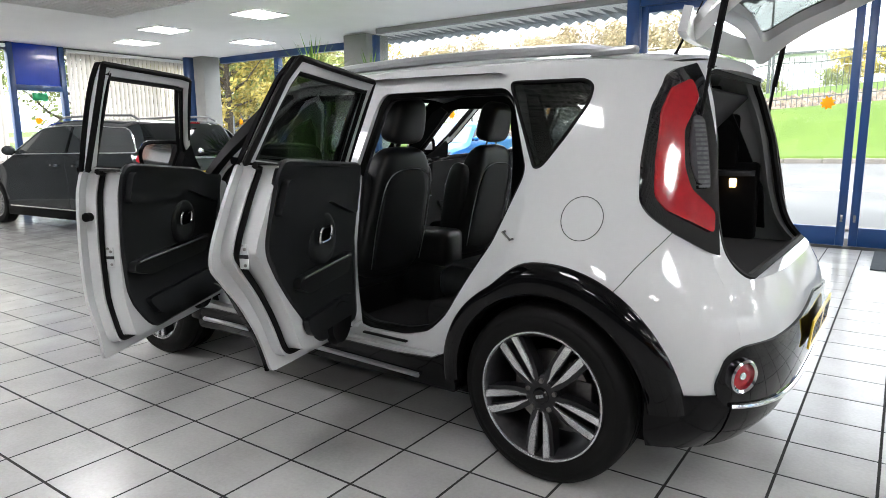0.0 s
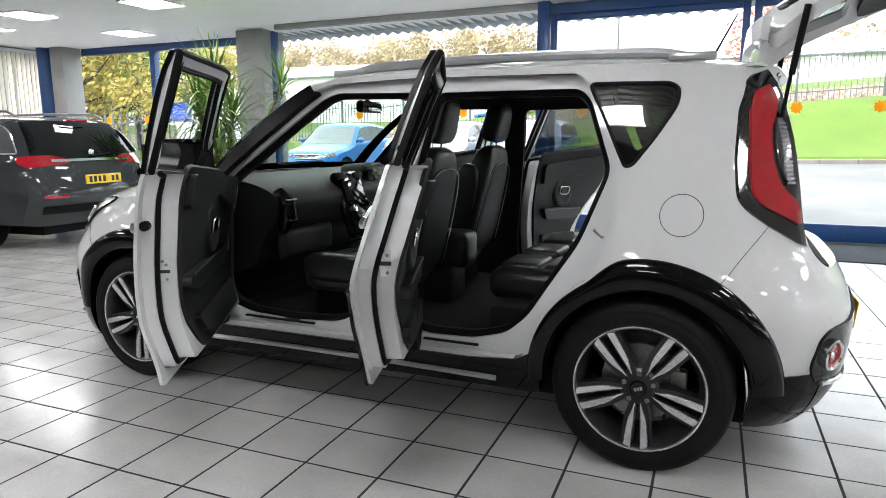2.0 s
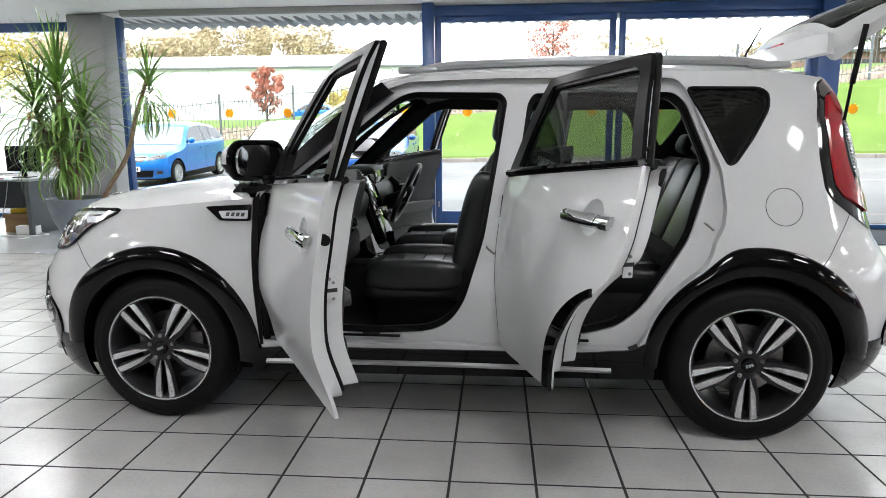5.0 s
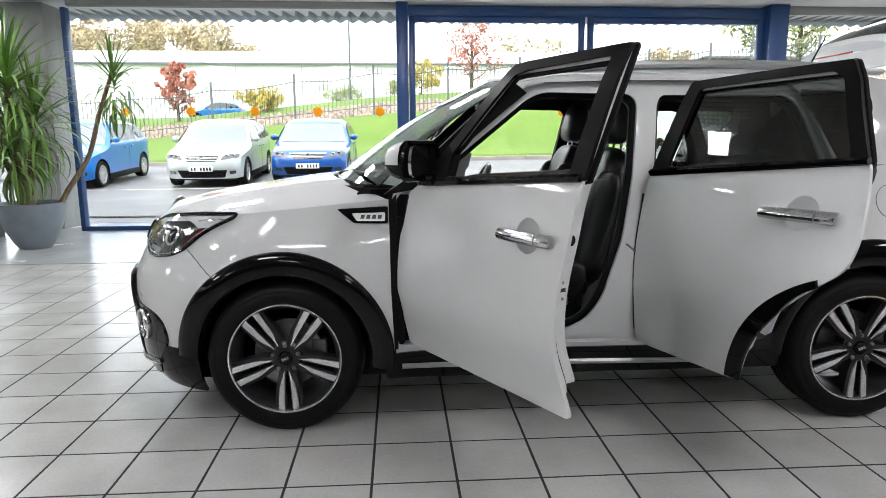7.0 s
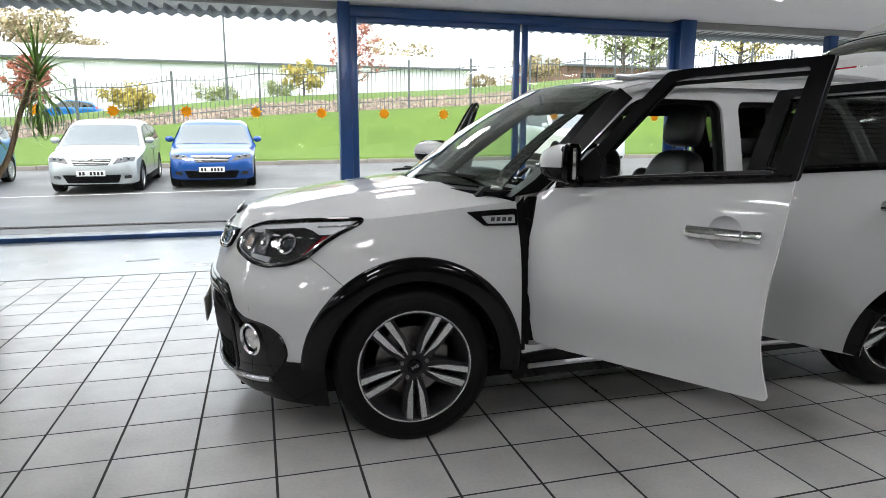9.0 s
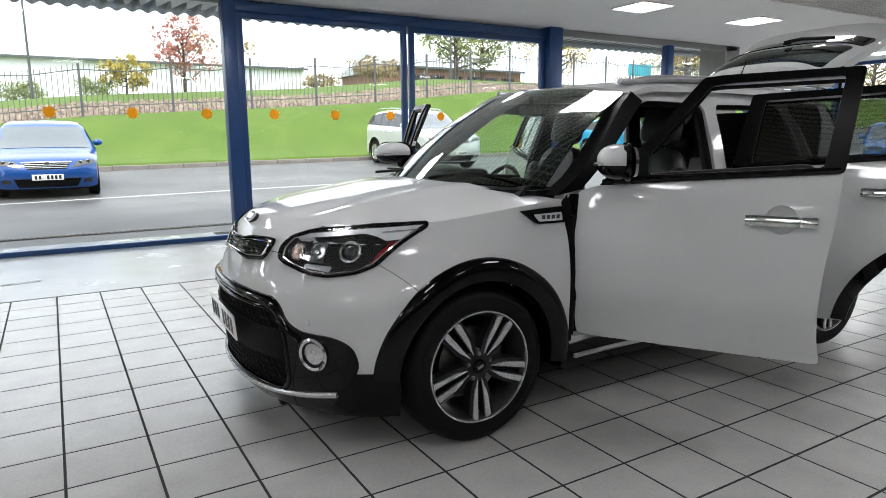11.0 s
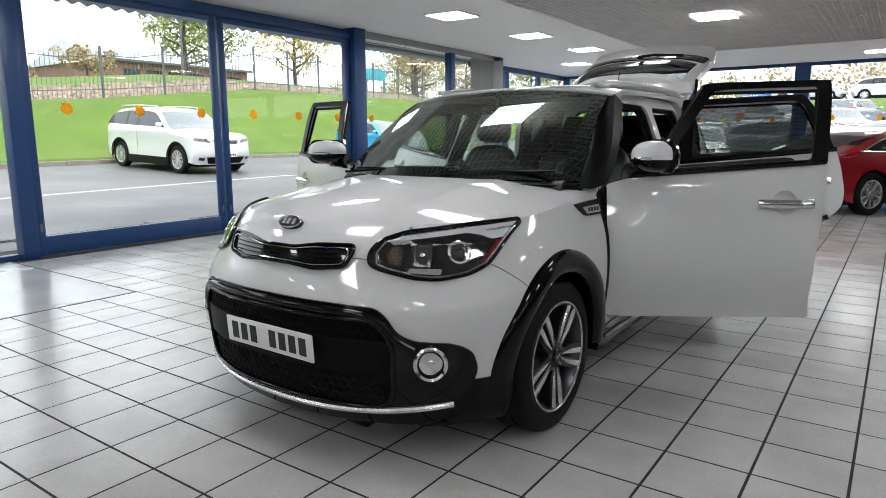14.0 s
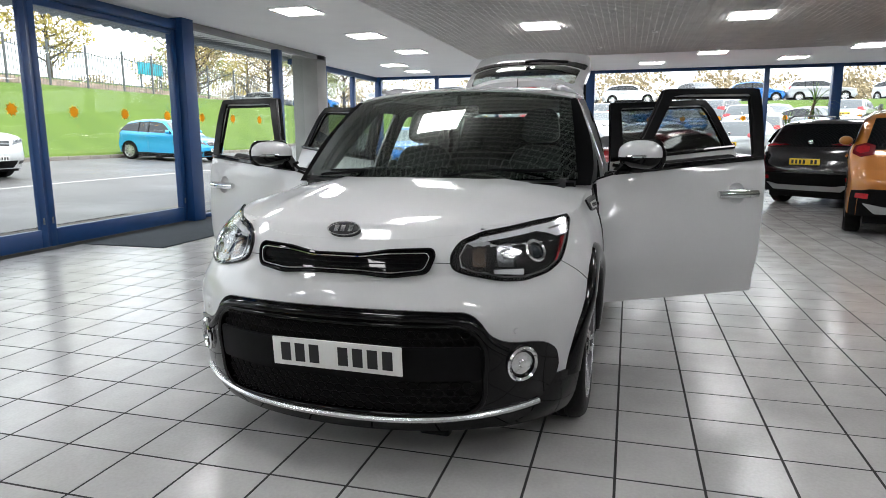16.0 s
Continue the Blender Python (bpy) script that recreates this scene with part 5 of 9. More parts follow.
    for front in (True, False):
        fnn = on_end(front, 0.02)
        pz = (0.30 * H) if front else (0.34 * H if shape == "saloon" else 0.50 * H)
        p = fnn(0, pz)
        pl = new("number_plate")
        pl.parent = car
        pl.matrix_basis = Matrix.Translation(p)
        part("plate", boxm(-0.012, 0.006, -0.26, 0.26, -0.055, 0.055, 0.004), M_PLATEW if front else M_PLATEY, pl)
        sx = -0.014 if front else 0.008
        for k in range(7):
            if k != 4:
                yy = -0.2 + 0.066 * k
                part("plate_bar", boxm(sx - 0.001, sx + 0.001, yy - 0.02, yy + 0.02, -0.035, 0.035), M_INK, pl, smooth=False)
    if tail_bar:
        zt = S[-4].y
        bm = panel(bmesh.new(), rounded([(-0.66, zt - 0.036), (0.66, zt - 0.036), (0.66, zt - 0.008), (-0.66, zt - 0.008)], 0.01), on_end(False, 0.022), step=0.1, thick=0.014)
        part("tailgate_bar", bm, M_CHROME, car, "chrome bar across the tailgate")
        part("bumper_step", panel(bmesh.new(), rounded([(-0.9, 0.27 * H), (0.9, 0.27 * H), (0.9, 0.33 * H), (-0.9, 0.33 * H)], 0.02), on_end(False, 0.010), step=0.1, thick=0.006), M_BLACK, car)
        for sgn in (-1, 1):
            part("low_reflector", panel(bmesh.new(), rounded([(sgn * 0.62, 0.385 * H), (sgn * 0.90, 0.385 * H), (sgn * 0.90, 0.405 * H), (sgn * 0.62, 0.405 * H)], 0.006), on_end(False, 0.012), step=0.1, thick=0.004), M_LENSRED, car)
        seam = [on_end(False, 0.004)(c, z) for c, z in ((-0.80, 0.62 * H), (-0.74, 0.50 * H), (-0.66, 0.45 * H), (0.0, 0.44 * H), (0.66, 0.45 * H), (0.74, 0.50 * H), (0.80, 0.62 * H))]
        part("tailgate_seam", tube(bmesh.new(), [tuple(p) for p in spline(seam, 4)], 0.004, 5), M_INK, car)
    if roof_rails:
        for sgn in (-1, 1):
            bm = bmesh.new()
            a, b = S[wind[1]].x + 0.25, S[back[0]].x - 0.1
            tube(bm, [(a, sgn * hw * 0.66, H - 0.05), (a + 0.15, sgn * hw * 0.66, H + 0.015), ((a + b) / 2, sgn * hw * 0.66, H + 0.03), (b - 0.15, sgn * hw * 0.66, H + 0.01), (b, sgn * hw * 0.66, H - 0.05)], 0.016, 6)
            part("roof_rail", bm, M_SILVERTRIM, car)
    return car


P_GREY = paint("dark_grey_metallic", (0.030, 0.035, 0.038), 0.22, 0.0, 0.0)
P_RED = paint("deep_red_metallic", (0.29, 0.010, 0.017), 0.25)
P_ORANGE = paint("burnt_orange_metallic", (0.42, 0.15, 0.02), 0.3)
P_BLACKCAR = paint("black_paint", (0.010, 0.011, 0.013), 0.2)
P_WHITECAR = paint("plain_white_paint", (0.66, 0.67, 0.68), 0.3)
P_BLUE1 = paint("bright_blue_metallic", (0.002, 0.135, 0.46), 0.3, 0.25, 0.3)
P_BLUE2 = paint("royal_blue_metallic", (0.004, 0.062, 0.27), 0.3, 0.25, 0.3)
P_TURQ = paint("turquoise_blue_paint", (0.01, 0.30, 0.56), 0.3)
P_PALE = paint("pale_silver_paint", (0.42, 0.45, 0.46), 0.3)
P_SILVER = paint("silver_metallic", (0.42, 0.44, 0.45), 0.3)
P_MIDGREY = paint("mid_grey_metallic", (0.16, 0.17, 0.18), 0.3)

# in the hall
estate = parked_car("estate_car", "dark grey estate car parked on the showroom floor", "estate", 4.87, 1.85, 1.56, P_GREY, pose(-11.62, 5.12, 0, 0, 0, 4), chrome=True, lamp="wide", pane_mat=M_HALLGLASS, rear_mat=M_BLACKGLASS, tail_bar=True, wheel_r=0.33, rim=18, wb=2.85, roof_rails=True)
# red strip under the roof edge, wiper
part("roof_brake_light", tube(bmesh.new(), [(3.515 - 0.02 * k * k, 0.17 * k, 1.478) for k in zrange(-1, 1, 10)], 0.012, 6), M_LENSRED, estate)
part("rear_wiper", tube(bmesh.new(), [(3.74, -0.05, 1.06), (3.70, 0.35, 1.09)], 0.012, 6), M_BLACK, estate)
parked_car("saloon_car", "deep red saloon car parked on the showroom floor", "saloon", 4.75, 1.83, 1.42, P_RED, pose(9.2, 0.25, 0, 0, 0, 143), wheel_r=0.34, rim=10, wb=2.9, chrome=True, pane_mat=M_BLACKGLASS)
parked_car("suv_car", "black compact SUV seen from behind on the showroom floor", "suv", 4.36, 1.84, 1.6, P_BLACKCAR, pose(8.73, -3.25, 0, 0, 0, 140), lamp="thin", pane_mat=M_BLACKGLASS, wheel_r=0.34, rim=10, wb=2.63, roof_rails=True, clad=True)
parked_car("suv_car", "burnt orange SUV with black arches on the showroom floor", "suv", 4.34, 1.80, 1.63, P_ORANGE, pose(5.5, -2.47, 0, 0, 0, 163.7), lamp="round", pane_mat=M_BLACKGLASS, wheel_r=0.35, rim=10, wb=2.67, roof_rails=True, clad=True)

# in the yard outside, noses towards the building
def yard(name, label, shape, L, W, H, colour, x, y, turn=90, **kw):
    z = ground_z(x, y + 1.2)
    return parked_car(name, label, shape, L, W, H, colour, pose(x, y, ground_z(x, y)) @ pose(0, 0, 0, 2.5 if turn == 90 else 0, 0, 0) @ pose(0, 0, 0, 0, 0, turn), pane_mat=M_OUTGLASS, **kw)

yard("hatchback_car", "bright blue small hatchback parked outside on wet tarmac", "hatch", 3.84, 1.73, 1.50, P_BLUE1, -10.75, 14.75, 90, wheel_r=0.30, wb=2.45)
yard("hatchback_car", "silver-white small hatchback parked outside on wet tarmac", "hatch", 3.99, 1.73, 1.47, P_PALE, -7.5, 14.75, 90, wheel_r=0.30, wb=2.47)
yard("hatchback_car", "royal blue small hatchback parked outside on wet tarmac", "hatch", 4.05, 1.80, 1.44, P_BLUE2, -5.24, 15.1, 90, wheel_r=0.32, wb=2.58)
yard("suv_car", "white SUV with dark lower trim parked outside by the grass", "suv", 4.53, 1.84, 1.68, P_WHITECAR, 4.6, 16.25, 90, wheel_r=0.35, wb=2.69, clad=True, roof_rails=True)
yard("hatchback_car", "turquoise blue small three-door hatchback with black wheels outside", "hatch", 3.7, 1.72, 1.48, P_TURQ, 13.9, 17.0, 90, wheel_r=0.31, wb=2.31)

# a car beyond the fence
yard("hatchback_car", "sky blue hatchback parked far beyond the fence", "hatch", 3.95, 1.74, 1.46, P_BLUE1, -17.0, 47.0, 0)
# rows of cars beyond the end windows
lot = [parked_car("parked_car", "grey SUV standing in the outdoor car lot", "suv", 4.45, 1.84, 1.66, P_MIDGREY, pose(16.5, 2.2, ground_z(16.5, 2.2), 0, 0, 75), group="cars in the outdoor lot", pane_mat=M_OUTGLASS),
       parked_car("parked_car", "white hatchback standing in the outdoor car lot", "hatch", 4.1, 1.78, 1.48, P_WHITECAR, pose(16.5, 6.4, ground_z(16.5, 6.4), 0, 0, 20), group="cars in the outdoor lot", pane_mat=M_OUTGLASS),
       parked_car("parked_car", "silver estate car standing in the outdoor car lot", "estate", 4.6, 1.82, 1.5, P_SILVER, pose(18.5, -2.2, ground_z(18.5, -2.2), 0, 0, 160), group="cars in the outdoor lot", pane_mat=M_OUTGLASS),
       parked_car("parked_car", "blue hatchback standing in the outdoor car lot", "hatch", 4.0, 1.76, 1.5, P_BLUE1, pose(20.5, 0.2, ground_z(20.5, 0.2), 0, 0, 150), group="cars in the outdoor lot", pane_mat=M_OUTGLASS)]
rng = random.Random(21)
spots = [(16.5, -5.8), (17.2, -9.3), (16.3, 9.6), (22.5, 4.4), (23, 7.6), (22.8, -3.4), (23.2, -6.6), (24, -10), (28.5, 3), (28.5, 6.2), (29, -1.0), (29, -4.2), (29.2, -7.6), (28.8, 10), (24, 11), (33.2, -9.6), (33.4, -6.4), (33.1, -3.4), (33.3, -0.4), (33.2, 2.7), (33.5, 5.6), (33.1, 8.8), (33.4, 12)]
for k, (x, y) in enumerate(spots):
    copy_thing(lot[(k * 3 + 1) % 4], pose(x, y, ground_z(x, y), 0, 0, 160 + rng.uniform(-8, 8) if k % 2 else 25 + rng.uniform(-8, 8)))
for k in range(16):
    y = -30 + 4.4 * k
    x = 46 + rng.uniform(-0.5, 0.5)
    copy_thing(lot[(k * 5 + 2) % 4], pose(x, y, ground_z(x, y), 0, 0, 90 + rng.uniform(-6, 6) if k % 3 else 25))


# ---- the white crossover ----
CAR = pose(-3.69, 2.955, 0, 0, 0, -1.3)
hero = holder("crossover_car", "white crossover car with all doors and tailgate open, black arches", "car", "", "", CAR)

NOSE = [(0.15, -0.73), (0.20, -0.775), (0.30, -0.802), (0.40, -0.812), (0.52, -0.821), (0.62, -0.818), (0.70, -0.800), (0.78, -0.77), (0.86, -0.735), (0.90, -0.70), (0.95, -0.63)]
TAIL = [(0.15, 3.15), (0.20, 3.21), (0.27, 3.265), (0.35, 3.295), (0.50, 3.32), (0.62, 3.32), (0.74, 3.28), (0.84, 3.22), (0.95, 3.19), (1.1, 3.165), (1.3, 3.125), (1.45, 3.07), (1.56, 2.99)]
WZ_MID = [(0.15, 0.80), (0.25, 0.85), (0.35, 0.872), (0.50, 0.888), (0.65, 0.90), (0.80, 0.898), (0.95, 0.88), (1.08, 0.86), (1.2, 0.817), (1.3, 0.777), (1.4, 0.733), (1.48, 0.692), (1.55, 0.645)]
WZ_FRONT = [(0.15, 0.835), (0.25, 0.868), (0.35, 0.882), (0.50, 0.89), (0.65, 0.898), (0.78, 0.885), (0.86, 0.862), (0.93, 0.828), (0.98, 0.812), (1.05, 0.79), (1.2, 0.76)]
WZ_REAR = [(0.15, 0.80), (0.25, 0.85), (0.35, 0.872), (0.50, 0.888), (0.65, 0.893), (0.80, 0.872), (0.90, 0.840), (0.98, 0.813), (1.08, 0.781), (1.15, 0.758), (1.3, 0.712), (1.4, 0.677), (1.48, 0.643), (1.55, 0.605)]
DR, PR = 0.75, 3.3


def df(z):
    return 0.64 + 0.06 * smoothstep(0.62, 0.80, z)


def pf(z):
    return 2.2 - 0.2 * smoothstep(0.62, 0.80, z)


def nose(z):
    return smooth_interp(NOSE, z)


def tail(z):
    return smooth_interp(TAIL, z)


def wz(u, z):
    a, b = smooth_interp(WZ_FRONT, z), smooth_interp(WZ_MID, z)
    t = smoothstep(0.25, 0.8, u)
    w = a + (b - a) * t
    return w + (smooth_interp(WZ_REAR, z) - w) * smoothstep(1.75, 2.5, u)


def flank(u, z):
    """Half width of the body at a place of its side view."""
    w = wz(u, z)
    s = (u - nose(z)) / df(z)
    if s < 1:
        w *= max(0.0, 1 - (1 - max(0.0, s)) ** pf(z)) ** (1 / pf(z))
    s = (tail(z) - u) / DR
    if s < 1:
        w *= max(0.0, 1 - (1 - max(0.0, s)) ** PR) ** (1 / PR)
    return w


def front_u(v, z):
    k = min(0.999, abs(v) / wz(-0.5, z))
    return nose(z) + df(z) * (1 - (1 - k ** pf(z)) ** (1 / pf(z)))


def rear_u(v, z):
    k = min(0.999, abs(v) / wz(2.9, z))
    return tail(z) - DR * (1 - (1 - k ** PR) ** (1 / PR))


def on_side(s, off=0.0):
    return lambda u, z: (u, s * (flank(u, z) + off), z)


def on_front(off=0.0):
    return lambda v, z: (front_u(v, z) - off, v * (1 + off * 0.6), z)


def on_rear(off=0.0):
    return lambda v, z: (rear_u(v, z) + off, v * (1 + off * 0.6), z)


def round_front(s, off=0.0):
    """Front corner by turning angle a and height: straight ahead at a = 0, the flank past 90 degrees."""
    def fn(a, z):
        if a > math.pi / 2:
            u = nose(z) + df(z) + (a - math.pi / 2) * 0.6
            return (u, s * (flank(u, z) + off), z)
        k, c = abs(math.sin(a)), math.cos(a)
        return (nose(z) + df(z) * (1 - c ** (2 / pf(z))) - off * c, s * math.copysign(wz(-0.5, z) * k ** (2 / pf(z)) + off * k, a), z)
    return fn


def round_rear(s, off=0.0):
    def fn(a, z):
        if a > math.pi / 2:
            u = tail(z) - DR - (a - math.pi / 2) * 0.6
            return (u, s * (flank(u, z) + off), z)
        k, c = abs(math.sin(a)), math.cos(a)
        return (tail(z) - DR * (1 - c ** (2 / PR)) + off * c, s * math.copysign(wz(2.9, z) * k ** (2 / PR) + off * k, a), z)
    return fn


def seat_on(fn, a, z, spin=1):
    """A frame whose z axis stands out of the surface fn at (a, z), x upwards."""
    p = Vector(fn(a, z))
    du, dz = Vector(fn(a + 0.01, z)) - p, Vector(fn(a, z + 0.01)) - p
    n = du.cross(dz).normalized()
    if n.dot(p - Vector((1.3, 0, p.z))) < 0:
        n = -n
    x = (dz - n * dz.dot(n)).normalized()
    y = n.cross(x)
    return Matrix((x.to_4d(), y.to_4d(), n.to_4d(), p.to_4d())).transposed() @ Matrix.Diagonal((1, 1, 1, 1))


def split_f(z):
    return nose(z) + 0.16


def split_r(z):
    return tail(z) - 0.121


def vsplit_f(z):
    k = 1 - 0.16 / df(z)
    return wz(-0.5, z) * (1 - k ** pf(z)) ** (1 / pf(z))


def vsplit_r(z):
    k = 1 - 0.121 / DR
    return wz(2.9, z) * (1 - k ** PR) ** (1 / PR)


def toward_centre(p):
    return Vector((0, -1 if p.y > 0 else 1, 0))


def to_core(p):
    return (Vector((1.3, 0, p.z)) - p).normalized()


WF, WR, AR = (0.03, 0.333), (2.585, 0.342), 0.452
HOOD_EDGE = [(-0.56, 0.936), (-0.35, 0.942), (-0.152, 0.949), (0.03, 0.967), (0.27, 0.990), (0.48, 1.013)]
FRONT_OPEN = [(0.63, 1.07), (1.09, 1.435), (1.16, 1.463), (1.545, 1.455), (1.575, 1.42), (1.535, 1.15), (1.485, 0.85), (1.40, 0.57), (1.335, 0.475), (1.24, 0.43), (1.0, 0.415), (0.74, 0.425), (0.60, 0.47), (0.565, 0.62), (0.56, 0.95)]
REAR_OPEN = [(1.66, 1.41), (1.685, 1.45), (2.275, 1.452), (2.325, 1.405), (2.425, 1.135), (2.33, 0.86), (2.14, 0.56), (2.045, 0.475), (1.90, 0.435), (1.68, 0.43), (1.585, 0.47), (1.57, 0.62), (1.605, 1.02)]
QUARTER = [(2.318, 1.466), (2.615, 1.462), (2.65, 1.44), (2.647, 1.38), (2.58, 1.264), (2.505, 1.158), (2.478, 1.149)]
front_hole = rounded(FRONT_OPEN, 0.05, 4)
rear_hole = rounded(REAR_OPEN, 0.045, 4)
quarter_hole = rounded(QUARTER, 0.025, 3)

SEAM_F, SEAM_R = 1.42, (1.36, 0.742)


def arch_r(a, off=0.0):
    """Outer radius of the rear arch cladding, narrower where the door closes over it."""
    return 0.485 - 0.048 * smoothstep(98, 122, a) + off


door_gap = [(0.513, 0.388), (0.513, 1.02), (0.60, 1.085), (0.80, 1.268), (0.98, 1.418), (1.06, 1.474), (1.15, 1.503), (1.55, 1.514), (2.27, 1.508), (2.305, 1.478), (2.345, 1.405), (2.450, 1.13), (2.466, 0.98), (2.455, 0.90), (2.42, 0.845)]
door_gap += [(WR[0] + (arch_r(a) + 0.006 + 0.03 * smoothstep(118, 108, a)) * math.cos(radians(a)), WR[1] + (arch_r(a) + 0.006 + 0.03 * smoothstep(118, 108, a)) * math.sin(radians(a))) for a in range(112, 172, 6)]
door_gap += [(2.12, 0.388)]
door_gap = rounded(door_gap, 0.02, 2)
for s in (-1, 1):
    # front wing
    edge = [(split_f(z), z) for z in zrange(0.36, 0.93, 10)]
    archf = [p for p in arc(*WF, AR, 176, 4, 22)]
    poly = [(-0.435, 0.36)] + [tuple(p) for p in archf] + [(0.482, 0.36), (0.498, 0.37), (0.488, 0.62), (0.484, 0.86), (0.48, 1.005)] + HOOD_EDGE[::-1] + edge[::-1]
    part("front_wing", panel(bmesh.new(), poly, on_side(s), step=0.05, thick=0.012, inward=toward_centre), M_WHITE, hero, sharp=28)
    # side frame with both door openings
    back_edge = [(split_r(z), z) for z in zrange(1.515, 0.44, 20)]
    archr = [Vector((WR[0] + arch_r(a, -0.018) * math.cos(radians(a)), WR[1] + arch_r(a, -0.018) * math.sin(radians(a)))) for a in zrange(8, 174, 30)]
    roof_line = [(0.50, 1.035), (0.56, 1.09), (0.80, 1.31), (0.94, 1.435), (1.04, 1.50), (1.2, 1.532), (1.6, 1.543), (2.1, 1.543), (2.6, 1.534), (2.85, 1.52)]
    poly = [(0.505, 0.34), (0.50, 0.62), (0.492, 1.0)] + roof_line + back_edge + [tuple(p) for p in archr] + [(2.09, 0.34)]
    part("body_side", panel(bmesh.new(), poly, on_side(s), [door_gap, quarter_hole], 0.05, 0.05, toward_centre), M_WHITE, hero, sharp=30)
    # recessed jamb behind the open doors, with hinges and strikers
    part("door_jamb", panel(bmesh.new(), inset(door_gap, -0.006), on_side(s, -0.044), [front_hole, rear_hole], 0.05, 0.042, toward_centre), M_WHITE, hero, sharp=30)
    # black strips over the white jamb: rubber, and the gap's shade put in as colour
    part("pillar_rubber", panel(bmesh.new(), [(0.498, 0.40), (0.498, 1.03), (0.585, 1.03), (0.585, 0.62), (0.595, 0.47), (0.61, 0.40)], on_side(s, -0.030), step=0.06, thick=0.008, inward=toward_centre), M_SEAL, hero, "dark strip for the shade and rubber in the front door gap")
    part("wing_rubber", panel(bmesh.new(), [(0.499, 0.37), (0.489, 0.62), (0.485, 0.86), (0.482, 1.0), (0.5145, 1.035), (0.5145, 0.62), (0.5145, 0.37)], on_side(s, 0.0015), step=0.06, thick=0.004, inward=toward_centre), M_SEAL, hero, "dark strip for the shade and rubber behind the front wing")
    part("gap_rubber", tube(bmesh.new(), [on_side(s, -0.026)(0.520, z) for z in zrange(0.392, 1.03, 10)], 0.022, 8), M_SEAL, hero)
    for hu, hz in ((0.552, 0.60), (0.552, 0.90), (1.578, 0.60), (1.585, 0.90)):
        bm = boxm(-0.022, 0.022, -0.022, 0.022, -0.035, 0.035, 0.006)
        bmesh.ops.translate(bm, verts=bm.verts, vec=(hu - 0.012, s * (flank(hu, hz) - 0.03), hz))
        tube(bm, [(hu - 0.03, s * (flank(hu, hz) - 0.012), hz - 0.042), (hu - 0.03, s * (flank(hu, hz) - 0.012), hz + 0.042)], 0.010, 8)
        part("door_hinge", bm, M_SEAL if hu < 1 else M_WHITE, hero, "door hinge")
    for hu, hz in ((1.512, 0.80), (2.40, 0.90)):
        q = on_side(s, -0.040)(hu, hz)
        bm = tube(bmesh.new(), [(hu - 0.016, q[1], hz + 0.014), (hu - 0.016, q[1] + s * 0.022, hz + 0.014), (hu + 0.016, q[1] + s * 0.022, hz - 0.012), (hu + 0.016, q[1], hz - 0.012)], 0.0045, 6)
        part("striker", bm, M_STEEL, hero, "steel door striker")
    # rubber seals round the openings
    for hole in (front_hole, rear_hole):
        bm = bmesh.new()
        c = sum((Vector(p) for p in hole), Vector((0, 0))) / len(hole)
        loop = []
        for p in hole:
            q = p + (c - p).normalized() * 0.004
            loop.append((q.x, s * (flank(q.x, q.y) - 0.08), q.y))
        loop += loop[:2]
        tube(bm, loop, 0.019, 6, False)
        part("door_seal", bm, M_SEAL, hero)
    # inner trim that narrows the opening
    fh = [p + (sum((Vector(q) for q in front_hole), Vector((0, 0))) / len(front_hole) - p) * 0.045 for p in front_hole]
    rh = [p + (sum((Vector(q) for q in rear_hole), Vector((0, 0))) / len(rear_hole) - p) * 0.05 for p in rear_hole]
    qh = [p + (sum((Vector(q) for q in quarter_hole), Vector((0, 0))) / len(quarter_hole) - p) * 0.32 for p in quarter_hole]
    bmt = panel(bmesh.new(), [(0.52, 0.36), (0.52, 0.99), (0.60, 1.09), (0.98, 1.42), (1.09, 1.475), (1.25, 1.505), (2.1, 1.515), (2.6, 1.505), (2.8, 1.49), (3.0, 1.0), (3.0, 0.80), (2.15, 0.80), (2.0, 0.36)],
                on_side(s, -0.092), [fh, rh, qh], 0.08, 0.02, toward_centre)
    part("inner_trim", bmt, M_DASH, hero)
    # quarter light
    part("quarter_window", panel(bmesh.new(), [Vector(p) for p in quarter_hole], on_side(s, -0.006), step=0.08, thick=0.004, inward=toward_centre), M_DARKGLASS, hero, "dark privacy glass")
    bm = bmesh.new()
    loop = [on_side(s, 0.0)(p.x, p.y) for p in quarter_hole]
    tube(bm, loop + loop[:2], 0.007, 6, False)
    part("window_trim", bm, M_SEAL, hero)
    # black A-pillar cover
    bm = panel(bmesh.new(), [(0.46, 1.03), (0.58, 1.052), (0.83, 1.256), (0.995, 1.393), (1.08, 1.456), (1.03, 1.503), (0.94, 1.444), (0.80, 1.320), (0.565, 1.104)], on_side(s, 0.006), step=0.06, thick=0.10, inward=toward_centre)
    part("pillar_cover", bm, M_FRAMEBLACK, hero, sharp=60)
    # arch cladding: a rounded gloss band with its edge turned in
    for (cx, cz), a0, a1, front in ((WF, -6, 178, True), (WR, 2, 184, False)):
        section = [(0.0, -0.004), (0.03, 0.010), (0.12, 0.019), (0.35, 0.025), (0.65, 0.024), (0.88, 0.016), (0.97, 0.005), (1.0, -0.012), (1.0, -0.06)]

        def arch_pt(p, q):
            a = a0 + (a1 - a0) * p
            k = q * (len(section) - 1)
            n0 = min(int(k), len(section) - 2)
            (qa, oa), (qb, ob) = section[n0], section[n0 + 1]
            t, off = qa + (qb - qa) * (k - n0), oa + (ob - oa) * (k - n0)
            r1 = 0.470 if front else arch_r(a)
            r = r1 + (0.366 - r1) * t
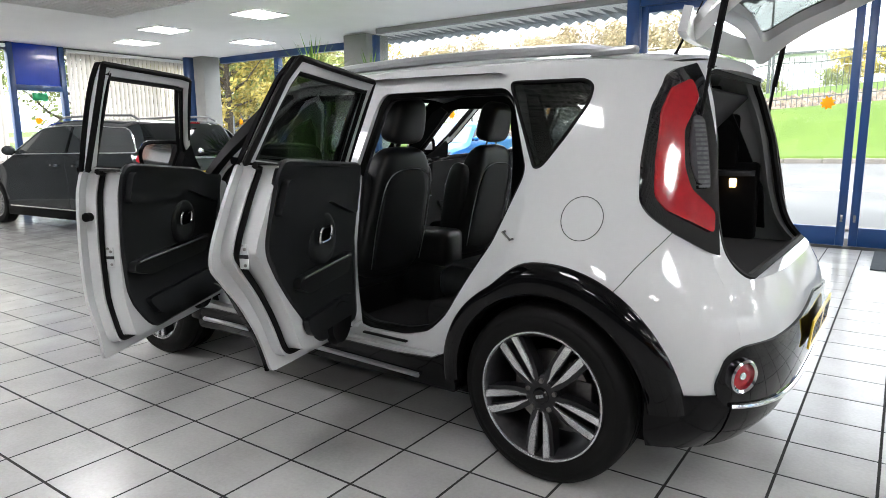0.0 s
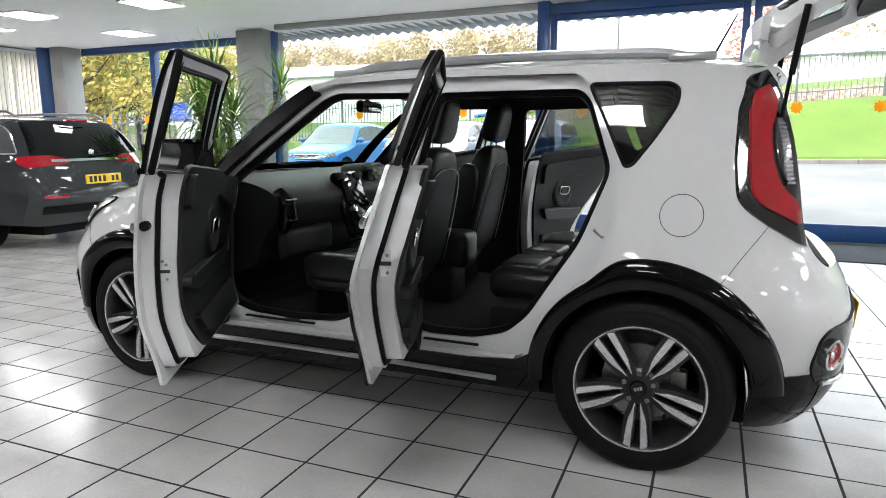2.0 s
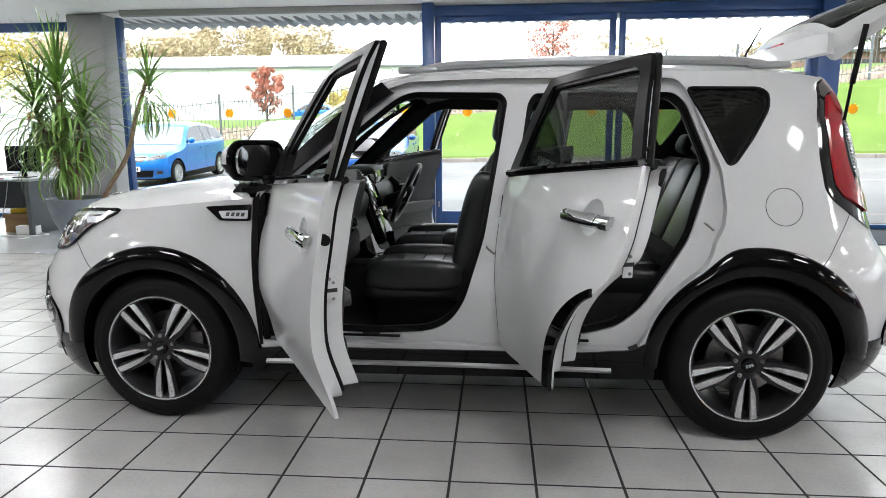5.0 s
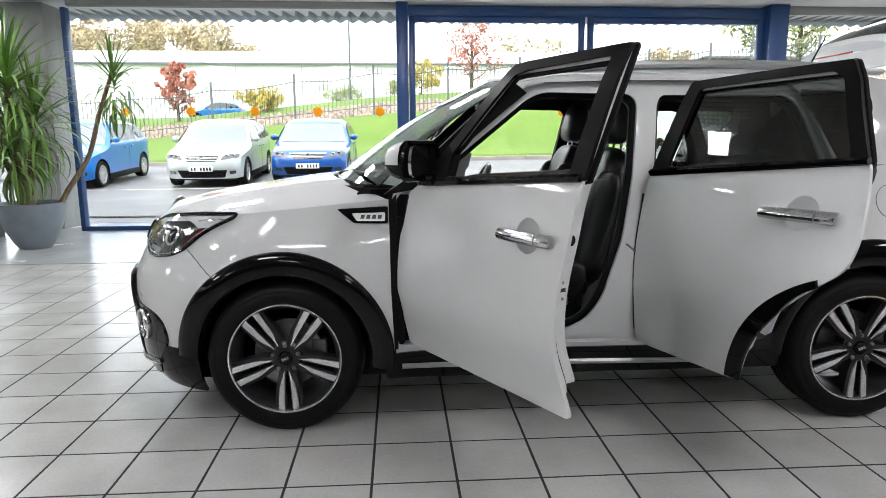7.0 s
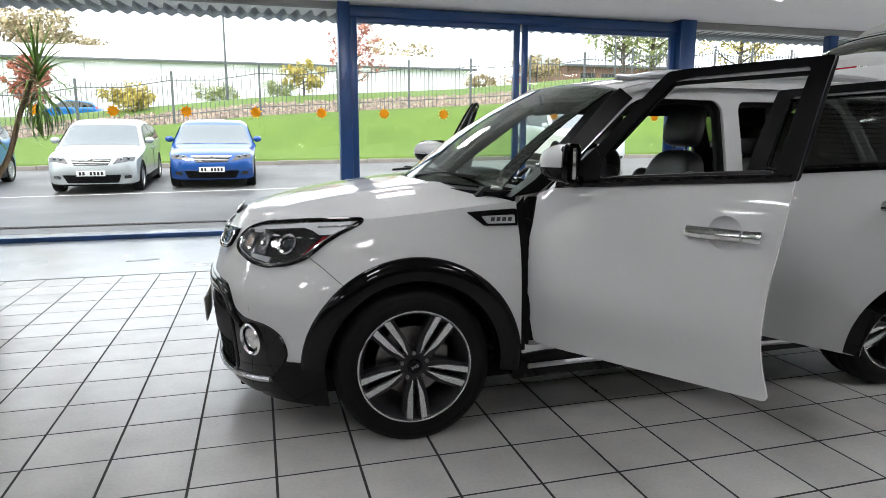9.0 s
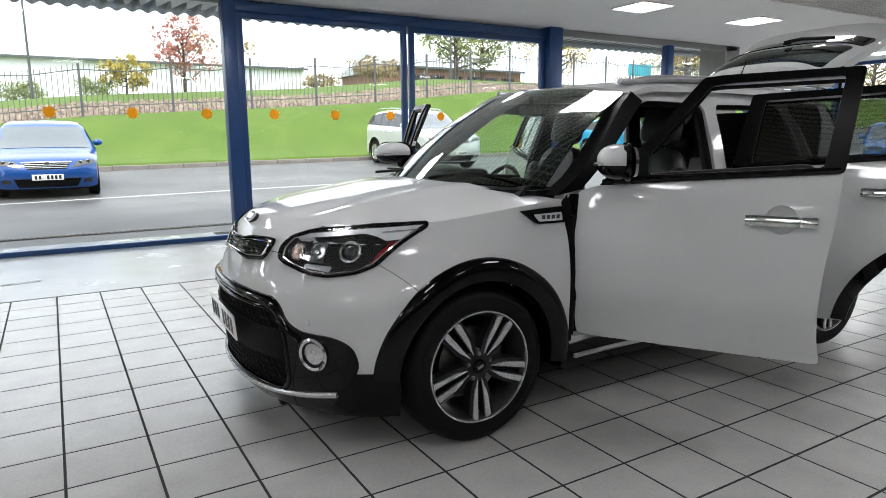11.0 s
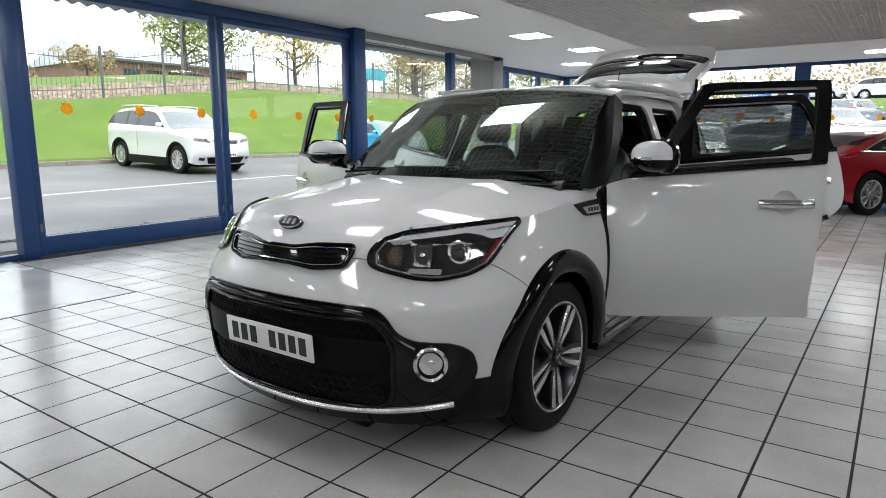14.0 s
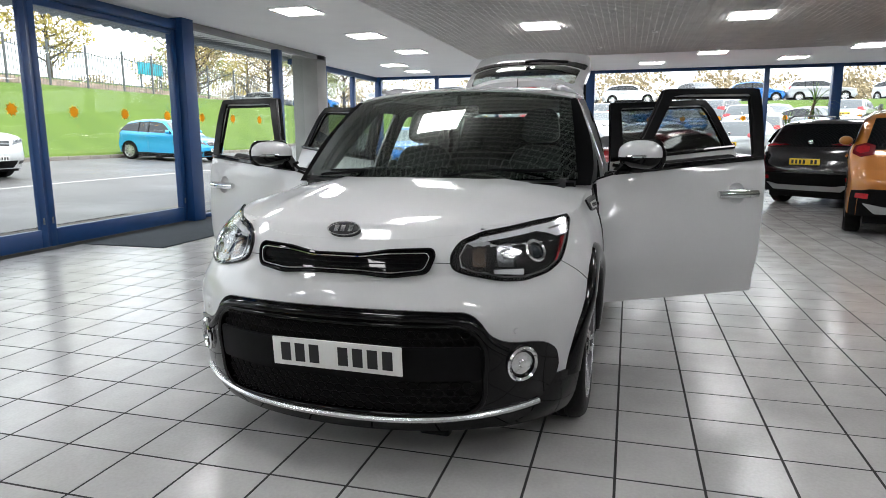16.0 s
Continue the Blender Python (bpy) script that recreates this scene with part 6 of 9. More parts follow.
            return on_side(s, off)(cx + r * math.cos(radians(a)), cz + r * math.sin(radians(a)))

        part("wheel_arch", sheet(bmesh.new(), arch_pt, 56, 8, 0.004), M_GLOSSBLACK, hero, "gloss black wheel arch cladding", 50)
        bm = bmesh.new()
        n = 26
        rows = []
        for k in range(n + 1):
            a = radians((2 if cx < 1 else -12) + 188 * k / n)
            rows.append([bm.verts.new((cx + 0.385 * math.cos(a), s * v, cz + 0.385 * math.sin(a))) for v in ((0.88 if cx < 1 else 0.87) - 0.09 * smoothstep(0.16, -0.06, math.sin(a)), 0.01)])
        for a, b in zip(rows, rows[1:]):
            bm.faces.new((a[0], b[0], b[1], a[1]))
        bmesh.ops.solidify(bm, geom=bm.faces[:], thickness=0.006)
        part("arch_liner", bm, M_BLACK, hero)
    # sill
    bm = panel(bmesh.new(), rounded([(0.46, 0.235), (0.46, 0.35), (0.60, 0.362), (1.9, 0.372), (2.10, 0.388), (2.195, 0.44), (2.20, 0.255)], 0.02), on_side(s, 0.012), step=0.08, thick=0.12, inward=toward_centre)
    part("sill_cladding", bm, M_GLOSSBLACK, hero, "gloss black sill cladding")
    bm = bmesh.new()
    tube(bm, [(u, s * (flank(u, 0.30) + 0.018), 0.296 + 0.006 * math.sin((u - 0.5) * 2)) for u in zrange(0.53, 2.02, 16)], 0.012, 6)
    part("sill_strip", bm, M_SILVERTRIM, hero, "satin silver sill strip")
    for u0, u1 in ((0.72, 1.12), (1.68, 1.93)):
        bm = boxm(u0, u1, -0.03, 0.03, 0.403, 0.412, 0.003)
        bmesh.ops.translate(bm, verts=bm.verts, vec=(0, s * (0.82), 0.005))
        part("scuff_plate", bm, M_BLACK, hero)
    # fuel flap and name badge
    if s < 0:
        pts = [on_side(s, 0.0012)(p.x, p.y) for p in arc(2.690, 0.983, 0.074, 0, 360, 40)]
        part("fuel_flap", tube(bmesh.new(), pts, 0.0014, 5, False), M_INK, hero, "round seam of the fuel flap")
    badge = part("badge_panel", panel(bmesh.new(), rounded([(0.262, 0.972), (0.478, 0.985), (0.478, 0.915), (0.335, 0.915)], 0.01), on_side(s, 0.012), step=0.06, thick=0.016, inward=toward_centre), M_GLOSSBLACK, hero, "black badge panel on the wing")
    part("badge_plate", panel(bmesh.new(), rounded([(0.325, 0.955), (0.466, 0.96), (0.466, 0.925), (0.348, 0.924)], 0.006), on_side(s, 0.015), step=0.06, thick=0.004, inward=toward_centre), M_SILVERTRIM, badge)
    for k in range(4):
        u = 0.362 + 0.024 * k
        part("badge_mark", panel(bmesh.new(), [(u, 0.934), (u + 0.016, 0.934), (u + 0.02, 0.95), (u + 0.004, 0.95)], on_side(s, 0.017), step=0.05, thick=0.003, inward=toward_centre), M_INK, badge)

    # bumper corner in black, below
    zz = zrange(0.17, 0.372, 6)
    poly = [(split_f(z), z) for z in zz] + [(-0.43, 0.375), (-0.345, 0.37), (-0.335, 0.25), (-0.325, 0.175)]
    part("bumper_corner", panel(bmesh.new(), poly, on_side(s, 0.010), step=0.05, thick=0.02, inward=toward_centre), M_SATIN, hero, "satin black bumper corner")
    zz = zrange(0.20, 0.43, 5)
    poly = [(split_r(z), z) for z in zz] + [(2.955, 0.43), (2.945, 0.30), (2.94, 0.215)]
    part("bumper_corner", panel(bmesh.new(), poly, on_side(s, 0.010), step=0.05, thick=0.02, inward=toward_centre), M_SATIN, hero, "satin black bumper corner")

    # headlight: dark housing, clear lens, projector, reflectors
    HL = [(0.498, 0.842), (0.505, 0.803), (0.56, 0.785), (0.72, 0.757), (0.84, 0.752), (0.985, 0.769), (1.08, 0.80), (1.16, 0.865), (1.25, 0.936), (1.225, 0.953), (0.956, 0.944), (0.75, 0.927), (0.645, 0.919), (0.535, 0.889)]
    hl = rounded(HL, [0.02, 0.02, 0.02, 0.03, 0.03, 0.03, 0.03, 0.02, 0.012, 0.012, 0.03, 0.03, 0.03, 0.03], 3)
    lightb = part("headlight", panel(bmesh.new(), hl, round_front(s, 0.003), step=0.05, thick=0.006, inward=to_core), M_LENSDARK, hero, "clear headlight with black housing and projector")
    loop = [round_front(s, 0.008)(*q) for q in densify(hl, 0.03)]
    part("border", tube(bmesh.new(), loop + loop[:2], 0.0065, 6, False), M_GLOSSBLACK, lightb)
    hc = Vector((0.88, 0.85))
    low_edge = [round_front(s, 0.011)(*(hc + (Vector(q) - hc) * 0.90)) for q in densify([Vector(q) for q in HL[13:] + HL[:9]], 0.04)[:-12]]
    part("bezel", tube(bmesh.new(), low_edge, 0.0045, 6), M_CHROME, lightb, "chrome lower bezel of the headlight")
    up = [(0.56, 0.884), (0.65, 0.905), (0.75, 0.914), (0.956, 0.931), (1.215, 0.944), (1.160, 0.893), (1.09, 0.888), (1.03, 0.902), (0.95, 0.912), (0.75, 0.897), (0.65, 0.889)]
    part("lamp_strip", panel(bmesh.new(), up, round_front(s, 0.010), step=0.04, thick=0.003, inward=to_core), M_STRIP, lightb, "pale running-light strip")
    for k in range(9):
        aa = 0.63 + 0.036 * k
        part("strip_led", panel(bmesh.new(), [(aa, 0.897 + 0.004 * k), (aa + 0.012, 0.898 + 0.004 * k), (aa + 0.012, 0.906 + 0.0035 * k), (aa, 0.905 + 0.0035 * k)], round_front(s, 0.0125), step=0.05, thick=0.002, inward=to_core), M_SILVERTRIM, lightb)
    m = seat_on(round_front(s, 0.006), 0.925, 0.845)
    part("projector_ring", lathe(bmesh.new(), [(0.046, -0.01), (0.046, 0.006), (0.041, 0.011), (0.034, 0.006), (0.034, -0.01)], 26, "z", m, True), M_CHROME, lightb)
    part("projector_lens", lathe(bmesh.new(), [(0.0, 0.012), (0.018, 0.009), (0.030, 0.002), (0.034, -0.006), (0.0, -0.008)], 20, "z", m), M_BGGLASS, lightb)
    for aa, zz, rr, mt in ((0.752, 0.840, 0.036, M_DIMCHROME), (0.625, 0.836, 0.028, M_INDICATOR)):
        m = seat_on(round_front(s, 0.008), aa, zz)
        cell = rounded([(aa - rr * 1.15, zz - rr * 1.05), (aa + rr * 1.1, zz - rr * 1.2), (aa + rr * 1.1, zz + rr * 1.15), (aa - rr * 1.1, zz + rr)], 0.008, 3)
        part("reflector", panel(bmesh.new(), cell, lambda a, b: round_front(s, 0.009 - 0.10 * max(0.0, rr * 0.95 - math.hypot(a - aa, b - zz)))(a, b), step=0.010, thick=0.0), mt, lightb, sharp=70)
        part("reflector_ring", lathe(bmesh.new(), [(rr * 0.98, -0.004), (rr * 0.98, 0.003), (rr * 0.88, 0.003), (rr * 0.88, -0.004)], 24, "z", m, True), M_DIMCHROME, lightb)
    part("reflector", panel(bmesh.new(), rounded([(0.69, 0.778), (0.84, 0.768), (0.845, 0.788), (0.69, 0.792)], 0.006), round_front(s, 0.010), step=0.03, thick=0.004, inward=to_core), M_SILVERTRIM, lightb)
    m = seat_on(round_front(s, 0.008), 0.748, 0.838)
    part("bulb", lathe(bmesh.new(), [(0.0, 0.012), (0.009, 0.009), (0.012, 0.0), (0.0, -0.003)], 12, "z", m), M_REFLECTOR, lightb)
    part("side_marker", panel(bmesh.new(), [(1.04, 0.802), (1.075, 0.812), (1.155, 0.886), (1.12, 0.884)], round_front(s, 0.010), step=0.04, thick=0.003, inward=to_core), M_LENSRED, lightb, "small red side marker")
    part("lens", panel(bmesh.new(), hl, round_front(s, 0.016), step=0.05, thick=0.0), M_LENSCLEAR, lightb)
    # seams of the bumper
    part("seam", tube(bmesh.new(), [round_front(s, 0.0006)(0.40 + 0.11 * k, 0.823 - 0.004 * k) for k in zrange(0, 1, 5)], 0.0016, 4), M_INK, hero)
    part("seam", tube(bmesh.new(), [round_front(s, 0.0006)(1.09 + (SEAM_F - 1.09) * k, 0.80 - 0.108 * k) for k in zrange(0, 1, 8)], 0.0016, 4), M_INK, hero)
    part("seam", tube(bmesh.new(), [round_rear(s, 0.0006)(0.955 + (SEAM_R[0] - 0.955) * k, 0.95 + (SEAM_R[1] - 0.95) * k) for k in zrange(0, 1, 10)], 0.0016, 4), M_INK, hero)

    # tail lamp: black surround, red and clear parts
    TL = [(0.615, 1.512), (0.80, 1.49), (0.885, 1.468), (1.03, 1.36), (1.08, 1.27), (1.115, 1.18), (1.13, 1.046), (1.08, 1.0), (0.945, 0.943), (0.74, 0.882), (0.677, 0.872), (0.665, 0.95), (0.655, 1.05), (0.645, 1.2), (0.65, 1.37)]
    tl = part("tail_light", panel(bmesh.new(), rounded(TL, [0.01] + [0.03] * 9 + [0.005] * 5, 3), round_rear(s, 0.008), step=0.05, thick=0.014, inward=to_core), M_LENSDARK, hero, "tall red tail light in a black surround")
    red = [(0.738, 1.456), (0.89, 1.424), (0.985, 1.345), (1.04, 1.19), (1.053, 1.065), (0.99, 1.02), (0.71, 0.945), (0.695, 1.013), (0.85, 1.09), (0.885, 1.165), (0.872, 1.28), (0.73, 1.393)]
    part("red_lens", panel(bmesh.new(), rounded(red, 0.025, 3), round_rear(s, 0.018), step=0.04, thick=0.010, inward=to_core), M_LENSRED, tl)
    part("clear_lens", panel(bmesh.new(), rounded([(0.79, 1.332), (0.838, 1.243), (0.835, 1.165), (0.80, 1.105), (0.72, 1.088), (0.722, 1.322)], 0.025), round_rear(s, 0.016), step=0.03, thick=0.008, inward=to_core), M_SMOKE, tl, "ribbed clear reversing lamp")
    for k in range(15):
        z = 1.092 + 0.0152 * k
        part("lens_rib", panel(bmesh.new(), [(0.728, z), (0.80, z), (0.80, z + 0.009), (0.728, z + 0.009)], round_rear(s, 0.0185), step=0.06, thick=0.003, inward=to_core), M_LAMPRIB, tl)

    # front fog lamp and rear reflector
    for on, aa, zc, nm in ((round_front(s, 0.007), 0.833, 0.449, "fog_light"), (round_rear(s, 0.010), 0.715, 0.497, "rear_reflector")):
        m = seat_on(on, aa, zc) @ Matrix.Diagonal((1.1, 1, 1, 1) if nm == "fog_light" else (0.92, 0.80, 1, 1))
        fg = part(nm, lathe(bmesh.new(), [(0.064, -0.03), (0.064, 0.012), (0.058, 0.018), (0.05, 0.012), (0.05, -0.03)], 28, "z", m, True), M_CHROME, hero, "round chrome-ringed lamp")
        part("lens", lathe(bmesh.new(), [(0.0, 0.006), (0.03, 0.005), (0.05, 0.0), (0.05, -0.02), (0.0, -0.02)], 24, "z", m), M_REFLECTOR if nm == "fog_light" else M_LENSRED, fg)
        part("lens_bar", lathe(bmesh.new(), [(0.0, 0.011), (0.012, 0.009), (0.016, 0.004)], 14, "z", m), M_CHROME, fg)

# front: white fascia, black mask, grilles
poly = [(-vsplit_f(z), z) for z in zrange(0.36, 0.93, 12)] + [(-0.45, 0.915), (-0.25, 0.902), (0, 0.898), (0.25, 0.902), (0.45, 0.915)] + [(vsplit_f(z), z) for z in zrange(0.93, 0.36, 12)]
poly += [(0.585, 0.36), (0.578, 0.50), (0.555, 0.565), (0.50, 0.615), (-0.50, 0.615), (-0.555, 0.565), (-0.578, 0.50), (-0.585, 0.36)]
recess = rounded([(-0.485, 0.600), (0.485, 0.600), (0.535, 0.56), (0.555, 0.50), (0.545, 0.31), (0.50, 0.268), (-0.50, 0.268), (-0.545, 0.31), (-0.555, 0.50), (-0.535, 0.56)], 0.03, 3)
part("front_fascia", panel(bmesh.new(), poly, on_front(), (), 0.05, 0.01, to_core), M_WHITE, hero, sharp=30)
mask = [(-0.50, 0.655), (-0.30, 0.662), (0, 0.665), (0.30, 0.662), (0.50, 0.655), (0.545, 0.62), (0.575, 0.565), (0.63, 0.535), (0.745, 0.525), (0.79, 0.49), (0.80, 0.41), (0.78, 0.35), (0.74, 0.30), (0.70, 0.22), (0.60, 0.185), (0, 0.175),
        (-0.60, 0.185), (-0.70, 0.22), (-0.74, 0.30), (-0.78, 0.35), (-0.80, 0.41), (-0.79, 0.49), (-0.745, 0.525), (-0.63, 0.535), (-0.575, 0.565), (-0.545, 0.62)]
front_mask = part("lower_mask", panel(bmesh.new(), rounded(mask, 0.03, 3), on_front(0.010), [recess], 0.05, 0.030, to_core), M_GLOSSBLACK, hero, "gloss black lower front mask", 40)
edge_pts = [on_front(0.008)(q.x, q.y) for q in densify(inset(recess, -0.010), 0.03)]
part("mask_roll", tube(bmesh.new(), edge_pts + edge_pts[:2], 0.010, 8, False), M_GLOSSBLACK, front_mask, sharp=80)
for sg in (-1, 1):
    brow = [on_front(0.006)(sg * v, z) for v, z in ((0.0, 0.638), (0.25, 0.636), (0.44, 0.630), (0.525, 0.602), (0.575, 0.54), (0.63, 0.50))]
    part("brow", tube(bmesh.new(), [tuple(p) for p in spline(brow, 5)], 0.017, 10), M_GLOSSBLACK, front_mask, sharp=80)
part("grille_recess", panel(bmesh.new(), inset(recess, -0.015), on_front(-0.022), step=0.06, thick=0.004, inward=to_core), M_VOID, front_mask)
hexes = bmesh.new()
for zc0, n in ((0.60, 1), (0.57, 2), (0.54, 3), (0.375, 4), (0.345, 5), (0.315, 6), (0.285, 7)):
    for k in range(-14, 15):
        v = 0.038 * k + (0.019 if n % 2 else 0)
        if abs(v) > 0.53:
            continue
        ring = [on_front(-0.004)(v + 0.019 * math.cos(radians(60 * j)), zc0 + 0.0155 * math.sin(radians(60 * j))) for j in range(7)]
        tube(hexes, ring, 0.0034, 4, False)
honey = part("honeycomb", hexes, M_BLACK, front_mask)
tagged(honey, "black honeycomb grille", kind="stuff")
part("plate_bar_panel", panel(bmesh.new(), rounded([(-0.545, 0.528), (0.545, 0.528), (0.548, 0.395), (-0.548, 0.395)], 0.02), on_front(0.008), step=0.06, thick=0.012, inward=to_core), M_BLACK, front_mask)
lip = [on_front(0.014)(v, 0.236 + 0.045 * (abs(v) / 0.72) ** 3) for v in zrange(-0.73, 0.73, 30)]
part("front_lip", tube(bmesh.new(), lip, 0.0125, 8), M_ALLOY, hero, "satin silver front lip")
part("skid_pad", boxm(-0.70, -0.62, -0.42, -0.30, 0.150, 0.180, 0.010), M_SATIN, hero)
# upper grille
gr = [(-0.35, 0.872), (-0.20, 0.868), (-0.10, 0.852), (0.10, 0.852), (0.20, 0.868), (0.35, 0.872), (0.362, 0.85), (0.345, 0.79), (0.22, 0.775), (0.10, 0.786), (-0.10, 0.786), (-0.22, 0.775), (-0.345, 0.79), (-0.362, 0.85)]
grp = rounded(gr, 0.02, 3)
grille = part("upper_grille", panel(bmesh.new(), grp, on_front(0.006), step=0.04, thick=0.008, inward=to_core), M_GLOSSBLACK, hero, "slim gloss black upper grille with chrome edge")
lp_pts = [on_front(0.012)(p.x, p.y) for p in grp]
part("grille_surround", tube(bmesh.new(), lp_pts + lp_pts[:2], 0.0055, 6, False), M_GLOSSBLACK, grille)
inn_pts = [on_front(0.014)(p.x * 0.955, 0.824 + (p.y - 0.824) * 0.72) for p in grp]
part("chrome_edge", tube(bmesh.new(), inn_pts + inn_pts[:2], 0.003, 5, False), M_CHROME, grille)
for dz in (-0.016, 0.0, 0.016):
    part("grille_bar", tube(bmesh.new(), [on_front(0.009)(v, 0.822 + dz) for v in zrange(-0.31, 0.31, 16)], 0.0022, 5), M_BLACK, grille)
# oval emblem as plain shapes
em = on_front(0.0)(0, 0.905)
emb = lathe(bmesh.new(), [(0.0, 0.010), (0.043, 0.008), (0.052, 0.004), (0.052, -0.01), (0.0, -0.01)], 28, "z", Matrix.Translation((-0.679, 0, 0.930)) @ Matrix.Rotation(radians(-48), 4, "Y") @ Matrix.Diagonal((0.58, 1.25, 1, 1)))
emblem = part("emblem", emb, M_INK, hero, "oval chrome-edged emblem")
em_ring = [Vector((0.030 * math.sin(a), 0.065 * math.cos(a), 0.010)) for a in [2 * math.pi * k / 28 for k in range(30)]]
mm = Matrix.Translation((-0.679, 0, 0.930)) @ Matrix.Rotation(radians(-48), 4, "Y")
part("emblem_ring", tube(bmesh.new(), [mm @ p for p in em_ring], 0.003, 6, False), M_CHROME, emblem)
for yy in (-0.030, 0.002, 0.028):
    part("emblem_mark", boxm(-0.014, 0.014, yy - 0.009, yy + 0.009, 0.010, 0.0125, m=mm), M_CHROME, emblem, smooth=False)

# front and rear plates with plain bars
def plate_part(parent, m, face, material):
    pl = part("number_plate", boxm(-0.004, 0.004, -0.26, 0.26, -0.0555, 0.0555, 0.003, m=m), material, parent, "number plate with plain dark bars")
    for k in range(8):
        if k == 4:
            continue
        yy = -0.205 + 0.0585 * k
        part("plate_mark", boxm(face * 0.0045 - 0.0006, face * 0.0045 + 0.0006, yy - 0.02, yy + 0.02, -0.036, 0.036, m=m), M_INK, pl, smooth=False)
    return pl
plate_part(hero, Matrix.Translation((nose(0.49) - 0.026, -0.03, 0.487)) @ Matrix.Rotation(radians(-4), 4, "Y"), -1, M_PLATEW)
for s in (-1, 1):
    part("parking_sensor", lathe(bmesh.new(), [(0.0, 0.004), (0.011, 0.003), (0.012, -0.004)], 14, "z", seat_on(round_front(s, 0.001), 0.80, 0.575)), M_WHITE, hero)

# bonnet
HOOD_MID = [(-0.72, 0.895), (-0.69, 0.918), (-0.64, 0.948), (-0.43, 0.998), (-0.18, 1.036), (0.06, 1.068), (0.25, 1.083)]


def hood_z(u, v):
    ze = smooth_interp(HOOD_EDGE, u)
    zc = smooth_interp(HOOD_MID, u)
    ve = max(0.3, flank(u, ze))
    k = min(1.0, abs(v) / ve)
    crease = 0.008 * math.exp(-((abs(v) - 0.42) / 0.05) ** 2) * smoothstep(-0.7, -0.3, u)
    return ze + (zc - ze) * (1 - k ** 2.6) + crease


vsf = vsplit_f(0.93)
edge_r = [(u, flank(u, smooth_interp(HOOD_EDGE, u)) - 0.004) for u in zrange(-0.50, 0.47, 14)]
cowl = [(0.16 + 0.29 * (v / 0.78) ** 2, v) for v in zrange(0.76, -0.76, 16)]
lead = [(front_u(v, 0.905) + 0.060, v) for v in zrange(-vsf + 0.03, vsf - 0.03, 20)]
hood_poly = lead + edge_r + cowl + [(u, -v) for u, v in edge_r[::-1]]
part("bonnet", panel(bmesh.new(), hood_poly, lambda u, v: (u, v, hood_z(u, v)), step=0.05, thick=0.012, inward=lambda p: Vector((0, 0, -1))), M_WHITE, hero, sharp=30)
def lip_pt(a, b):
    v = (b - 0.5) * 2 * (vsf - 0.03)
    zt = interp([(0, 0.897), (0.25, 0.901), (0.45, 0.914), (1.0, 0.929)], abs(v))
    lo = Vector((front_u(v, zt) - 0.001, v, zt - 0.004))
    t0 = Vector((front_u(v, zt) - front_u(v, zt - 0.02), 0, 0.02)).normalized()
    u1 = front_u(v, 0.905) + 0.066
    hi = Vector((u1, v, hood_z(u1, v) + 0.0008))
    t1 = Vector((0.02, 0, hood_z(u1 + 0.02, v) - hood_z(u1, v))).normalized()
    ln = (hi - lo).length
    return (2 * a ** 3 - 3 * a * a + 1) * lo + (a ** 3 - 2 * a * a + a) * ln * t0 + (3 * a * a - 2 * a ** 3) * hi + (a ** 3 - a * a) * ln * t1


part("bonnet_lip", sheet(bmesh.new(), lip_pt, 12, 44, 0.006), M_WHITE, hero, sharp=50)
# cowl and wipers
bm = sheet(bmesh.new(), lambda a, b: (0.13 + 0.30 * ((b - 0.5) * 1.9) ** 2 + 0.13 * a, (b - 0.5) * 1.50, 1.058 + 0.004 * a - 0.02 * abs(b - 0.5)), 4, 20, 0.02)
part("cowl", bm, M_BLACK, hero, "black plastic scuttle panel")
for v0, v1 in ((0.55, -0.05), (-0.12, -0.62)):
    bm = bmesh.new()
    tube(bm, [(0.20, v0, 1.085), (0.30, (v0 + v1) / 2, 1.11), (0.36, v1, 1.105)], 0.008, 6)
    tube(bm, [(0.27, v0 - 0.02, 1.105), (0.30, (v0 + v1) / 2, 1.108), (0.37, v1 - 0.05, 1.112)], 0.006, 5)
    part("wiper", bm, M_BLACK, hero)


# windscreen
def screen(a, b):
    v = (b - 0.5) * 2
    lo = Vector((0.185 + 0.25 * v * v, v * 0.765, 1.075 - 0.012 * v * v))
    hi = Vector((0.955 + 0.06 * v * v, v * 0.652, 1.548 - 0.045 * v * v))
    p = lo.lerp(hi, a)
    p += Vector((-0.5, 0, 0.85)) * (0.035 * math.sin(a * math.pi))
    return p


part("windscreen", sheet(bmesh.new(), screen, 14, 24, 0.004), M_CARGLASS, hero, "clear windscreen with ceiling reflections")
band = bmesh.new()
for f in (lambda a, b: screen(0.0 + 0.07 * a, b) - Vector((0, 0, 0.006)), lambda a, b: screen(0.93 + 0.07 * a, b) - Vector((0, 0, 0.006)), lambda a, b: screen(a, 0.05 * b) - Vector((0, 0, 0.006)), lambda a, b: screen(a, 0.95 + 0.05 * b) - Vector((0, 0, 0.006))):
    sheet(band, f, 10, 20 if f(0.0, 1.0)[1] - f(0.0, 0.0)[1] > 0.5 else 4, 0.002)
part("screen_border", band, M_GLOSSBLACK, hero)

# roof
ROOF_MID = [(0.95, 1.549), (1.16, 1.577), (1.5, 1.600), (1.9, 1.607), (2.3, 1.602), (2.7, 1.584), (3.0, 1.553)]
ROOF_EDGE = [(0.95, 1.478), (1.06, 1.506), (1.2, 1.534), (1.6, 1.545), (2.1, 1.545), (2.6, 1.536), (2.95, 1.514)]


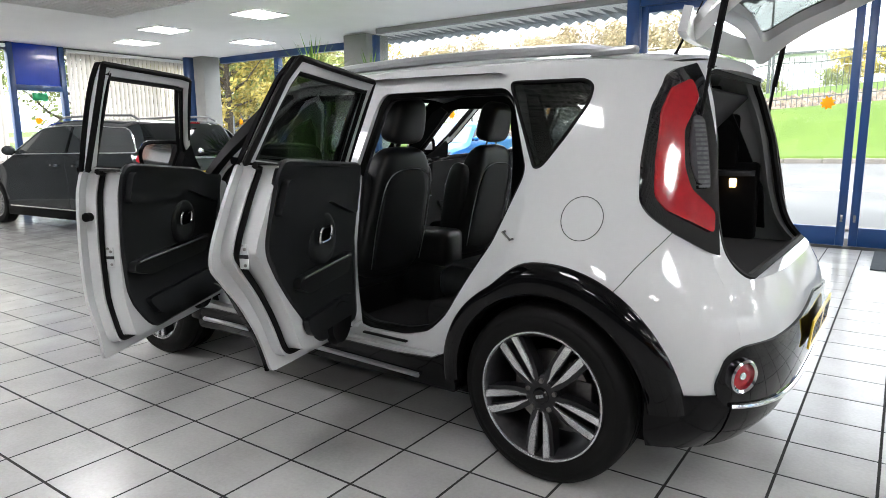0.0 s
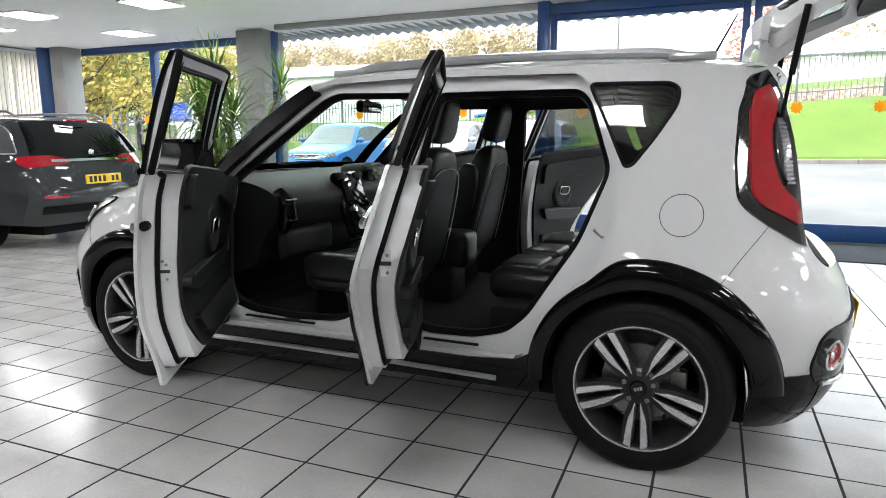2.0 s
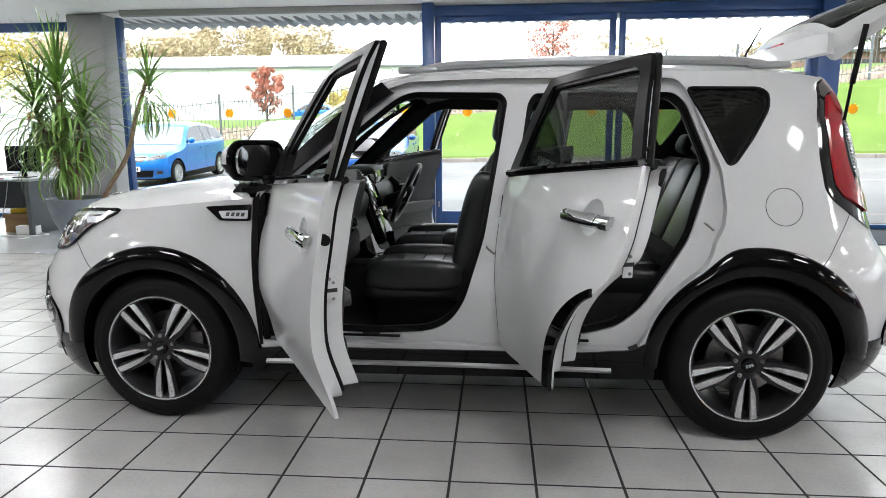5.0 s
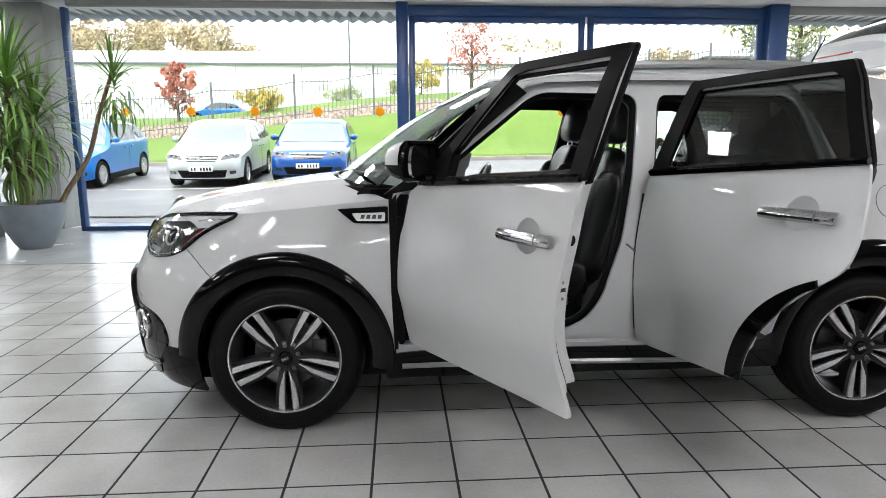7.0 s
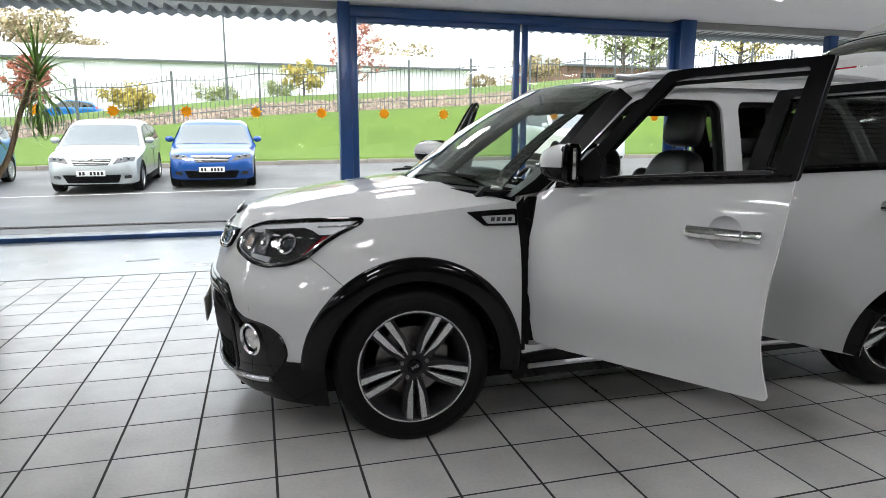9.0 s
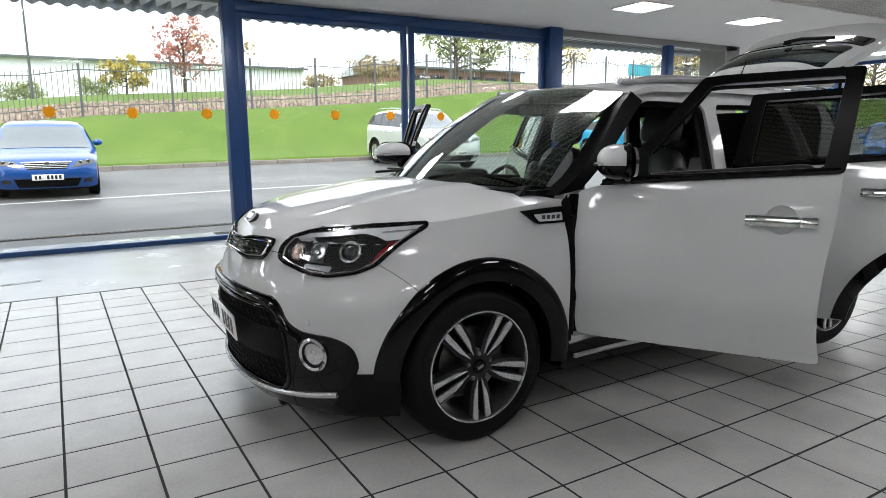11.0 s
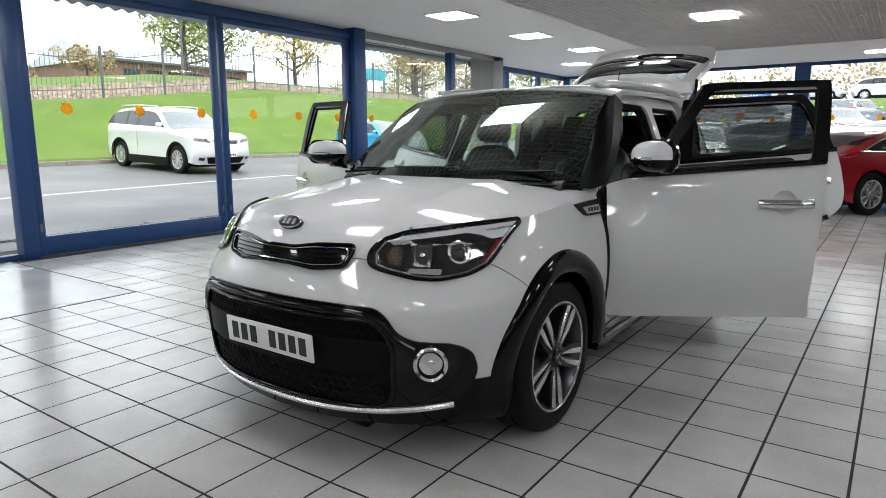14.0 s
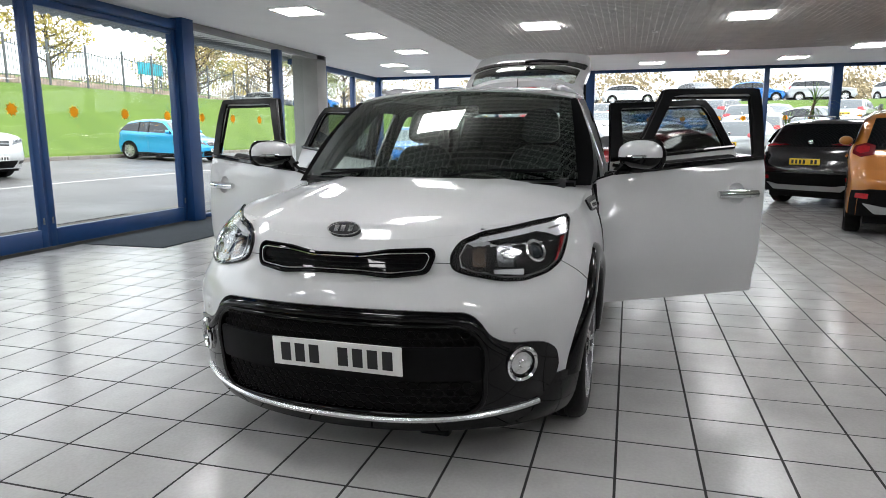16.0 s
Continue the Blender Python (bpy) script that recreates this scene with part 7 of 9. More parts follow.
def roof_pt(a, b):
    v = (b - 0.5) * 2
    u0 = 0.958 + 0.06 * v * v
    u1 = 2.97 - 0.13 * v * v
    u = u0 + (u1 - u0) * a
    ze, zc = smooth_interp(ROOF_EDGE, u), smooth_interp(ROOF_MID, u)
    ve = flank(min(u, 2.8), ze) + 0.004 - 0.05 * smoothstep(2.6, 2.97, u)
    return Vector((u, v * ve, ze + (zc - ze) * (1 - abs(v) ** 3.2)))


part("roof", sheet(bmesh.new(), roof_pt, 30, 26, 0.012), M_WHITE, hero, sharp=30)
part("headliner", sheet(bmesh.new(), lambda a, b: roof_pt(0.03 + 0.93 * a, 0.04 + 0.92 * b) - Vector((0, 0, 0.035)), 16, 12, 0.012), M_HEADLINER, hero, "pale grey fabric headliner")
for s in (-1, 1):
    bm = bmesh.new()
    pts = []
    for k in range(23):
        u = 1.13 + 1.60 * k / 22
        h = 0.022 * min(1, k / 2.5, (22 - k) / 2.5) + 0.004
        pts.append((u, s * 0.545, 1.565 + 0.020 * math.sin((u - 1.1) / 1.65 * math.pi) + h * 0.8 - 0.012))
    tube(bm, pts, [0.008, 0.016] + [0.021] * 19 + [0.016, 0.008], 8)
    rail = part("roof_rail", bm, M_SILVERTRIM, hero, "satin grey roof rail")
    for uu in (1.17, 2.68):
        part("rail_foot", boxm(uu - 0.09, uu + 0.09, s * 0.545 - 0.02, s * 0.545 + 0.02, 1.548, 1.578, 0.012), M_SILVERTRIM, rail)
part("antenna", tube(bmesh.new(), [(2.72, 0, 1.575), (2.735, 0, 1.61), (2.83, 0, 1.80)], [0.018, 0.006, 0.003], 8), M_BLACK, hero, "short black roof aerial")

# rear: body round the boot opening, bumper
boot_hole = rounded([(-0.41, 1.492), (0.41, 1.492), (0.46, 1.455), (0.545, 1.2), (0.60, 1.0), (0.62, 0.87), (0.59, 0.785), (-0.59, 0.785), (-0.62, 0.87), (-0.60, 1.0), (-0.545, 1.2), (-0.46, 1.455)], [0.05, 0.05, 0.08, 0.05, 0.05, 0.06, 0.07, 0.07, 0.06, 0.05, 0.05, 0.08], 4)
poly = [(-vsplit_r(z), z) for z in zrange(0.43, 1.515, 16)] + [(-0.3, 1.535), (0, 1.545), (0.3, 1.535)] + [(vsplit_r(z), z) for z in zrange(1.515, 0.43, 16)]
part("rear_body", panel(bmesh.new(), poly, on_rear(), [boot_hole], 0.05, 0.06, lambda p: Vector((-1, 0, 0))), M_WHITE, hero, sharp=30)
bl = [Vector(on_rear(-0.02)(p.x * 0.985, p.y)) for p in boot_hole]
part("boot_seal", tube(bmesh.new(), bl + bl[:2], 0.017, 6, False), M_SEAL, hero)
rmask = rounded([(-0.56, 0.60), (0, 0.665), (0.56, 0.60), (0.70, 0.595), (0.745, 0.56), (0.757, 0.46), (0.735, 0.41), (0.69, 0.375), (0, 0.34), (-0.69, 0.375), (-0.735, 0.41), (-0.757, 0.46), (-0.745, 0.56), (-0.70, 0.595)], 0.03, 3)
part("rear_mask", panel(bmesh.new(), rmask, on_rear(0.010), step=0.06, thick=0.012), M_GLOSSBLACK, hero, "gloss black rear bumper insert")
poly = [(-vsplit_r(z), z) for z in zrange(0.20, 0.43, 5)] + [(vsplit_r(z), z) for z in zrange(0.43, 0.20, 5)]
part("rear_lower", panel(bmesh.new(), poly, on_rear(0.006), step=0.06, thick=0.012), M_SATIN, hero)
part("rear_lip", tube(bmesh.new(), [on_rear(0.014)(v, 0.352 + 0.04 * (abs(v) / 0.72) ** 3) for v in zrange(-0.70, 0.70, 28)], 0.009, 8), M_CHROME, hero, "chrome strip on the rear bumper")
plate_part(hero, Matrix.Translation((tail(0.55) + 0.022, 0, 0.545)) @ Matrix.Rotation(radians(6), 4, "Y"), 1, M_PLATEY)

# underside and load bay
part("floor_pan", boxm(-0.45, 2.95, -0.74, 0.74, 0.20, 0.32, 0.02), M_BLACK, hero)
part("cabin_carpet", boxm(0.30, 1.95, -0.75, 0.75, 0.33, 0.37, 0.01), M_CARPET, hero)
part("boot_floor", boxm(2.25, 3.14, -0.62, 0.62, 0.70, 0.755, 0.01), M_CARPET, hero)
for s in (-1, 1):
    part("boot_side_trim", boxm(2.50, 2.98, s * 0.58 - 0.03, s * 0.58 + 0.03, 0.75, 1.13, 0.02), M_BLACK, hero)
    part("pillar_trim", boxm(2.67, 2.88, s * 0.565 - 0.025, s * 0.565 + 0.025, 1.10, 1.36, 0.02), M_BLACK, hero)
    part("shelf_rest", prism(bmesh.new(), rounded([(2.50, s * 0.56), (2.50, s * 0.47), (2.86, s * 0.46), (2.96, s * 0.50), (2.97, s * 0.56)][::-s], 0.02, 3), 1.065, 1.092, "z"), M_DASH, hero, "black shelf rest on the boot wall")
m = Matrix.Translation((2.60, 0, 1.11)) @ Matrix.Rotation(radians(-46), 4, "Y")
shelf = part("parcel_shelf", boxm(0.0, 0.46, -0.50, 0.50, -0.012, 0.012, 0.008, m=m), M_SHELF, hero, "dark felt parcel shelf lifted with the tailgate")
part("shelf_hinge", tube(bmesh.new(), [(2.60, -0.52, 1.10), (2.60, 0.52, 1.10)], 0.022, 10), M_DASH, shelf)
part("boot_lamp", boxm(2.855, 2.885, 0.53, 0.552, 1.008, 1.05, 0.004), M_BOOTLAMP, hero, "small lit boot lamp")
part("bulkhead", boxm(0.10, 0.40, -0.72, 0.72, 0.28, 0.95, 0.02), M_BLACK, hero)
part("engine_block", boxm(-0.5, 0.12, -0.46, 0.46, 0.22, 0.86, 0.05), M_BLACK, hero)

# wheels with five twin spokes
tread = lathe(bmesh.new(), [(0.238, -0.105), (0.247, -0.115), (0.264, -0.1185), (0.286, -0.1185), (0.289, -0.1165), (0.297, -0.1165), (0.300, -0.1165), (0.317, -0.108), (0.330, -0.092), (0.335, -0.07), (0.336, -0.045), (0.329, -0.043), (0.329, -0.033), (0.336, -0.031), (0.336, -0.005), (0.329, -0.003), (0.329, 0.003), (0.336, 0.005),
                            (0.336, 0.031), (0.329, 0.033), (0.329, 0.043), (0.336, 0.045), (0.335, 0.07), (0.330, 0.092), (0.305, 0.112), (0.243, 0.116), (0.236, 0.105)], 60, "y", closed=True)
rimb = lathe(bmesh.new(), [(0.241, -0.100), (0.241, -0.112), (0.233, -0.112), (0.228, -0.100), (0.212, -0.070), (0.207, 0.09), (0.234, 0.105), (0.238, 0.10), (0.217, 0.085), (0.220, -0.07)], 60, "y", closed=True)
lipb = lathe(bmesh.new(), [(0.2425, -0.108), (0.2425, -0.1165), (0.2365, -0.1175), (0.2345, -0.108)], 60, "y", closed=True)
spoke = bmesh.new()
spoke_dark = bmesh.new()
for side in (-1, 1):
    # one half of the pair: inner flank outwards, then back along the outer flank
    a = [Vector((side * x, r)) for x, r in ((0.007, 0.055), (0.011, 0.10), (0.017, 0.236), (0.046, 0.227), (0.045, 0.205), (0.037, 0.135), (0.031, 0.110), (0.020, 0.082), (0.015, 0.062))]
    inner = [Vector((side * x, r)) for x, r in ((0.0085, 0.056), (0.013, 0.10), (0.0195, 0.234), (0.0435, 0.2255), (0.0425, 0.205), (0.0345, 0.135), (0.0285, 0.110), (0.0180, 0.083), (0.0135, 0.064))]
    b = [Vector((side * x, r)) for x, r in ((0.006, 0.05), (0.009, 0.10), (0.012, 0.232), (0.058, 0.222), (0.056, 0.200), (0.050, 0.130), (0.044, 0.100), (0.032, 0.062))]
    # machined face, falling towards the hub, with a bevelled edge
    def face_y(r):
        return -0.113 + 0.010 * smoothstep(0.17, 0.06, r)
    lo = [spoke.verts.new((p.x, face_y(p.y) + 0.006, p.y)) for p in a]
    hi = [spoke.verts.new((p.x, face_y(p.y), p.y)) for p in inner]
    spoke.faces.new(hi if side > 0 else hi[::-1])
    for k in range(len(a)):
        j = (k + 1) % len(a)
        spoke.faces.new((lo[k], lo[j], hi[j], hi[k]))
    if side < 0:
        b = b[::-1]
    prism(spoke_dark, b, -0.100, -0.050)
bmesh.ops.recalc_face_normals(spoke, faces=spoke.faces)
hubb = lathe(bmesh.new(), [(0.0, -0.100), (0.062, -0.098), (0.074, -0.088), (0.076, -0.03), (0.0, -0.03)], 30, "y")
capb = lathe(bmesh.new(), [(0.0, -0.111), (0.026, -0.110), (0.031, -0.104), (0.031, -0.095), (0.0, -0.095)], 24, "y")
nutb = lathe(bmesh.new(), [(0.0, -0.108), (0.008, -0.107), (0.010, -0.1), (0.010, -0.09), (0.0, -0.09)], 6, "y")
discb = lathe(bmesh.new(), [(0.07, -0.02), (0.15, -0.02), (0.15, 0.005), (0.07, 0.005)], 40, "y", closed=True)
wheel_parts = []
for bm, nm, mt in ((tread, "tyre", M_RUBBER), (rimb, "rim", M_BARREL), (lipb, "rim_lip", M_ALLOY), (spoke, "spoke_face", M_ALLOY), (spoke_dark, "spoke", M_ALLOYDARK), (hubb, "hub", M_ALLOYDARK), (capb, "centre_cap", M_GLOSSBLACK), (nutb, "wheel_nut", M_STEEL), (discb, "brake_disc", M_STEEL)):
    me = bpy.data.meshes.new(nm)
    bm.to_mesh(me)
    bm.free()
    me.materials.append(mt)
    me.shade_smooth()
    me.set_sharp_from_angle(angle=radians(35))
    wheel_parts.append((nm, me))
wp = dict(wheel_parts)
for u, v, spin, flip in ((0.028, -0.765, -2, False), (2.578, -0.765, 0, False), (0.028, 0.765, 20, True), (2.578, 0.765, 50, True)):
    w = new("wheel")
    w.parent = hero
    w.matrix_basis = pose(u, v, 0.334, 0, 0, 180 if flip else 0)
    tagged(w, "machined five twin-spoke alloy wheel")
    for nm in ("tyre", "rim", "rim_lip", "hub", "centre_cap", "brake_disc"):
        o = new(nm, wp[nm])
        o.parent = w
    for k in range(5):
        m = Matrix.Rotation(radians(180 + spin + 72 * k), 4, "Y")
        for nm in ("spoke_face", "spoke"):
            o = new(nm, wp[nm])
            o.parent = w
            o.matrix_basis = m
        o = new("wheel_nut", wp["wheel_nut"])
        o.parent = w
        o.matrix_basis = Matrix.Rotation(radians(180 + spin + 36 + 72 * k), 4, "Y") @ Matrix.Translation((0, 0, 0.056))
    for k in (-1, 0, 1):
        part("cap_mark", boxm(0.011 * k - 0.004, 0.011 * k + 0.004, -0.1125, -0.1095, -0.006, 0.006, m=Matrix.Rotation(radians(160 + spin), 4, "Y")), M_SILVERTRIM, w, smooth=False)
    part("brake_caliper", boxm(0.10, 0.165, -0.03, 0.03, -0.06, 0.06, 0.012), M_STEEL, w)


def turned(bm, m):
    bmesh.ops.transform(bm, matrix=m, verts=bm.verts)
    return bm


# doors
def door(kind, s, outline, frame_out, glass_hole, hinge_u, angle, card, glass_mat, belt, grip):
    hv = s * (flank(hinge_u, 0.8) + (0.002 if kind == "front_door" else -0.015))

    def lean(off):
        """The flank, with the front door's frame leaning out towards its top rear corner."""
        def fn(u, z):
            k = smoothstep(0.9, 1.6, u) * max(0.0, z - 1.15) / 0.39 if kind == "front_door" else 0.0
            tuck = 0.040 * smoothstep(0.66, 0.40, z) if kind == "front_door" else 0.0
            return (u, s * (flank(u, z) + off + 0.050 * k - tuck), z)
        return fn

    d = new(kind)
    d.parent = hero
    tagged(d, "white car door standing open, black trim inside")
    d.matrix_basis = Matrix.Translation((hinge_u, hv, 0)) @ Matrix.Rotation(s * radians(angle), 4, "Z") @ Matrix.Translation((-hinge_u, -hv, 0))
    poly = rounded(outline, [0.025 if z < 0.45 or z > 1.03 else 0.09 for _, z in outline], 5)
    gx, gz, gl = grip
    cup_hole = [Vector((gx + 0.056 * math.cos(2 * math.pi * k / 20), gz + 0.004 + 0.056 * math.sin(2 * math.pi * k / 20))) for k in range(20)]
    part("door_skin", panel(bmesh.new(), poly, lean(0.0), [cup_hole], step=0.05, thick=0.012, inward=toward_centre), M_WHITE, d, sharp=30)
    c = sum((Vector(p) for p in poly), Vector((0, 0))) / len(poly)
    # shut face in two steps with the rubber seal between them
    u_front = min(p.x for p in poly)
    kept = [q for q in outline if not (0.45 < q[1] < 0.56 and q[0] > u_front + 0.3)]
    core = rounded(kept, [0.12 if z < 0.45 and u > u_front + 0.3 else (0.025 if z < 0.45 or z > 1.03 else 0.09) for u, z in kept], 6)

    def step_in(dist):
        out = []
        for p, q in zip(core, inset(core, dist)):
            q.y = p.y - 0.008 if p.y > 1.02 else q.y
            q.x = p.x + 0.010 if p.x < u_front + 0.10 else q.x
            out.append(q)
        return out

    part("door_edge", panel(bmesh.new(), step_in(0.042), lean(-0.010), [cup_hole], step=0.08, thick=0.042, inward=toward_centre), M_WHITE, d, sharp=30)
    shell = step_in(0.074)
    part("door_shell", panel(bmesh.new(), shell, lean(-0.046), step=0.08, thick=0.074, inward=toward_centre), M_WHITE, d, sharp=30)
    pts = [lean(-0.056)(p.x, p.y) for p in step_in(0.062)]
    part("door_seal", tube(bmesh.new(), pts + pts[:2], 0.0115, 6, False), M_SEAL, d)
    part("edge_rubber", tube(bmesh.new(), [lean(-0.012)(u_front + 0.004, z) for z in zrange(0.44, 1.03, 10)], 0.013, 8), M_SEAL, d)
    # window frame: black outside, white inside with a rubber rim
    fo, gh = rounded(frame_out, 0.010, 2), rounded(glass_hole, 0.016, 3)
    part("window_frame", panel(bmesh.new(), fo, lean(0.002), [gh], 0.05, 0.014, toward_centre), M_FRAMEBLACK, d, "black outer window frame")
    fc = sum(fo, Vector((0, 0))) / len(fo)
    rim_out = inset(fo, 0.010)
    rim_in = [Vector((q.x, p.y + 0.008 if p.y < 1.2 else q.y)) for p, q in zip(rim_out, inset(fo, 0.044))]
    part("frame_inner", panel(bmesh.new(), rim_out, lean(-0.013), [rim_in], 0.05, 0.026, toward_centre), M_WHITE, d)
    pts = [lean(-0.030)(q.x, q.y) for q in inset(fo, 0.008) if q.y > 1.1]
    part("frame_seal", tube(bmesh.new(), pts, 0.0115, 6), M_SEAL, d)
    pts = [lean(-0.026)(q.x, q.y) for q in inset(fo, 0.050) if q.y > 1.1]
    part("glass_run", tube(bmesh.new(), pts, 0.009, 6), M_SEAL, d)
    g = [fc + (p - fc) * 1.0 for p in gh]
    if kind == "rear_door":      # the front windows are wound down
        part("door_glass", panel(bmesh.new(), g, lean(-0.018), step=0.1, thick=0.004, inward=toward_centre), glass_mat, d, "door window glass")
    part("waist_strip", tube(bmesh.new(), [lean(0.006)(u, belt[0] + belt[1] * (u - 1.0)) for u in zrange(belt[2], belt[3], 12)], 0.013, 6), M_GLOSSBLACK, d)
    # trim card with moulded shapes
    cp = rounded(card, 0.06, 4)
    part("door_card", panel(bmesh.new(), cp, lean(-0.108), step=0.06, thick=0.020, inward=toward_centre), M_DASH, d, "black moulded door trim", 50)
    part("card_edge", tube(bmesh.new(), [lean(-0.118)(q.x, q.y) for q in cp + cp[:2]], 0.011, 6, False), M_DASH, d)
    x0, x1 = min(p.x for p in cp), max(p.x for p in cp)
    w = x1 - x0
    def blob(pts, depth, thick, mt, nm, r=0.03):
        bm = panel(bmesh.new(), rounded([(x0 + a * w, b) for a, b in pts], r, 4), lean(-0.127), step=0.05, thick=depth, inward=toward_centre)
        return part(nm, bm, mt, d, "", 55)
    fr = 1.0 if kind == "front_door" else 0.72
    blob([(0.14 * fr, 0.795), (0.92 * fr, 0.770), (0.94 * fr, 0.735), (0.80 * fr, 0.700), (0.20 * fr, 0.715)], 0.034, 0, M_LEATHER, "armrest", 0.024)
    blob([(0.08, 0.62), (0.84 * fr, 0.60), (0.78 * fr, 0.525), (0.10, 0.53)], 0.026, 0, M_DASH, "door_pocket", 0.035)
    blob([(0.06, 1.085), (0.97, 1.14), (0.97, 1.02), (0.62, 1.0), (0.40, 1.03), (0.06, 0.95)], 0.028, 0, M_DASH, "top_roll", 0.025)
    su = x0 + 0.24 * w
    base = Matrix.Translation((su, s * (flank(su, 0.52) - 0.128), 0.52)) @ Matrix.Rotation(s * radians(90), 4, "X")
    part("speaker", lathe(bmesh.new(), [(0.0, 0.012), (0.07, 0.012), (0.085, 0.02), (0.095, 0.004), (0.095, -0.01)], 28, "z", base), M_BLACK, d)
    hu = x0 + 0.40 * w
    ring = [lean(-0.146)(q.x, q.y) for q in rounded([(hu - 0.05, 0.878), (hu + 0.05, 0.872), (hu + 0.05, 0.926), (hu - 0.05, 0.930)], 0.022, 5)]
    part("inner_handle", tube(bmesh.new(), ring + ring[:2], 0.006, 6, False), M_CHROME, d, "chrome ring of the inner door handle")
    part("handle_lever", panel(bmesh.new(), rounded([(hu - 0.035, 0.876), (hu + 0.03, 0.872), (hu + 0.03, 0.922), (hu - 0.035, 0.928)], 0.015), lean(-0.140), step=0.04, thick=0.01, inward=toward_centre), M_GLOSSBLACK, d)
    bowl = Matrix.Translation((hu, s * (flank(hu, 0.89) - 0.124), 0.888)) @ Matrix.Rotation(s * radians(90), 4, "X")
    part("handle_bowl", lathe(bmesh.new(), [(0.0, 0.008), (0.045, 0.009), (0.072, 0.014), (0.092, 0.017), (0.104, 0.012), (0.110, -0.004)], 36, "z", bowl), M_DASH, d, sharp=60)
    part("trim_strip", tube(bmesh.new(), [lean(-0.162)(x0 + w * k * fr, 0.791 - 0.024 * k) for k in zrange(0.18, 0.90, 10)], 0.006, 6), M_BARREL, d, "dull metal strip on the armrest")
    # outer handle
    bm = bmesh.new()
    for k0, k1, hh in ((-1.0, 0.50, 0.020), (0.54, 1.0, 0.020)):
        u0, u1 = gx + gl * k0, gx + gl * k1

        def grip_pt(u, z):
            bulge = 0.011 * (1 - min(1.0, abs(z - gz) / hh) ** 2.5) - 0.006 * abs((u - gx) / gl) ** 3
            return lean(0.026 + bulge)(u, z)
        panel(bm, rounded([(u0, gz - hh), (u1, gz - hh), (u1, gz + hh), (u0, gz + hh)], 0.006, 3), grip_pt, step=0.0055, thick=0.012, inward=toward_centre)
    for k in (-0.85, 0.80):
        u0 = gx + gl * k
        panel(bm, [(u0 - 0.014, gz - 0.012), (u0 + 0.014, gz - 0.012), (u0 + 0.014, gz + 0.012), (u0 - 0.014, gz + 0.012)], lean(0.020), step=0.03, thick=0.022, inward=toward_centre)
    part("door_handle", bm, M_CHROME, d, "chrome outer door handle")
    cup = bmesh.new()
    n = 20
    prev = None
    for ri, dd in ((0.058, 0.0006), (0.055, -0.004), (0.046, -0.014), (0.030, -0.020), (0.012, -0.022)):
        loop = [cup.verts.new(lean(dd)(gx + ri * math.cos(2 * math.pi * k / n), gz + 0.004 + ri * math.sin(2 * math.pi * k / n))) for k in range(n)]
        if prev:
            for k in range(n):
                cup.faces.new((prev[k], prev[(k + 1) % n], loop[(k + 1) % n], loop[k]))
        prev = loop
    cup.faces.new(prev)
    part("handle_cup", cup, M_WHITE, d)
    # plug, latch plate and bolts on the shut face
    rear_edge = sorted((p for p in shell if p.x > c.x + 0.1), key=lambda p: p.y)

    def edge_u(z):
        return max(p.x for p in rear_edge if abs(p.y - z) < 0.06)

    if kind == "front_door":
        pz, px = 0.97, 1.486
        part("edge_plug", tube(bmesh.new(), [(px - 0.004, s * (flank(px, pz) - 0.027), pz), (px - 0.036, s * (flank(px, pz) - 0.027), pz)], 0.017, 18), M_SEAL, d, "round black plug in the door edge")
    lz = 0.80 if kind == "front_door" else 0.90
    lx = edge_u(lz)
    lv = s * (flank(lx, lz) - 0.082)
    latch = part("latch", boxm(-0.004, 0.002, -0.016, 0.016, -0.04, 0.04, 0.002, m=Matrix.Translation((lx, lv, lz))), M_WHITE, d, "white latch plate with a black slot")
    part("latch_slot", boxm(0.001, 0.004, -0.018, 0.018, -0.006, 0.006, m=Matrix.Translation((lx, lv, lz))), M_INK, latch, smooth=False)
    for dz in (-0.028, 0.024, 0.036):
        part("latch_bolt", lathe(bmesh.new(), [(0.0, 0.005), (0.005, 0.004), (0.006, 0.0)], 8, "x", Matrix.Translation((lx + 0.001, lv + s * 0.006 * (1 if dz > 0.03 else -1), lz + dz))), M_STEEL, latch)
    return d


FD_OUT = [(0.505, 0.62), (0.515, 0.40), (0.60, 0.392), (1.488, 0.403), (1.470, 0.50), (1.464, 0.64), (1.474, 0.80), (1.492, 0.92), (1.503, 1.03), (1.510, 1.155), (0.80, 1.105), (0.60, 1.075), (0.502, 1.045)]
FD_FRAME = [(0.60, 1.075), (0.80, 1.275), (0.985, 1.525), (1.06, 1.532), (1.556, 1.538), (1.512, 1.145)]
FD_GLASS = [(0.815, 1.124), (0.806, 1.205), (1.022, 1.488), (1.10, 1.499), (1.494, 1.506), (1.446, 1.165)]
FD_CARD = [(0.57, 0.49), (1.28, 0.48), (1.355, 0.60), (1.395, 0.90), (1.43, 1.166), (0.80, 1.118), (0.58, 1.05)]
RD_OUT = [(1.525, 0.62), (1.53, 0.395), (1.62, 0.388), (2.11, 0.41), (2.135, 0.50), (2.175, 0.59), (2.255, 0.70), (2.36, 0.795), (2.452, 0.87), (2.465, 0.96), (2.445, 1.10), (2.42, 1.195), (1.545, 1.115), (1.53, 0.90)]
RD_FRAME = [(1.545, 1.105), (1.577, 1.493), (2.25, 1.517), (2.30, 1.45), (2.42, 1.185)]
RD_GLASS = [(1.634, 1.148), (1.646, 1.460), (2.20, 1.481), (2.248, 1.455), (2.360, 1.203)]
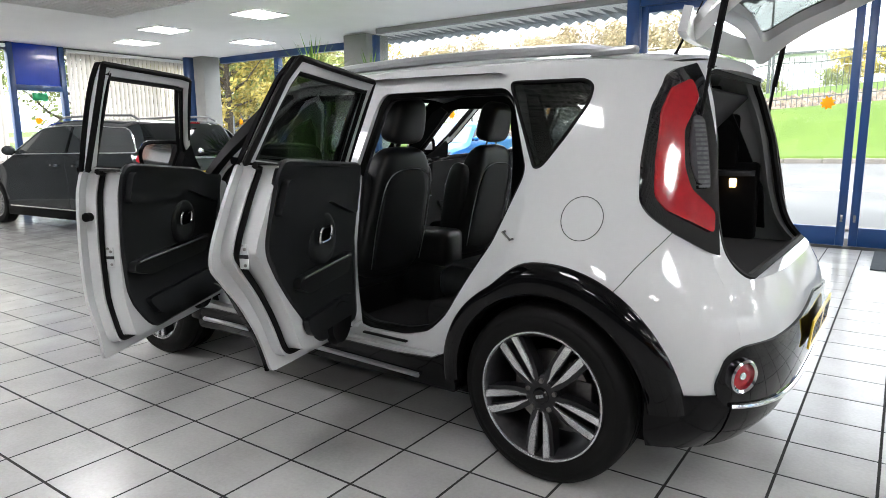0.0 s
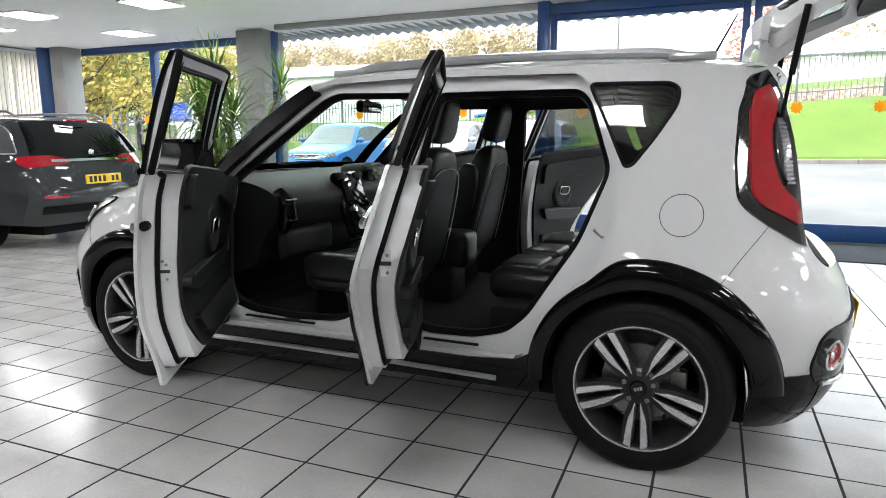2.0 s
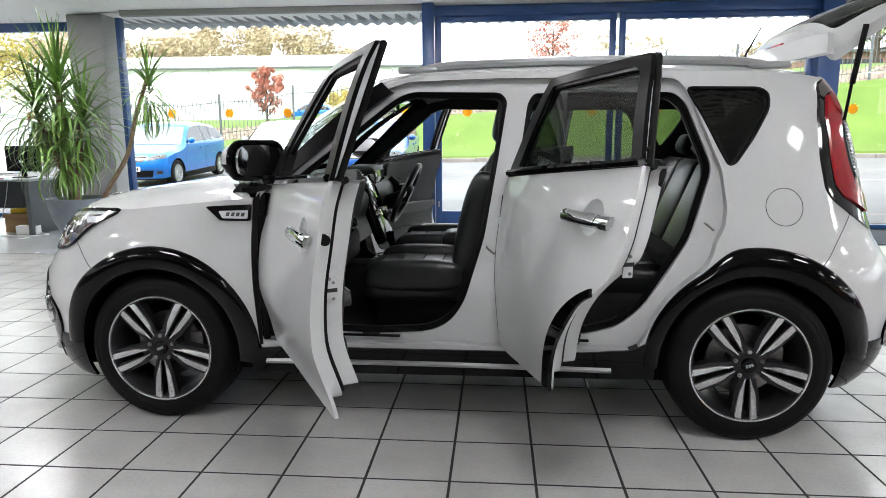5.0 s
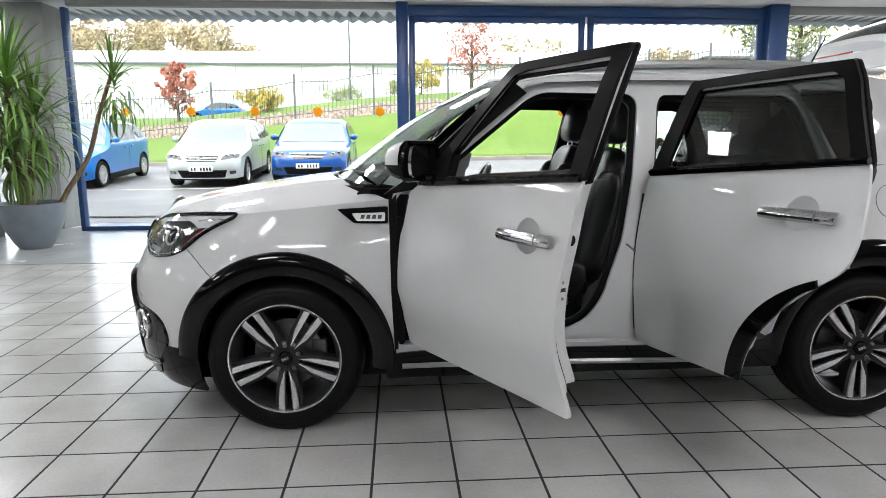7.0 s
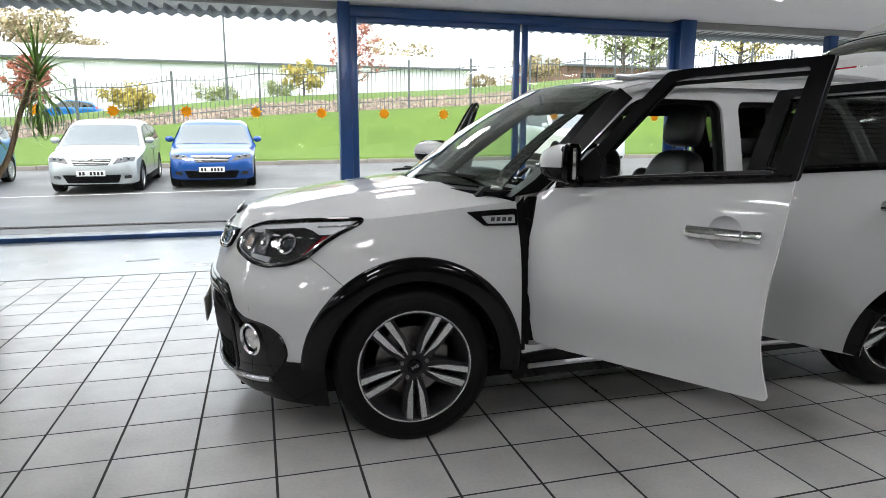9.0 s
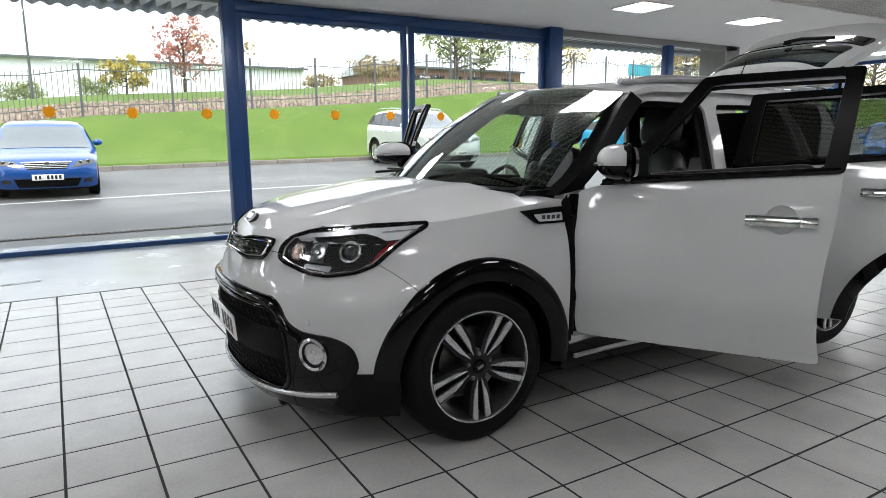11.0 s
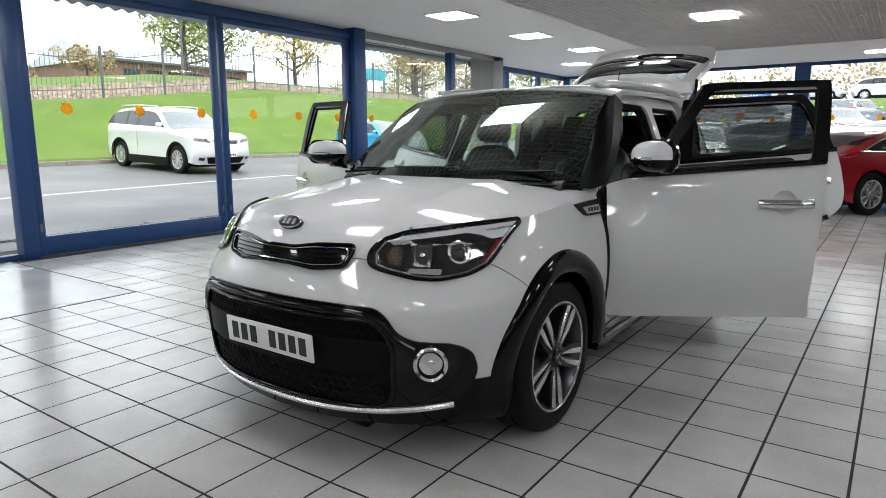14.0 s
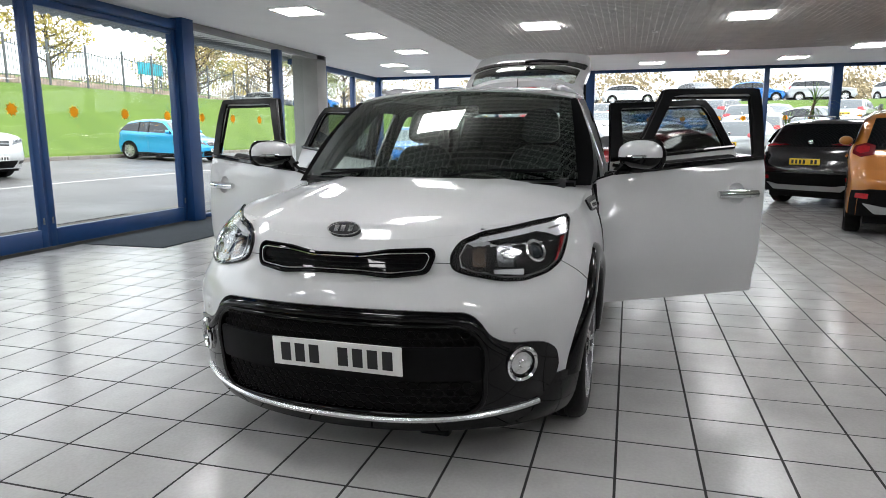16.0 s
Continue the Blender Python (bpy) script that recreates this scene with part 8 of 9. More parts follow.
RD_CARD = [(1.595, 0.49), (1.93, 0.48), (2.03, 0.61), (2.17, 0.76), (2.33, 0.92), (2.365, 1.195), (1.60, 1.15), (1.59, 0.90)]
for s, fa, ra in ((-1, 59.1, 71.5), (1, 67, 70)):
    fd = door("front_door", s, FD_OUT, FD_FRAME, FD_GLASS, 0.522, fa, FD_CARD, M_CARGLASS, (1.118, 0.072, 0.62, 1.50), (1.319, 0.962, 0.124))
    rd = door("rear_door", s, RD_OUT, RD_FRAME, RD_GLASS, 1.555, ra, RD_CARD, M_DARKGLASS, (1.073, 0.088, 1.55, 2.42), (2.258, 1.020, 0.130))
    # black arch piece on the rear door
    rim_in = [Vector((WR[0] + (0.470 + 0.036 * smoothstep(140, 114, a)) * math.cos(radians(a)), WR[1] + (0.470 + 0.036 * smoothstep(140, 114, a)) * math.sin(radians(a)))) for a in zrange(113, 171, 20)]
    bm = panel(bmesh.new(), arc(WR[0], WR[1], 0.532, 172, 113, 22) + rim_in, on_side(s, 0.010), step=0.05, thick=0.012, inward=toward_centre)
    part("arch_piece", bm, M_GLOSSBLACK, rd)
    # door mirror
    mb = bmesh.new()
    bmesh.ops.create_uvsphere(mb, u_segments=32, v_segments=20, radius=1)
    for v in mb.verts:
        x, y, z = v.co
        x = 0.30 + (x - 0.30) * 0.05 if x > 0.30 else x
        v.co = (x * 0.085, math.copysign(abs(y) ** 0.75, y) * 0.122, math.copysign(abs(z) ** 0.8, z) * 0.073)
    m = Matrix.Translation((0.70, s * 0.925, 1.182)) @ Matrix.Rotation(-s * radians(20), 4, "Z")
    low = mb.copy()
    bmesh.ops.bisect_plane(mb, geom=mb.verts[:] + mb.edges[:] + mb.faces[:], plane_co=(0, 0, -0.012), plane_no=(0, 0, 1), clear_inner=True)
    bmesh.ops.transform(mb, matrix=m, verts=mb.verts)
    mir = part("door_mirror", mb, M_WHITE, fd, "white door mirror with black base")
    bmesh.ops.bisect_plane(low, geom=low.verts[:] + low.edges[:] + low.faces[:], plane_co=(0, 0, -0.012), plane_no=(0, 0, 1), clear_outer=True)
    bmesh.ops.transform(low, matrix=m, verts=low.verts)
    part("mirror_base", low, M_GLOSSBLACK, mir)
    oval = rounded([(-0.110, -0.066), (0.110, -0.066), (0.116, 0.02), (0.090, 0.067), (-0.090, 0.067), (-0.116, 0.02)], 0.05, 5)
    mt = m @ Matrix.Translation((0.035, 0, 0))
    mg = mt @ Matrix.Translation((0.014, 0, 0)) @ Matrix.Rotation(-s * radians(14), 4, "Z")
    loop = [mt @ Vector((0, q.x, q.y)) for q in oval]
    part("mirror_rim", tube(bmesh.new(), loop + loop[:2], 0.012, 6, False), M_GLOSSBLACK, mir)
    part("mirror_back", turned(prism(bmesh.new(), [(q.x, q.y) for q in oval], -0.02, 0.0, "x"), mt), M_BLACK, mir, smooth=False)
    part("mirror_glass", turned(prism(bmesh.new(), [(q.x * 0.91, q.y * 0.89) for q in oval], -0.012, 0.0, "x"), mg), M_CHROME, mir, "mirror glass", smooth=False)
    part("mirror_arm", boxm(0.67, 0.75, min(s * 0.80, s * 0.90), max(s * 0.80, s * 0.90), 1.085, 1.13, 0.015), M_GLOSSBLACK, mir)
    part("mirror_lamp", tube(bmesh.new(), [m @ Vector((-0.094 + 0.03 * k * k, s * (0.02 + 0.075 * k), -0.008)) for k in zrange(-0.4, 0.95, 8)], 0.008, 6), M_REFLECTOR, mir)
    part("mirror_triangle", panel(bmesh.new(), [(0.62, 1.10), (0.812, 1.123), (0.803, 1.203), (0.775, 1.235)], on_side(s, 0.006), step=0.06, thick=0.05, inward=toward_centre), M_BLACK, fd)

# tailgate, swung up
tg = new("tailgate")
tg.parent = hero
tagged(tg, "raised white tailgate with dark rear window")
TG_ANGLE = 97
tg.matrix_basis = Matrix.Translation((2.87, 0, 1.575)) @ Matrix.Rotation(radians(-TG_ANGLE), 4, "Y") @ Matrix.Translation((-2.87, 0, -1.575))
t_out = rounded([(-0.53, 1.50), (0.53, 1.50), (0.55, 1.2), (0.56, 0.92), (0.54, 0.76), (-0.54, 0.76), (-0.56, 0.92), (-0.55, 1.2)], 0.06, 4)
t_glass = rounded([(-0.46, 1.46), (0.46, 1.46), (0.49, 1.12), (-0.49, 1.12)], 0.05, 4)
part("tailgate_skin", panel(bmesh.new(), t_out, on_rear(0.004), [t_glass], 0.06, 0.05, lambda p: Vector((-1, 0, 0))), M_WHITE, tg, sharp=30)
part("rear_glass", panel(bmesh.new(), t_glass, on_rear(0.0), step=0.08, thick=0.004), M_DARKGLASS, tg, "dark rear window glass")
part("tailgate_trim", panel(bmesh.new(), rounded([(-0.49, 1.08), (0.49, 1.08), (0.50, 0.92), (0.47, 0.79), (-0.47, 0.79), (-0.50, 0.92)], 0.05), on_rear(-0.05), step=0.1, thick=0.02, inward=lambda p: Vector((-1, 0, 0))), M_DASH, tg)
part("tailgate_glass_panel", panel(bmesh.new(), rounded([(-0.52, 1.10), (0.52, 1.10), (0.535, 0.95), (-0.535, 0.95)], 0.03), on_rear(0.012), step=0.08, thick=0.008), M_GLOSSBLACK, tg)
bm = sheet(bmesh.new(), lambda a, b: (2.90 + 0.085 * a, (b - 0.5) * (1.12 - 0.06 * a), 1.585 - 0.02 * a - 0.05 * abs((b - 0.5) * 2) ** 3), 6, 20, 0.03)
spoiler = part("spoiler", bm, M_WHITE, tg, "white roof spoiler")
part("brake_light", boxm(2.975, 2.995, -0.16, 0.16, 1.545, 1.562, 0.004), M_LENSRED, tg, "red high brake light")
part("rear_wiper", tube(bmesh.new(), [(tail(1.12) + 0.04, 0.0, 1.12), (tail(1.14) + 0.05, -0.12, 1.14), (tail(1.18) + 0.035, -0.38, 1.18)], 0.012, 6), M_BLACK, tg)
part("wiper_boss", lathe(bmesh.new(), [(0.0, 0.03), (0.02, 0.028), (0.03, 0.0)], 14, "x", Matrix.Translation((tail(1.12) + 0.02, 0, 1.12))), M_BLACK, tg)
for s in (-1, 1):
    bm = bmesh.new()
    tube(bm, [(3.0, s * 0.56, 1.33), (3.02, s * 0.555, 1.50)], 0.007, 8)
    tube(bm, [(3.02, s * 0.555, 1.48), (3.055, s * 0.55, 1.72)], 0.012, 8)
    part("gas_strut", bm, M_BLACK, hero, "black gas strut of the tailgate")


# cabin
def pad(hx, hy, hz, m, e=0.5, taper=0.0, dish=0.0):
    """A soft cushion: a rounded block, narrower towards its top, hollowed on its -x face."""
    bm = bmesh.new()
    bmesh.ops.create_uvsphere(bm, u_segments=28, v_segments=18, radius=1)
    for v in bm.verts:
        x, y, z = (math.copysign(abs(c) ** e, c) for c in v.co)
        k = 1 - taper * (z + 1) / 2
        xx = x * hx + (dish * (1 - y * y) if x < 0 else 0.0)
        v.co = m @ Vector((xx, y * hy * k, z * hz))
    return bm


def seat(parent, u, v, label):
    st = new("front_seat")
    st.parent = parent
    tagged(st, label)
    st.matrix_basis = Matrix.Translation((u, v, 0))
    part("cushion", pad(0.27, 0.25, 0.085, Matrix.Translation((-0.01, 0, 0.585)), 0.42), M_LEATHER, st, sharp=80)
    for y in (-0.215, 0.215):
        part("bolster", pad(0.235, 0.052, 0.075, Matrix.Translation((-0.01, y, 0.635)), 0.6), M_LEATHER, st, sharp=80)
    for k in range(4):
        part("cushion_seam", tube(bmesh.new(), [(-0.20 + 0.1 * k, y, 0.672) for y in (-0.15, 0.0, 0.15)], 0.003, 5), M_SEAL, st)
    part("seat_base", boxm(-0.20, 0.22, -0.20, 0.20, 0.36, 0.53, 0.02), M_BLACK, st)
    m = Matrix.Translation((0.24, 0, 0.60)) @ Matrix.Rotation(radians(13), 4, "Y")
    part("backrest", pad(0.078, 0.255, 0.335, m @ Matrix.Translation((0, 0, 0.30)), 0.5, 0.22, 0.03), M_LEATHER, st, sharp=80)
    for y in (-1, 1):
        part("back_bolster", pad(0.075, 0.05, 0.25, m @ Matrix.Translation((-0.035, y * 0.205, 0.27)) @ Matrix.Rotation(y * radians(-4), 4, "X"), 0.65), M_LEATHER, st, sharp=80)
    part("back_panel", pad(0.02, 0.185, 0.26, m @ Matrix.Translation((0.066, 0, 0.28)), 0.45, 0.2), M_DASH, st, sharp=80)
    bm = bmesh.new()
    loop = spline([m @ Vector((0.084, y, z)) for y, z in ((-0.185, 0.05), (-0.19, 0.30), (-0.15, 0.50), (0.0, 0.545), (0.15, 0.50), (0.19, 0.30), (0.185, 0.05))], 6)
    tube(bm, loop, 0.0025, 5)
    part("piping", bm, M_SILVERTRIM, st)
    part("headrest", pad(0.058, 0.14, 0.115, m @ Matrix.Translation((-0.005, 0, 0.765)), 0.55, 0.25), M_LEATHER, st, sharp=80)
    for y in (-0.05, 0.05):
        part("headrest_post", tube(bmesh.new(), [m @ Vector((0.0, y, 0.58)), m @ Vector((0.0, y, 0.70))], 0.006, 6), M_CHROME, st)
    return st


seat(hero, 1.165, -0.40, "black leather front seat with round headrest")
seat(hero, 1.165, 0.42, "black leather front seat with round headrest")
bench = new("rear_bench")
bench.parent = hero
tagged(bench, "black leather rear bench seat")
for y in (-0.36, 0.0, 0.36):
    part("bench_cushion", boxm(1.86, 2.36, y - 0.19, y + 0.19, 0.53, 0.68 if y else 0.66, 0.055, 3), M_LEATHER, bench)
    for k in range(2):
        part("cushion_roll", boxm(1.90 + 0.20 * k, 2.09 + 0.20 * k, y - 0.13, y + 0.13, 0.64, 0.70, 0.025, 3), M_LEATHER, bench)
    m = Matrix.Translation((2.36, y, 0.62)) @ Matrix.Rotation(radians(22), 4, "Y")
    part("bench_back", boxm(-0.06, 0.07, -0.19, 0.19, 0.0, 0.56, 0.05, 3, m=m), M_LEATHER, bench)
    part("bench_headrest", boxm(-0.05, 0.05, -0.11, 0.11, 0.585, 0.70 if y else 0.64, 0.04, 3, m=m), M_LEATHER, bench)
part("bench_base", boxm(1.92, 2.4, -0.70, 0.70, 0.36, 0.55, 0.03), M_CARPET, bench)
part("bench_rear", boxm(2.42, 2.50, -0.56, 0.56, 0.72, 1.22, 0.03, m=Matrix.Translation((0.05, 0, 0)) @ Matrix.Rotation(radians(4), 4, "Y")), M_CARPET, bench)

dash = new("dashboard")
dash.parent = hero
tagged(dash, "black dashboard with round vents and centre screen")
bm = bmesh.new()
prism(bm, spline([(0.34, 1.03), (0.55, 1.055), (0.72, 1.03), (0.83, 0.97), (0.82, 0.86), (0.74, 0.76), (0.66, 0.62), (0.40, 0.60)], 4, True), -0.71, 0.71, bevel=0.0)
part("dash_body", bm, M_DASH, dash, "", 50)
part("glovebox", boxm(0.72, 0.80, -0.62, -0.16, 0.64, 0.80, 0.04, 3), M_DASH, dash)
for s in (-1, 1):
    bm = bmesh.new()
    tube(bm, [(0.80, s * 0.655, 1.0), (0.845, s * 0.66, 0.95), (0.85, s * 0.66, 0.88), (0.82, s * 0.655, 0.80)], [0.03, 0.05, 0.05, 0.02], 14)
    part("side_vent", bm, M_GLOSSBLACK, dash)
    for k in range(5):
        part("vent_slat", boxm(0.868, 0.892, s * 0.66 - 0.034, s * 0.66 + 0.034, 0.862 + 0.025 * k, 0.868 + 0.025 * k), M_SILVERTRIM if k in (0, 4) else M_BLACK, dash, smooth=False)
m = Matrix.Translation((0.80, 0, 0.975)) @ Matrix.Rotation(radians(-20), 4, "Y")
part("control_panel", boxm(-0.03, 0.03, -0.14, 0.14, -0.30, 0.095, 0.03, 3, m=m), M_GLOSSBLACK, dash)
part("display", boxm(0.028, 0.034, -0.105, 0.105, -0.085, 0.035, 0.006, m=m), M_BGGLASS, dash, "dark centre touch screen")
for y in (-0.09, 0.09):
    part("knob", lathe(bmesh.new(), [(0.0, 0.03), (0.02, 0.028), (0.024, 0.0)], 16, "x", m @ Matrix.Translation((0.028, y, -0.135))), M_CHROME, dash)
    part("centre_vent", boxm(0.022, 0.036, y - 0.05, y + 0.05, 0.046, 0.080, 0.006, m=m), M_BLACK, dash)
part("instrument_hood", boxm(0.60, 0.80, 0.20, 0.54, 1.02, 1.10, 0.04, 3), M_DASH, dash)
part("instrument_dial", boxm(0.795, 0.80, 0.23, 0.51, 0.96, 1.07, 0.002), M_BGGLASS, dash)
cons = new("centre_console")
cons.parent = hero
tagged(cons, "black centre console with chrome gear lever")
part("tunnel", boxm(0.62, 1.50, -0.12, 0.12, 0.36, 0.58, 0.04, 3), M_DASH, cons)
part("arm_box", boxm(1.22, 1.58, -0.10, 0.10, 0.56, 0.76, 0.04, 3), M_LEATHER, cons)
part("gear_surround", boxm(0.82, 1.10, -0.08, 0.08, 0.58, 0.60, 0.01), M_CHROME, cons)
part("gear_lever", tube(bmesh.new(), [(0.95, 0, 0.58), (0.94, 0, 0.66), (0.93, 0, 0.70), (0.93, 0, 0.75)], [0.03, 0.014, 0.024, 0.018], 12), M_GLOSSBLACK, cons)
wheel_ob = new("steering_wheel")
wheel_ob.parent = hero
tagged(wheel_ob, "black leather three-spoke steering wheel")
m = Matrix.Translation((0.96, 0.37, 0.93)) @ Matrix.Rotation(radians(-64), 4, "Y")
ring = [m @ Vector((0.185 * math.cos(a), 0.185 * math.sin(a), 0)) for a in [2 * math.pi * k / 40 for k in range(42)]]
part("wheel_rim", tube(bmesh.new(), ring, 0.016, 8, False), M_LEATHER, wheel_ob)
part("hub_pad", lathe(bmesh.new(), [(0.0, 0.03), (0.05, 0.025), (0.07, 0.0), (0.05, -0.03), (0.0, -0.03)], 20, "z", m), M_DASH, wheel_ob)
for a in (0, 180, 90 if False else 270):
    part("wheel_spoke", boxm(0.05, 0.18, -0.02, 0.02, -0.01, 0.012, 0.008, m=m @ Matrix.Rotation(radians(a + 90), 4, "Z")), M_SILVERTRIM, wheel_ob)
part("column", tube(bmesh.new(), [(0.95, 0.37, 0.92), (0.72, 0.37, 0.82)], [0.035, 0.06], 12), M_DASH, wheel_ob)
im = new("interior_mirror")
im.parent = hero
tagged(im, "black rear-view mirror behind the windscreen")
part("mirror_body", boxm(0.93, 0.97, -0.12, 0.12, 1.40, 1.465, 0.018, 3), M_GLOSSBLACK, im)
part("mirror_stalk", tube(bmesh.new(), [(0.94, 0, 1.46), (0.93, 0, 1.52)], 0.012, 8), M_BLACK, im)
part("mirror_face", boxm(0.97, 0.973, -0.105, 0.105, 1.41, 1.455, 0.001), M_CHROME, im)
for s in (-1, 1):
    part("sun_visor", boxm(1.03, 1.19, s * 0.32 - 0.17, s * 0.32 + 0.17, 1.495, 1.508, 0.005, m=None), M_HEADLINER, hero)
    part("dash_post_trim", panel(bmesh.new(), [(0.58, 1.02), (0.64, 1.06), (1.10, 1.42), (1.06, 1.45), (0.98, 1.42), (0.56, 1.06)], on_side(s, -0.115), step=0.06, thick=0.015, inward=toward_centre), M_DASH, hero)


# ---- plants and clutter by the windows ----
def leaf_meshes():
    """Four long pointed leaves with different droop; base at the origin, pointing along +x."""
    out = []
    for droop in (0.15, 0.5, 1.0, 1.7):
        bm = bmesh.new()
        n = 7
        rows = []
        p = Vector((0, 0, 0))
        ang = 0.0
        for i in range(n + 1):
            t = i / n
            w = 0.019 * (1 - t ** 2.2) * (0.5 + min(1, t * 4) * 0.5) + 0.0008
            rows.append([bm.verts.new((p.x, -w, p.z + w * 0.35)), bm.verts.new((p.x, 0, p.z)), bm.verts.new((p.x, w, p.z + w * 0.35))])
            ang = -droop * 1.5 * t ** 1.4
            p = p + Vector((math.cos(ang), 0, math.sin(ang))) / n
        for a, b in zip(rows, rows[1:]):
            bm.faces.new((a[0], a[1], b[1], b[0]))
            bm.faces.new((a[1], a[2], b[2], b[1]))
        me = bpy.data.meshes.new("leaf")
        bm.to_mesh(me)
        bm.free()
        me.materials.append(M_YUCCAP)
        me.shade_smooth()
        out.append(me)
    return out


M_YUCCAP = mat("yucca_leaf_single", (0.13, 0.25, 0.045), 0.40, vary=0.3, scale=6, random_value=0.4)
LEAVES = leaf_meshes()


def yucca(name, label, m, heads, stems, pot_r, pot_h, seed):
    rng = random.Random(seed)
    ob = holder(name, label, "plant", "", "", m)
    k = pot_r
    part("planter", lathe(bmesh.new(), [(0.0, 0.0), (k * 0.44, 0.0), (k * 0.58, pot_h * 0.14), (k * 0.80, pot_h * 0.45), (k * 0.94, pot_h * 0.8), (k, pot_h), (k * 0.94, pot_h), (k * 0.9, pot_h * 0.9), (0.0, pot_h * 0.9)], 36), M_POT, ob, "slate grey round planter")
    part("soil", lathe(bmesh.new(), [(0.0, pot_h * 0.93), (k * 0.6, pot_h * 0.92), (k * 0.9, pot_h * 0.905)], 24), M_SOIL, ob)
    for pts, r0, r1 in stems:
        P = spline(pts, 5)
        n = len(P)
        part("stem", tube(bmesh.new(), P, [(r0 + (r1 - r0) * i / (n - 1)) * (1 + 0.08 * (i % 2)) for i in range(n)], 10), M_STEM, ob)
    for (hx, hy, hz), count, length, spread in heads:
        for i in range(count):
            t = i / count
            a = i * 2.39996 + rng.uniform(-0.2, 0.2)
            elev = 84 - 135 * t ** 0.8 + rng.uniform(-9, 9)
            L = length * (0.75 + 0.4 * math.sin(math.pi * min(1, t * 1.1 + 0.1))) * rng.uniform(0.85, 1.1)
            kind = 0 if t < 0.12 else (1 if t < 0.3 else (2 if t < 0.55 else 3))
            lf = new("leaf", LEAVES[kind])
            lf.parent = ob
            z = hz - spread * t
            lf.matrix_basis = Matrix.Translation((hx, hy, z)) @ Matrix.Rotation(a, 4, "Z") @ Matrix.Rotation(radians(-elev), 4, "Y") @ Matrix.Diagonal((L, L * 1.25, L, 1))
    return ob


yucca("yucca_plant", "tall yucca with drooping green leaves in a grey planter", pose(-7.42, 7.15, 0),
      [((-0.12, 0.0, 2.0), 130, 0.86, 0.6), ((-0.50, 0.1, 1.70), 100, 0.82, 0.5), ((1.06, -0.05, 2.0), 86, 0.56, 0.48), ((0.10, 0.10, 1.60), 90, 0.78, 0.5), ((-0.10, -0.06, 1.30), 110, 0.74, 0.5)],
      [([(-0.05, 0, 0.45), (-0.05, 0, 0.62), (-0.10, 0, 1.1), (-0.12, 0, 1.95)], 0.075, 0.03), ([(-0.06, 0.02, 0.6), (-0.25, 0.06, 0.95), (-0.52, 0.1, 1.62)], 0.04, 0.025),
       ([(0.30, 0, 0.45), (0.42, 0, 0.66), (0.70, -0.02, 1.05), (0.86, -0.04, 1.5), (1.06, -0.05, 2.0)], 0.032, 0.022), ([(-0.02, 0.03, 0.6), (0.06, 0.1, 1.45)], 0.04, 0.03)], 0.37, 0.53, 5)
yucca("yucca_plant", "yucca with long green leaves beside the end windows", pose(11.35, -2.05, 0),
      [((0, -0.3, 2.1), 50, 0.55, 0.35), ((0, 0.25, 1.35), 70, 0.6, 0.5)], [([(0, 0, 0.3), (0, -0.1, 1.0), (0, -0.3, 2.1)], 0.05, 0.03), ([(0, 0.05, 0.3), (0, 0.25, 1.35)], 0.05, 0.03)], 0.3, 0.42, 8)

desk = holder("desk", "grey office desk with two dark monitors behind", "desk", "", "", pose(-9.0, 7.75, 0))
part("desktop", boxm(-0.75, 0.75, -0.35, 0.35, 0.71, 0.74, 0.006), M_ROOFSHEET, desk)
for x in (-0.68, 0.68):
    part("desk_leg", boxm(x - 0.03, x + 0.03, -0.32, 0.32, 0, 0.71, 0.006), M_FENCE, desk)
part("modesty_panel", boxm(-0.65, 0.65, 0.2, 0.22, 0.3, 0.71), M_FENCE, desk)
for k, (x, y, w) in enumerate(((-0.30, 0.0, 0.62), (0.36, 0.1, 0.50))):
    mon = holder("monitor", "black flat computer monitor on a desk", "monitor", "monitors on the desk", "", pose(-9.0 + x, 7.75 + y, 0.74, 0, 0, 6 - 10 * k))
    part("screen_panel", boxm(-w / 2, w / 2, -0.02, 0.02, 0.08, 0.43, 0.008), M_BLACK, mon)
    part("screen_face", boxm(-w / 2 + 0.012, w / 2 - 0.012, 0.0205, 0.0225, 0.095, 0.418), M_BGGLASS, mon)
    part("neck", boxm(-0.03, 0.03, -0.02, 0.02, 0.01, 0.1, 0.005), M_BLACK, mon)
    part("foot", boxm(-0.12, 0.12, -0.09, 0.09, 0, 0.012, 0.004), M_BLACK, mon)
    part("rear_label", boxm(-0.04, 0.04, -0.0225, -0.0205, 0.2, 0.23), M_PAPER, mon)
tray = holder("paper_stack", "loose papers and pens on the desk", "papers", "", "", pose(-9.0, 7.5, 0.742))
part("sheets", boxm(-0.15, 0.14, -0.1, 0.1, 0, 0.02, 0.003), M_PAPER, tray)
part("pen", tube(bmesh.new(), [(0.2, -0.05, 0.006), (0.33, 0.0, 0.006)], 0.005, 6), M_LENSRED, tray)

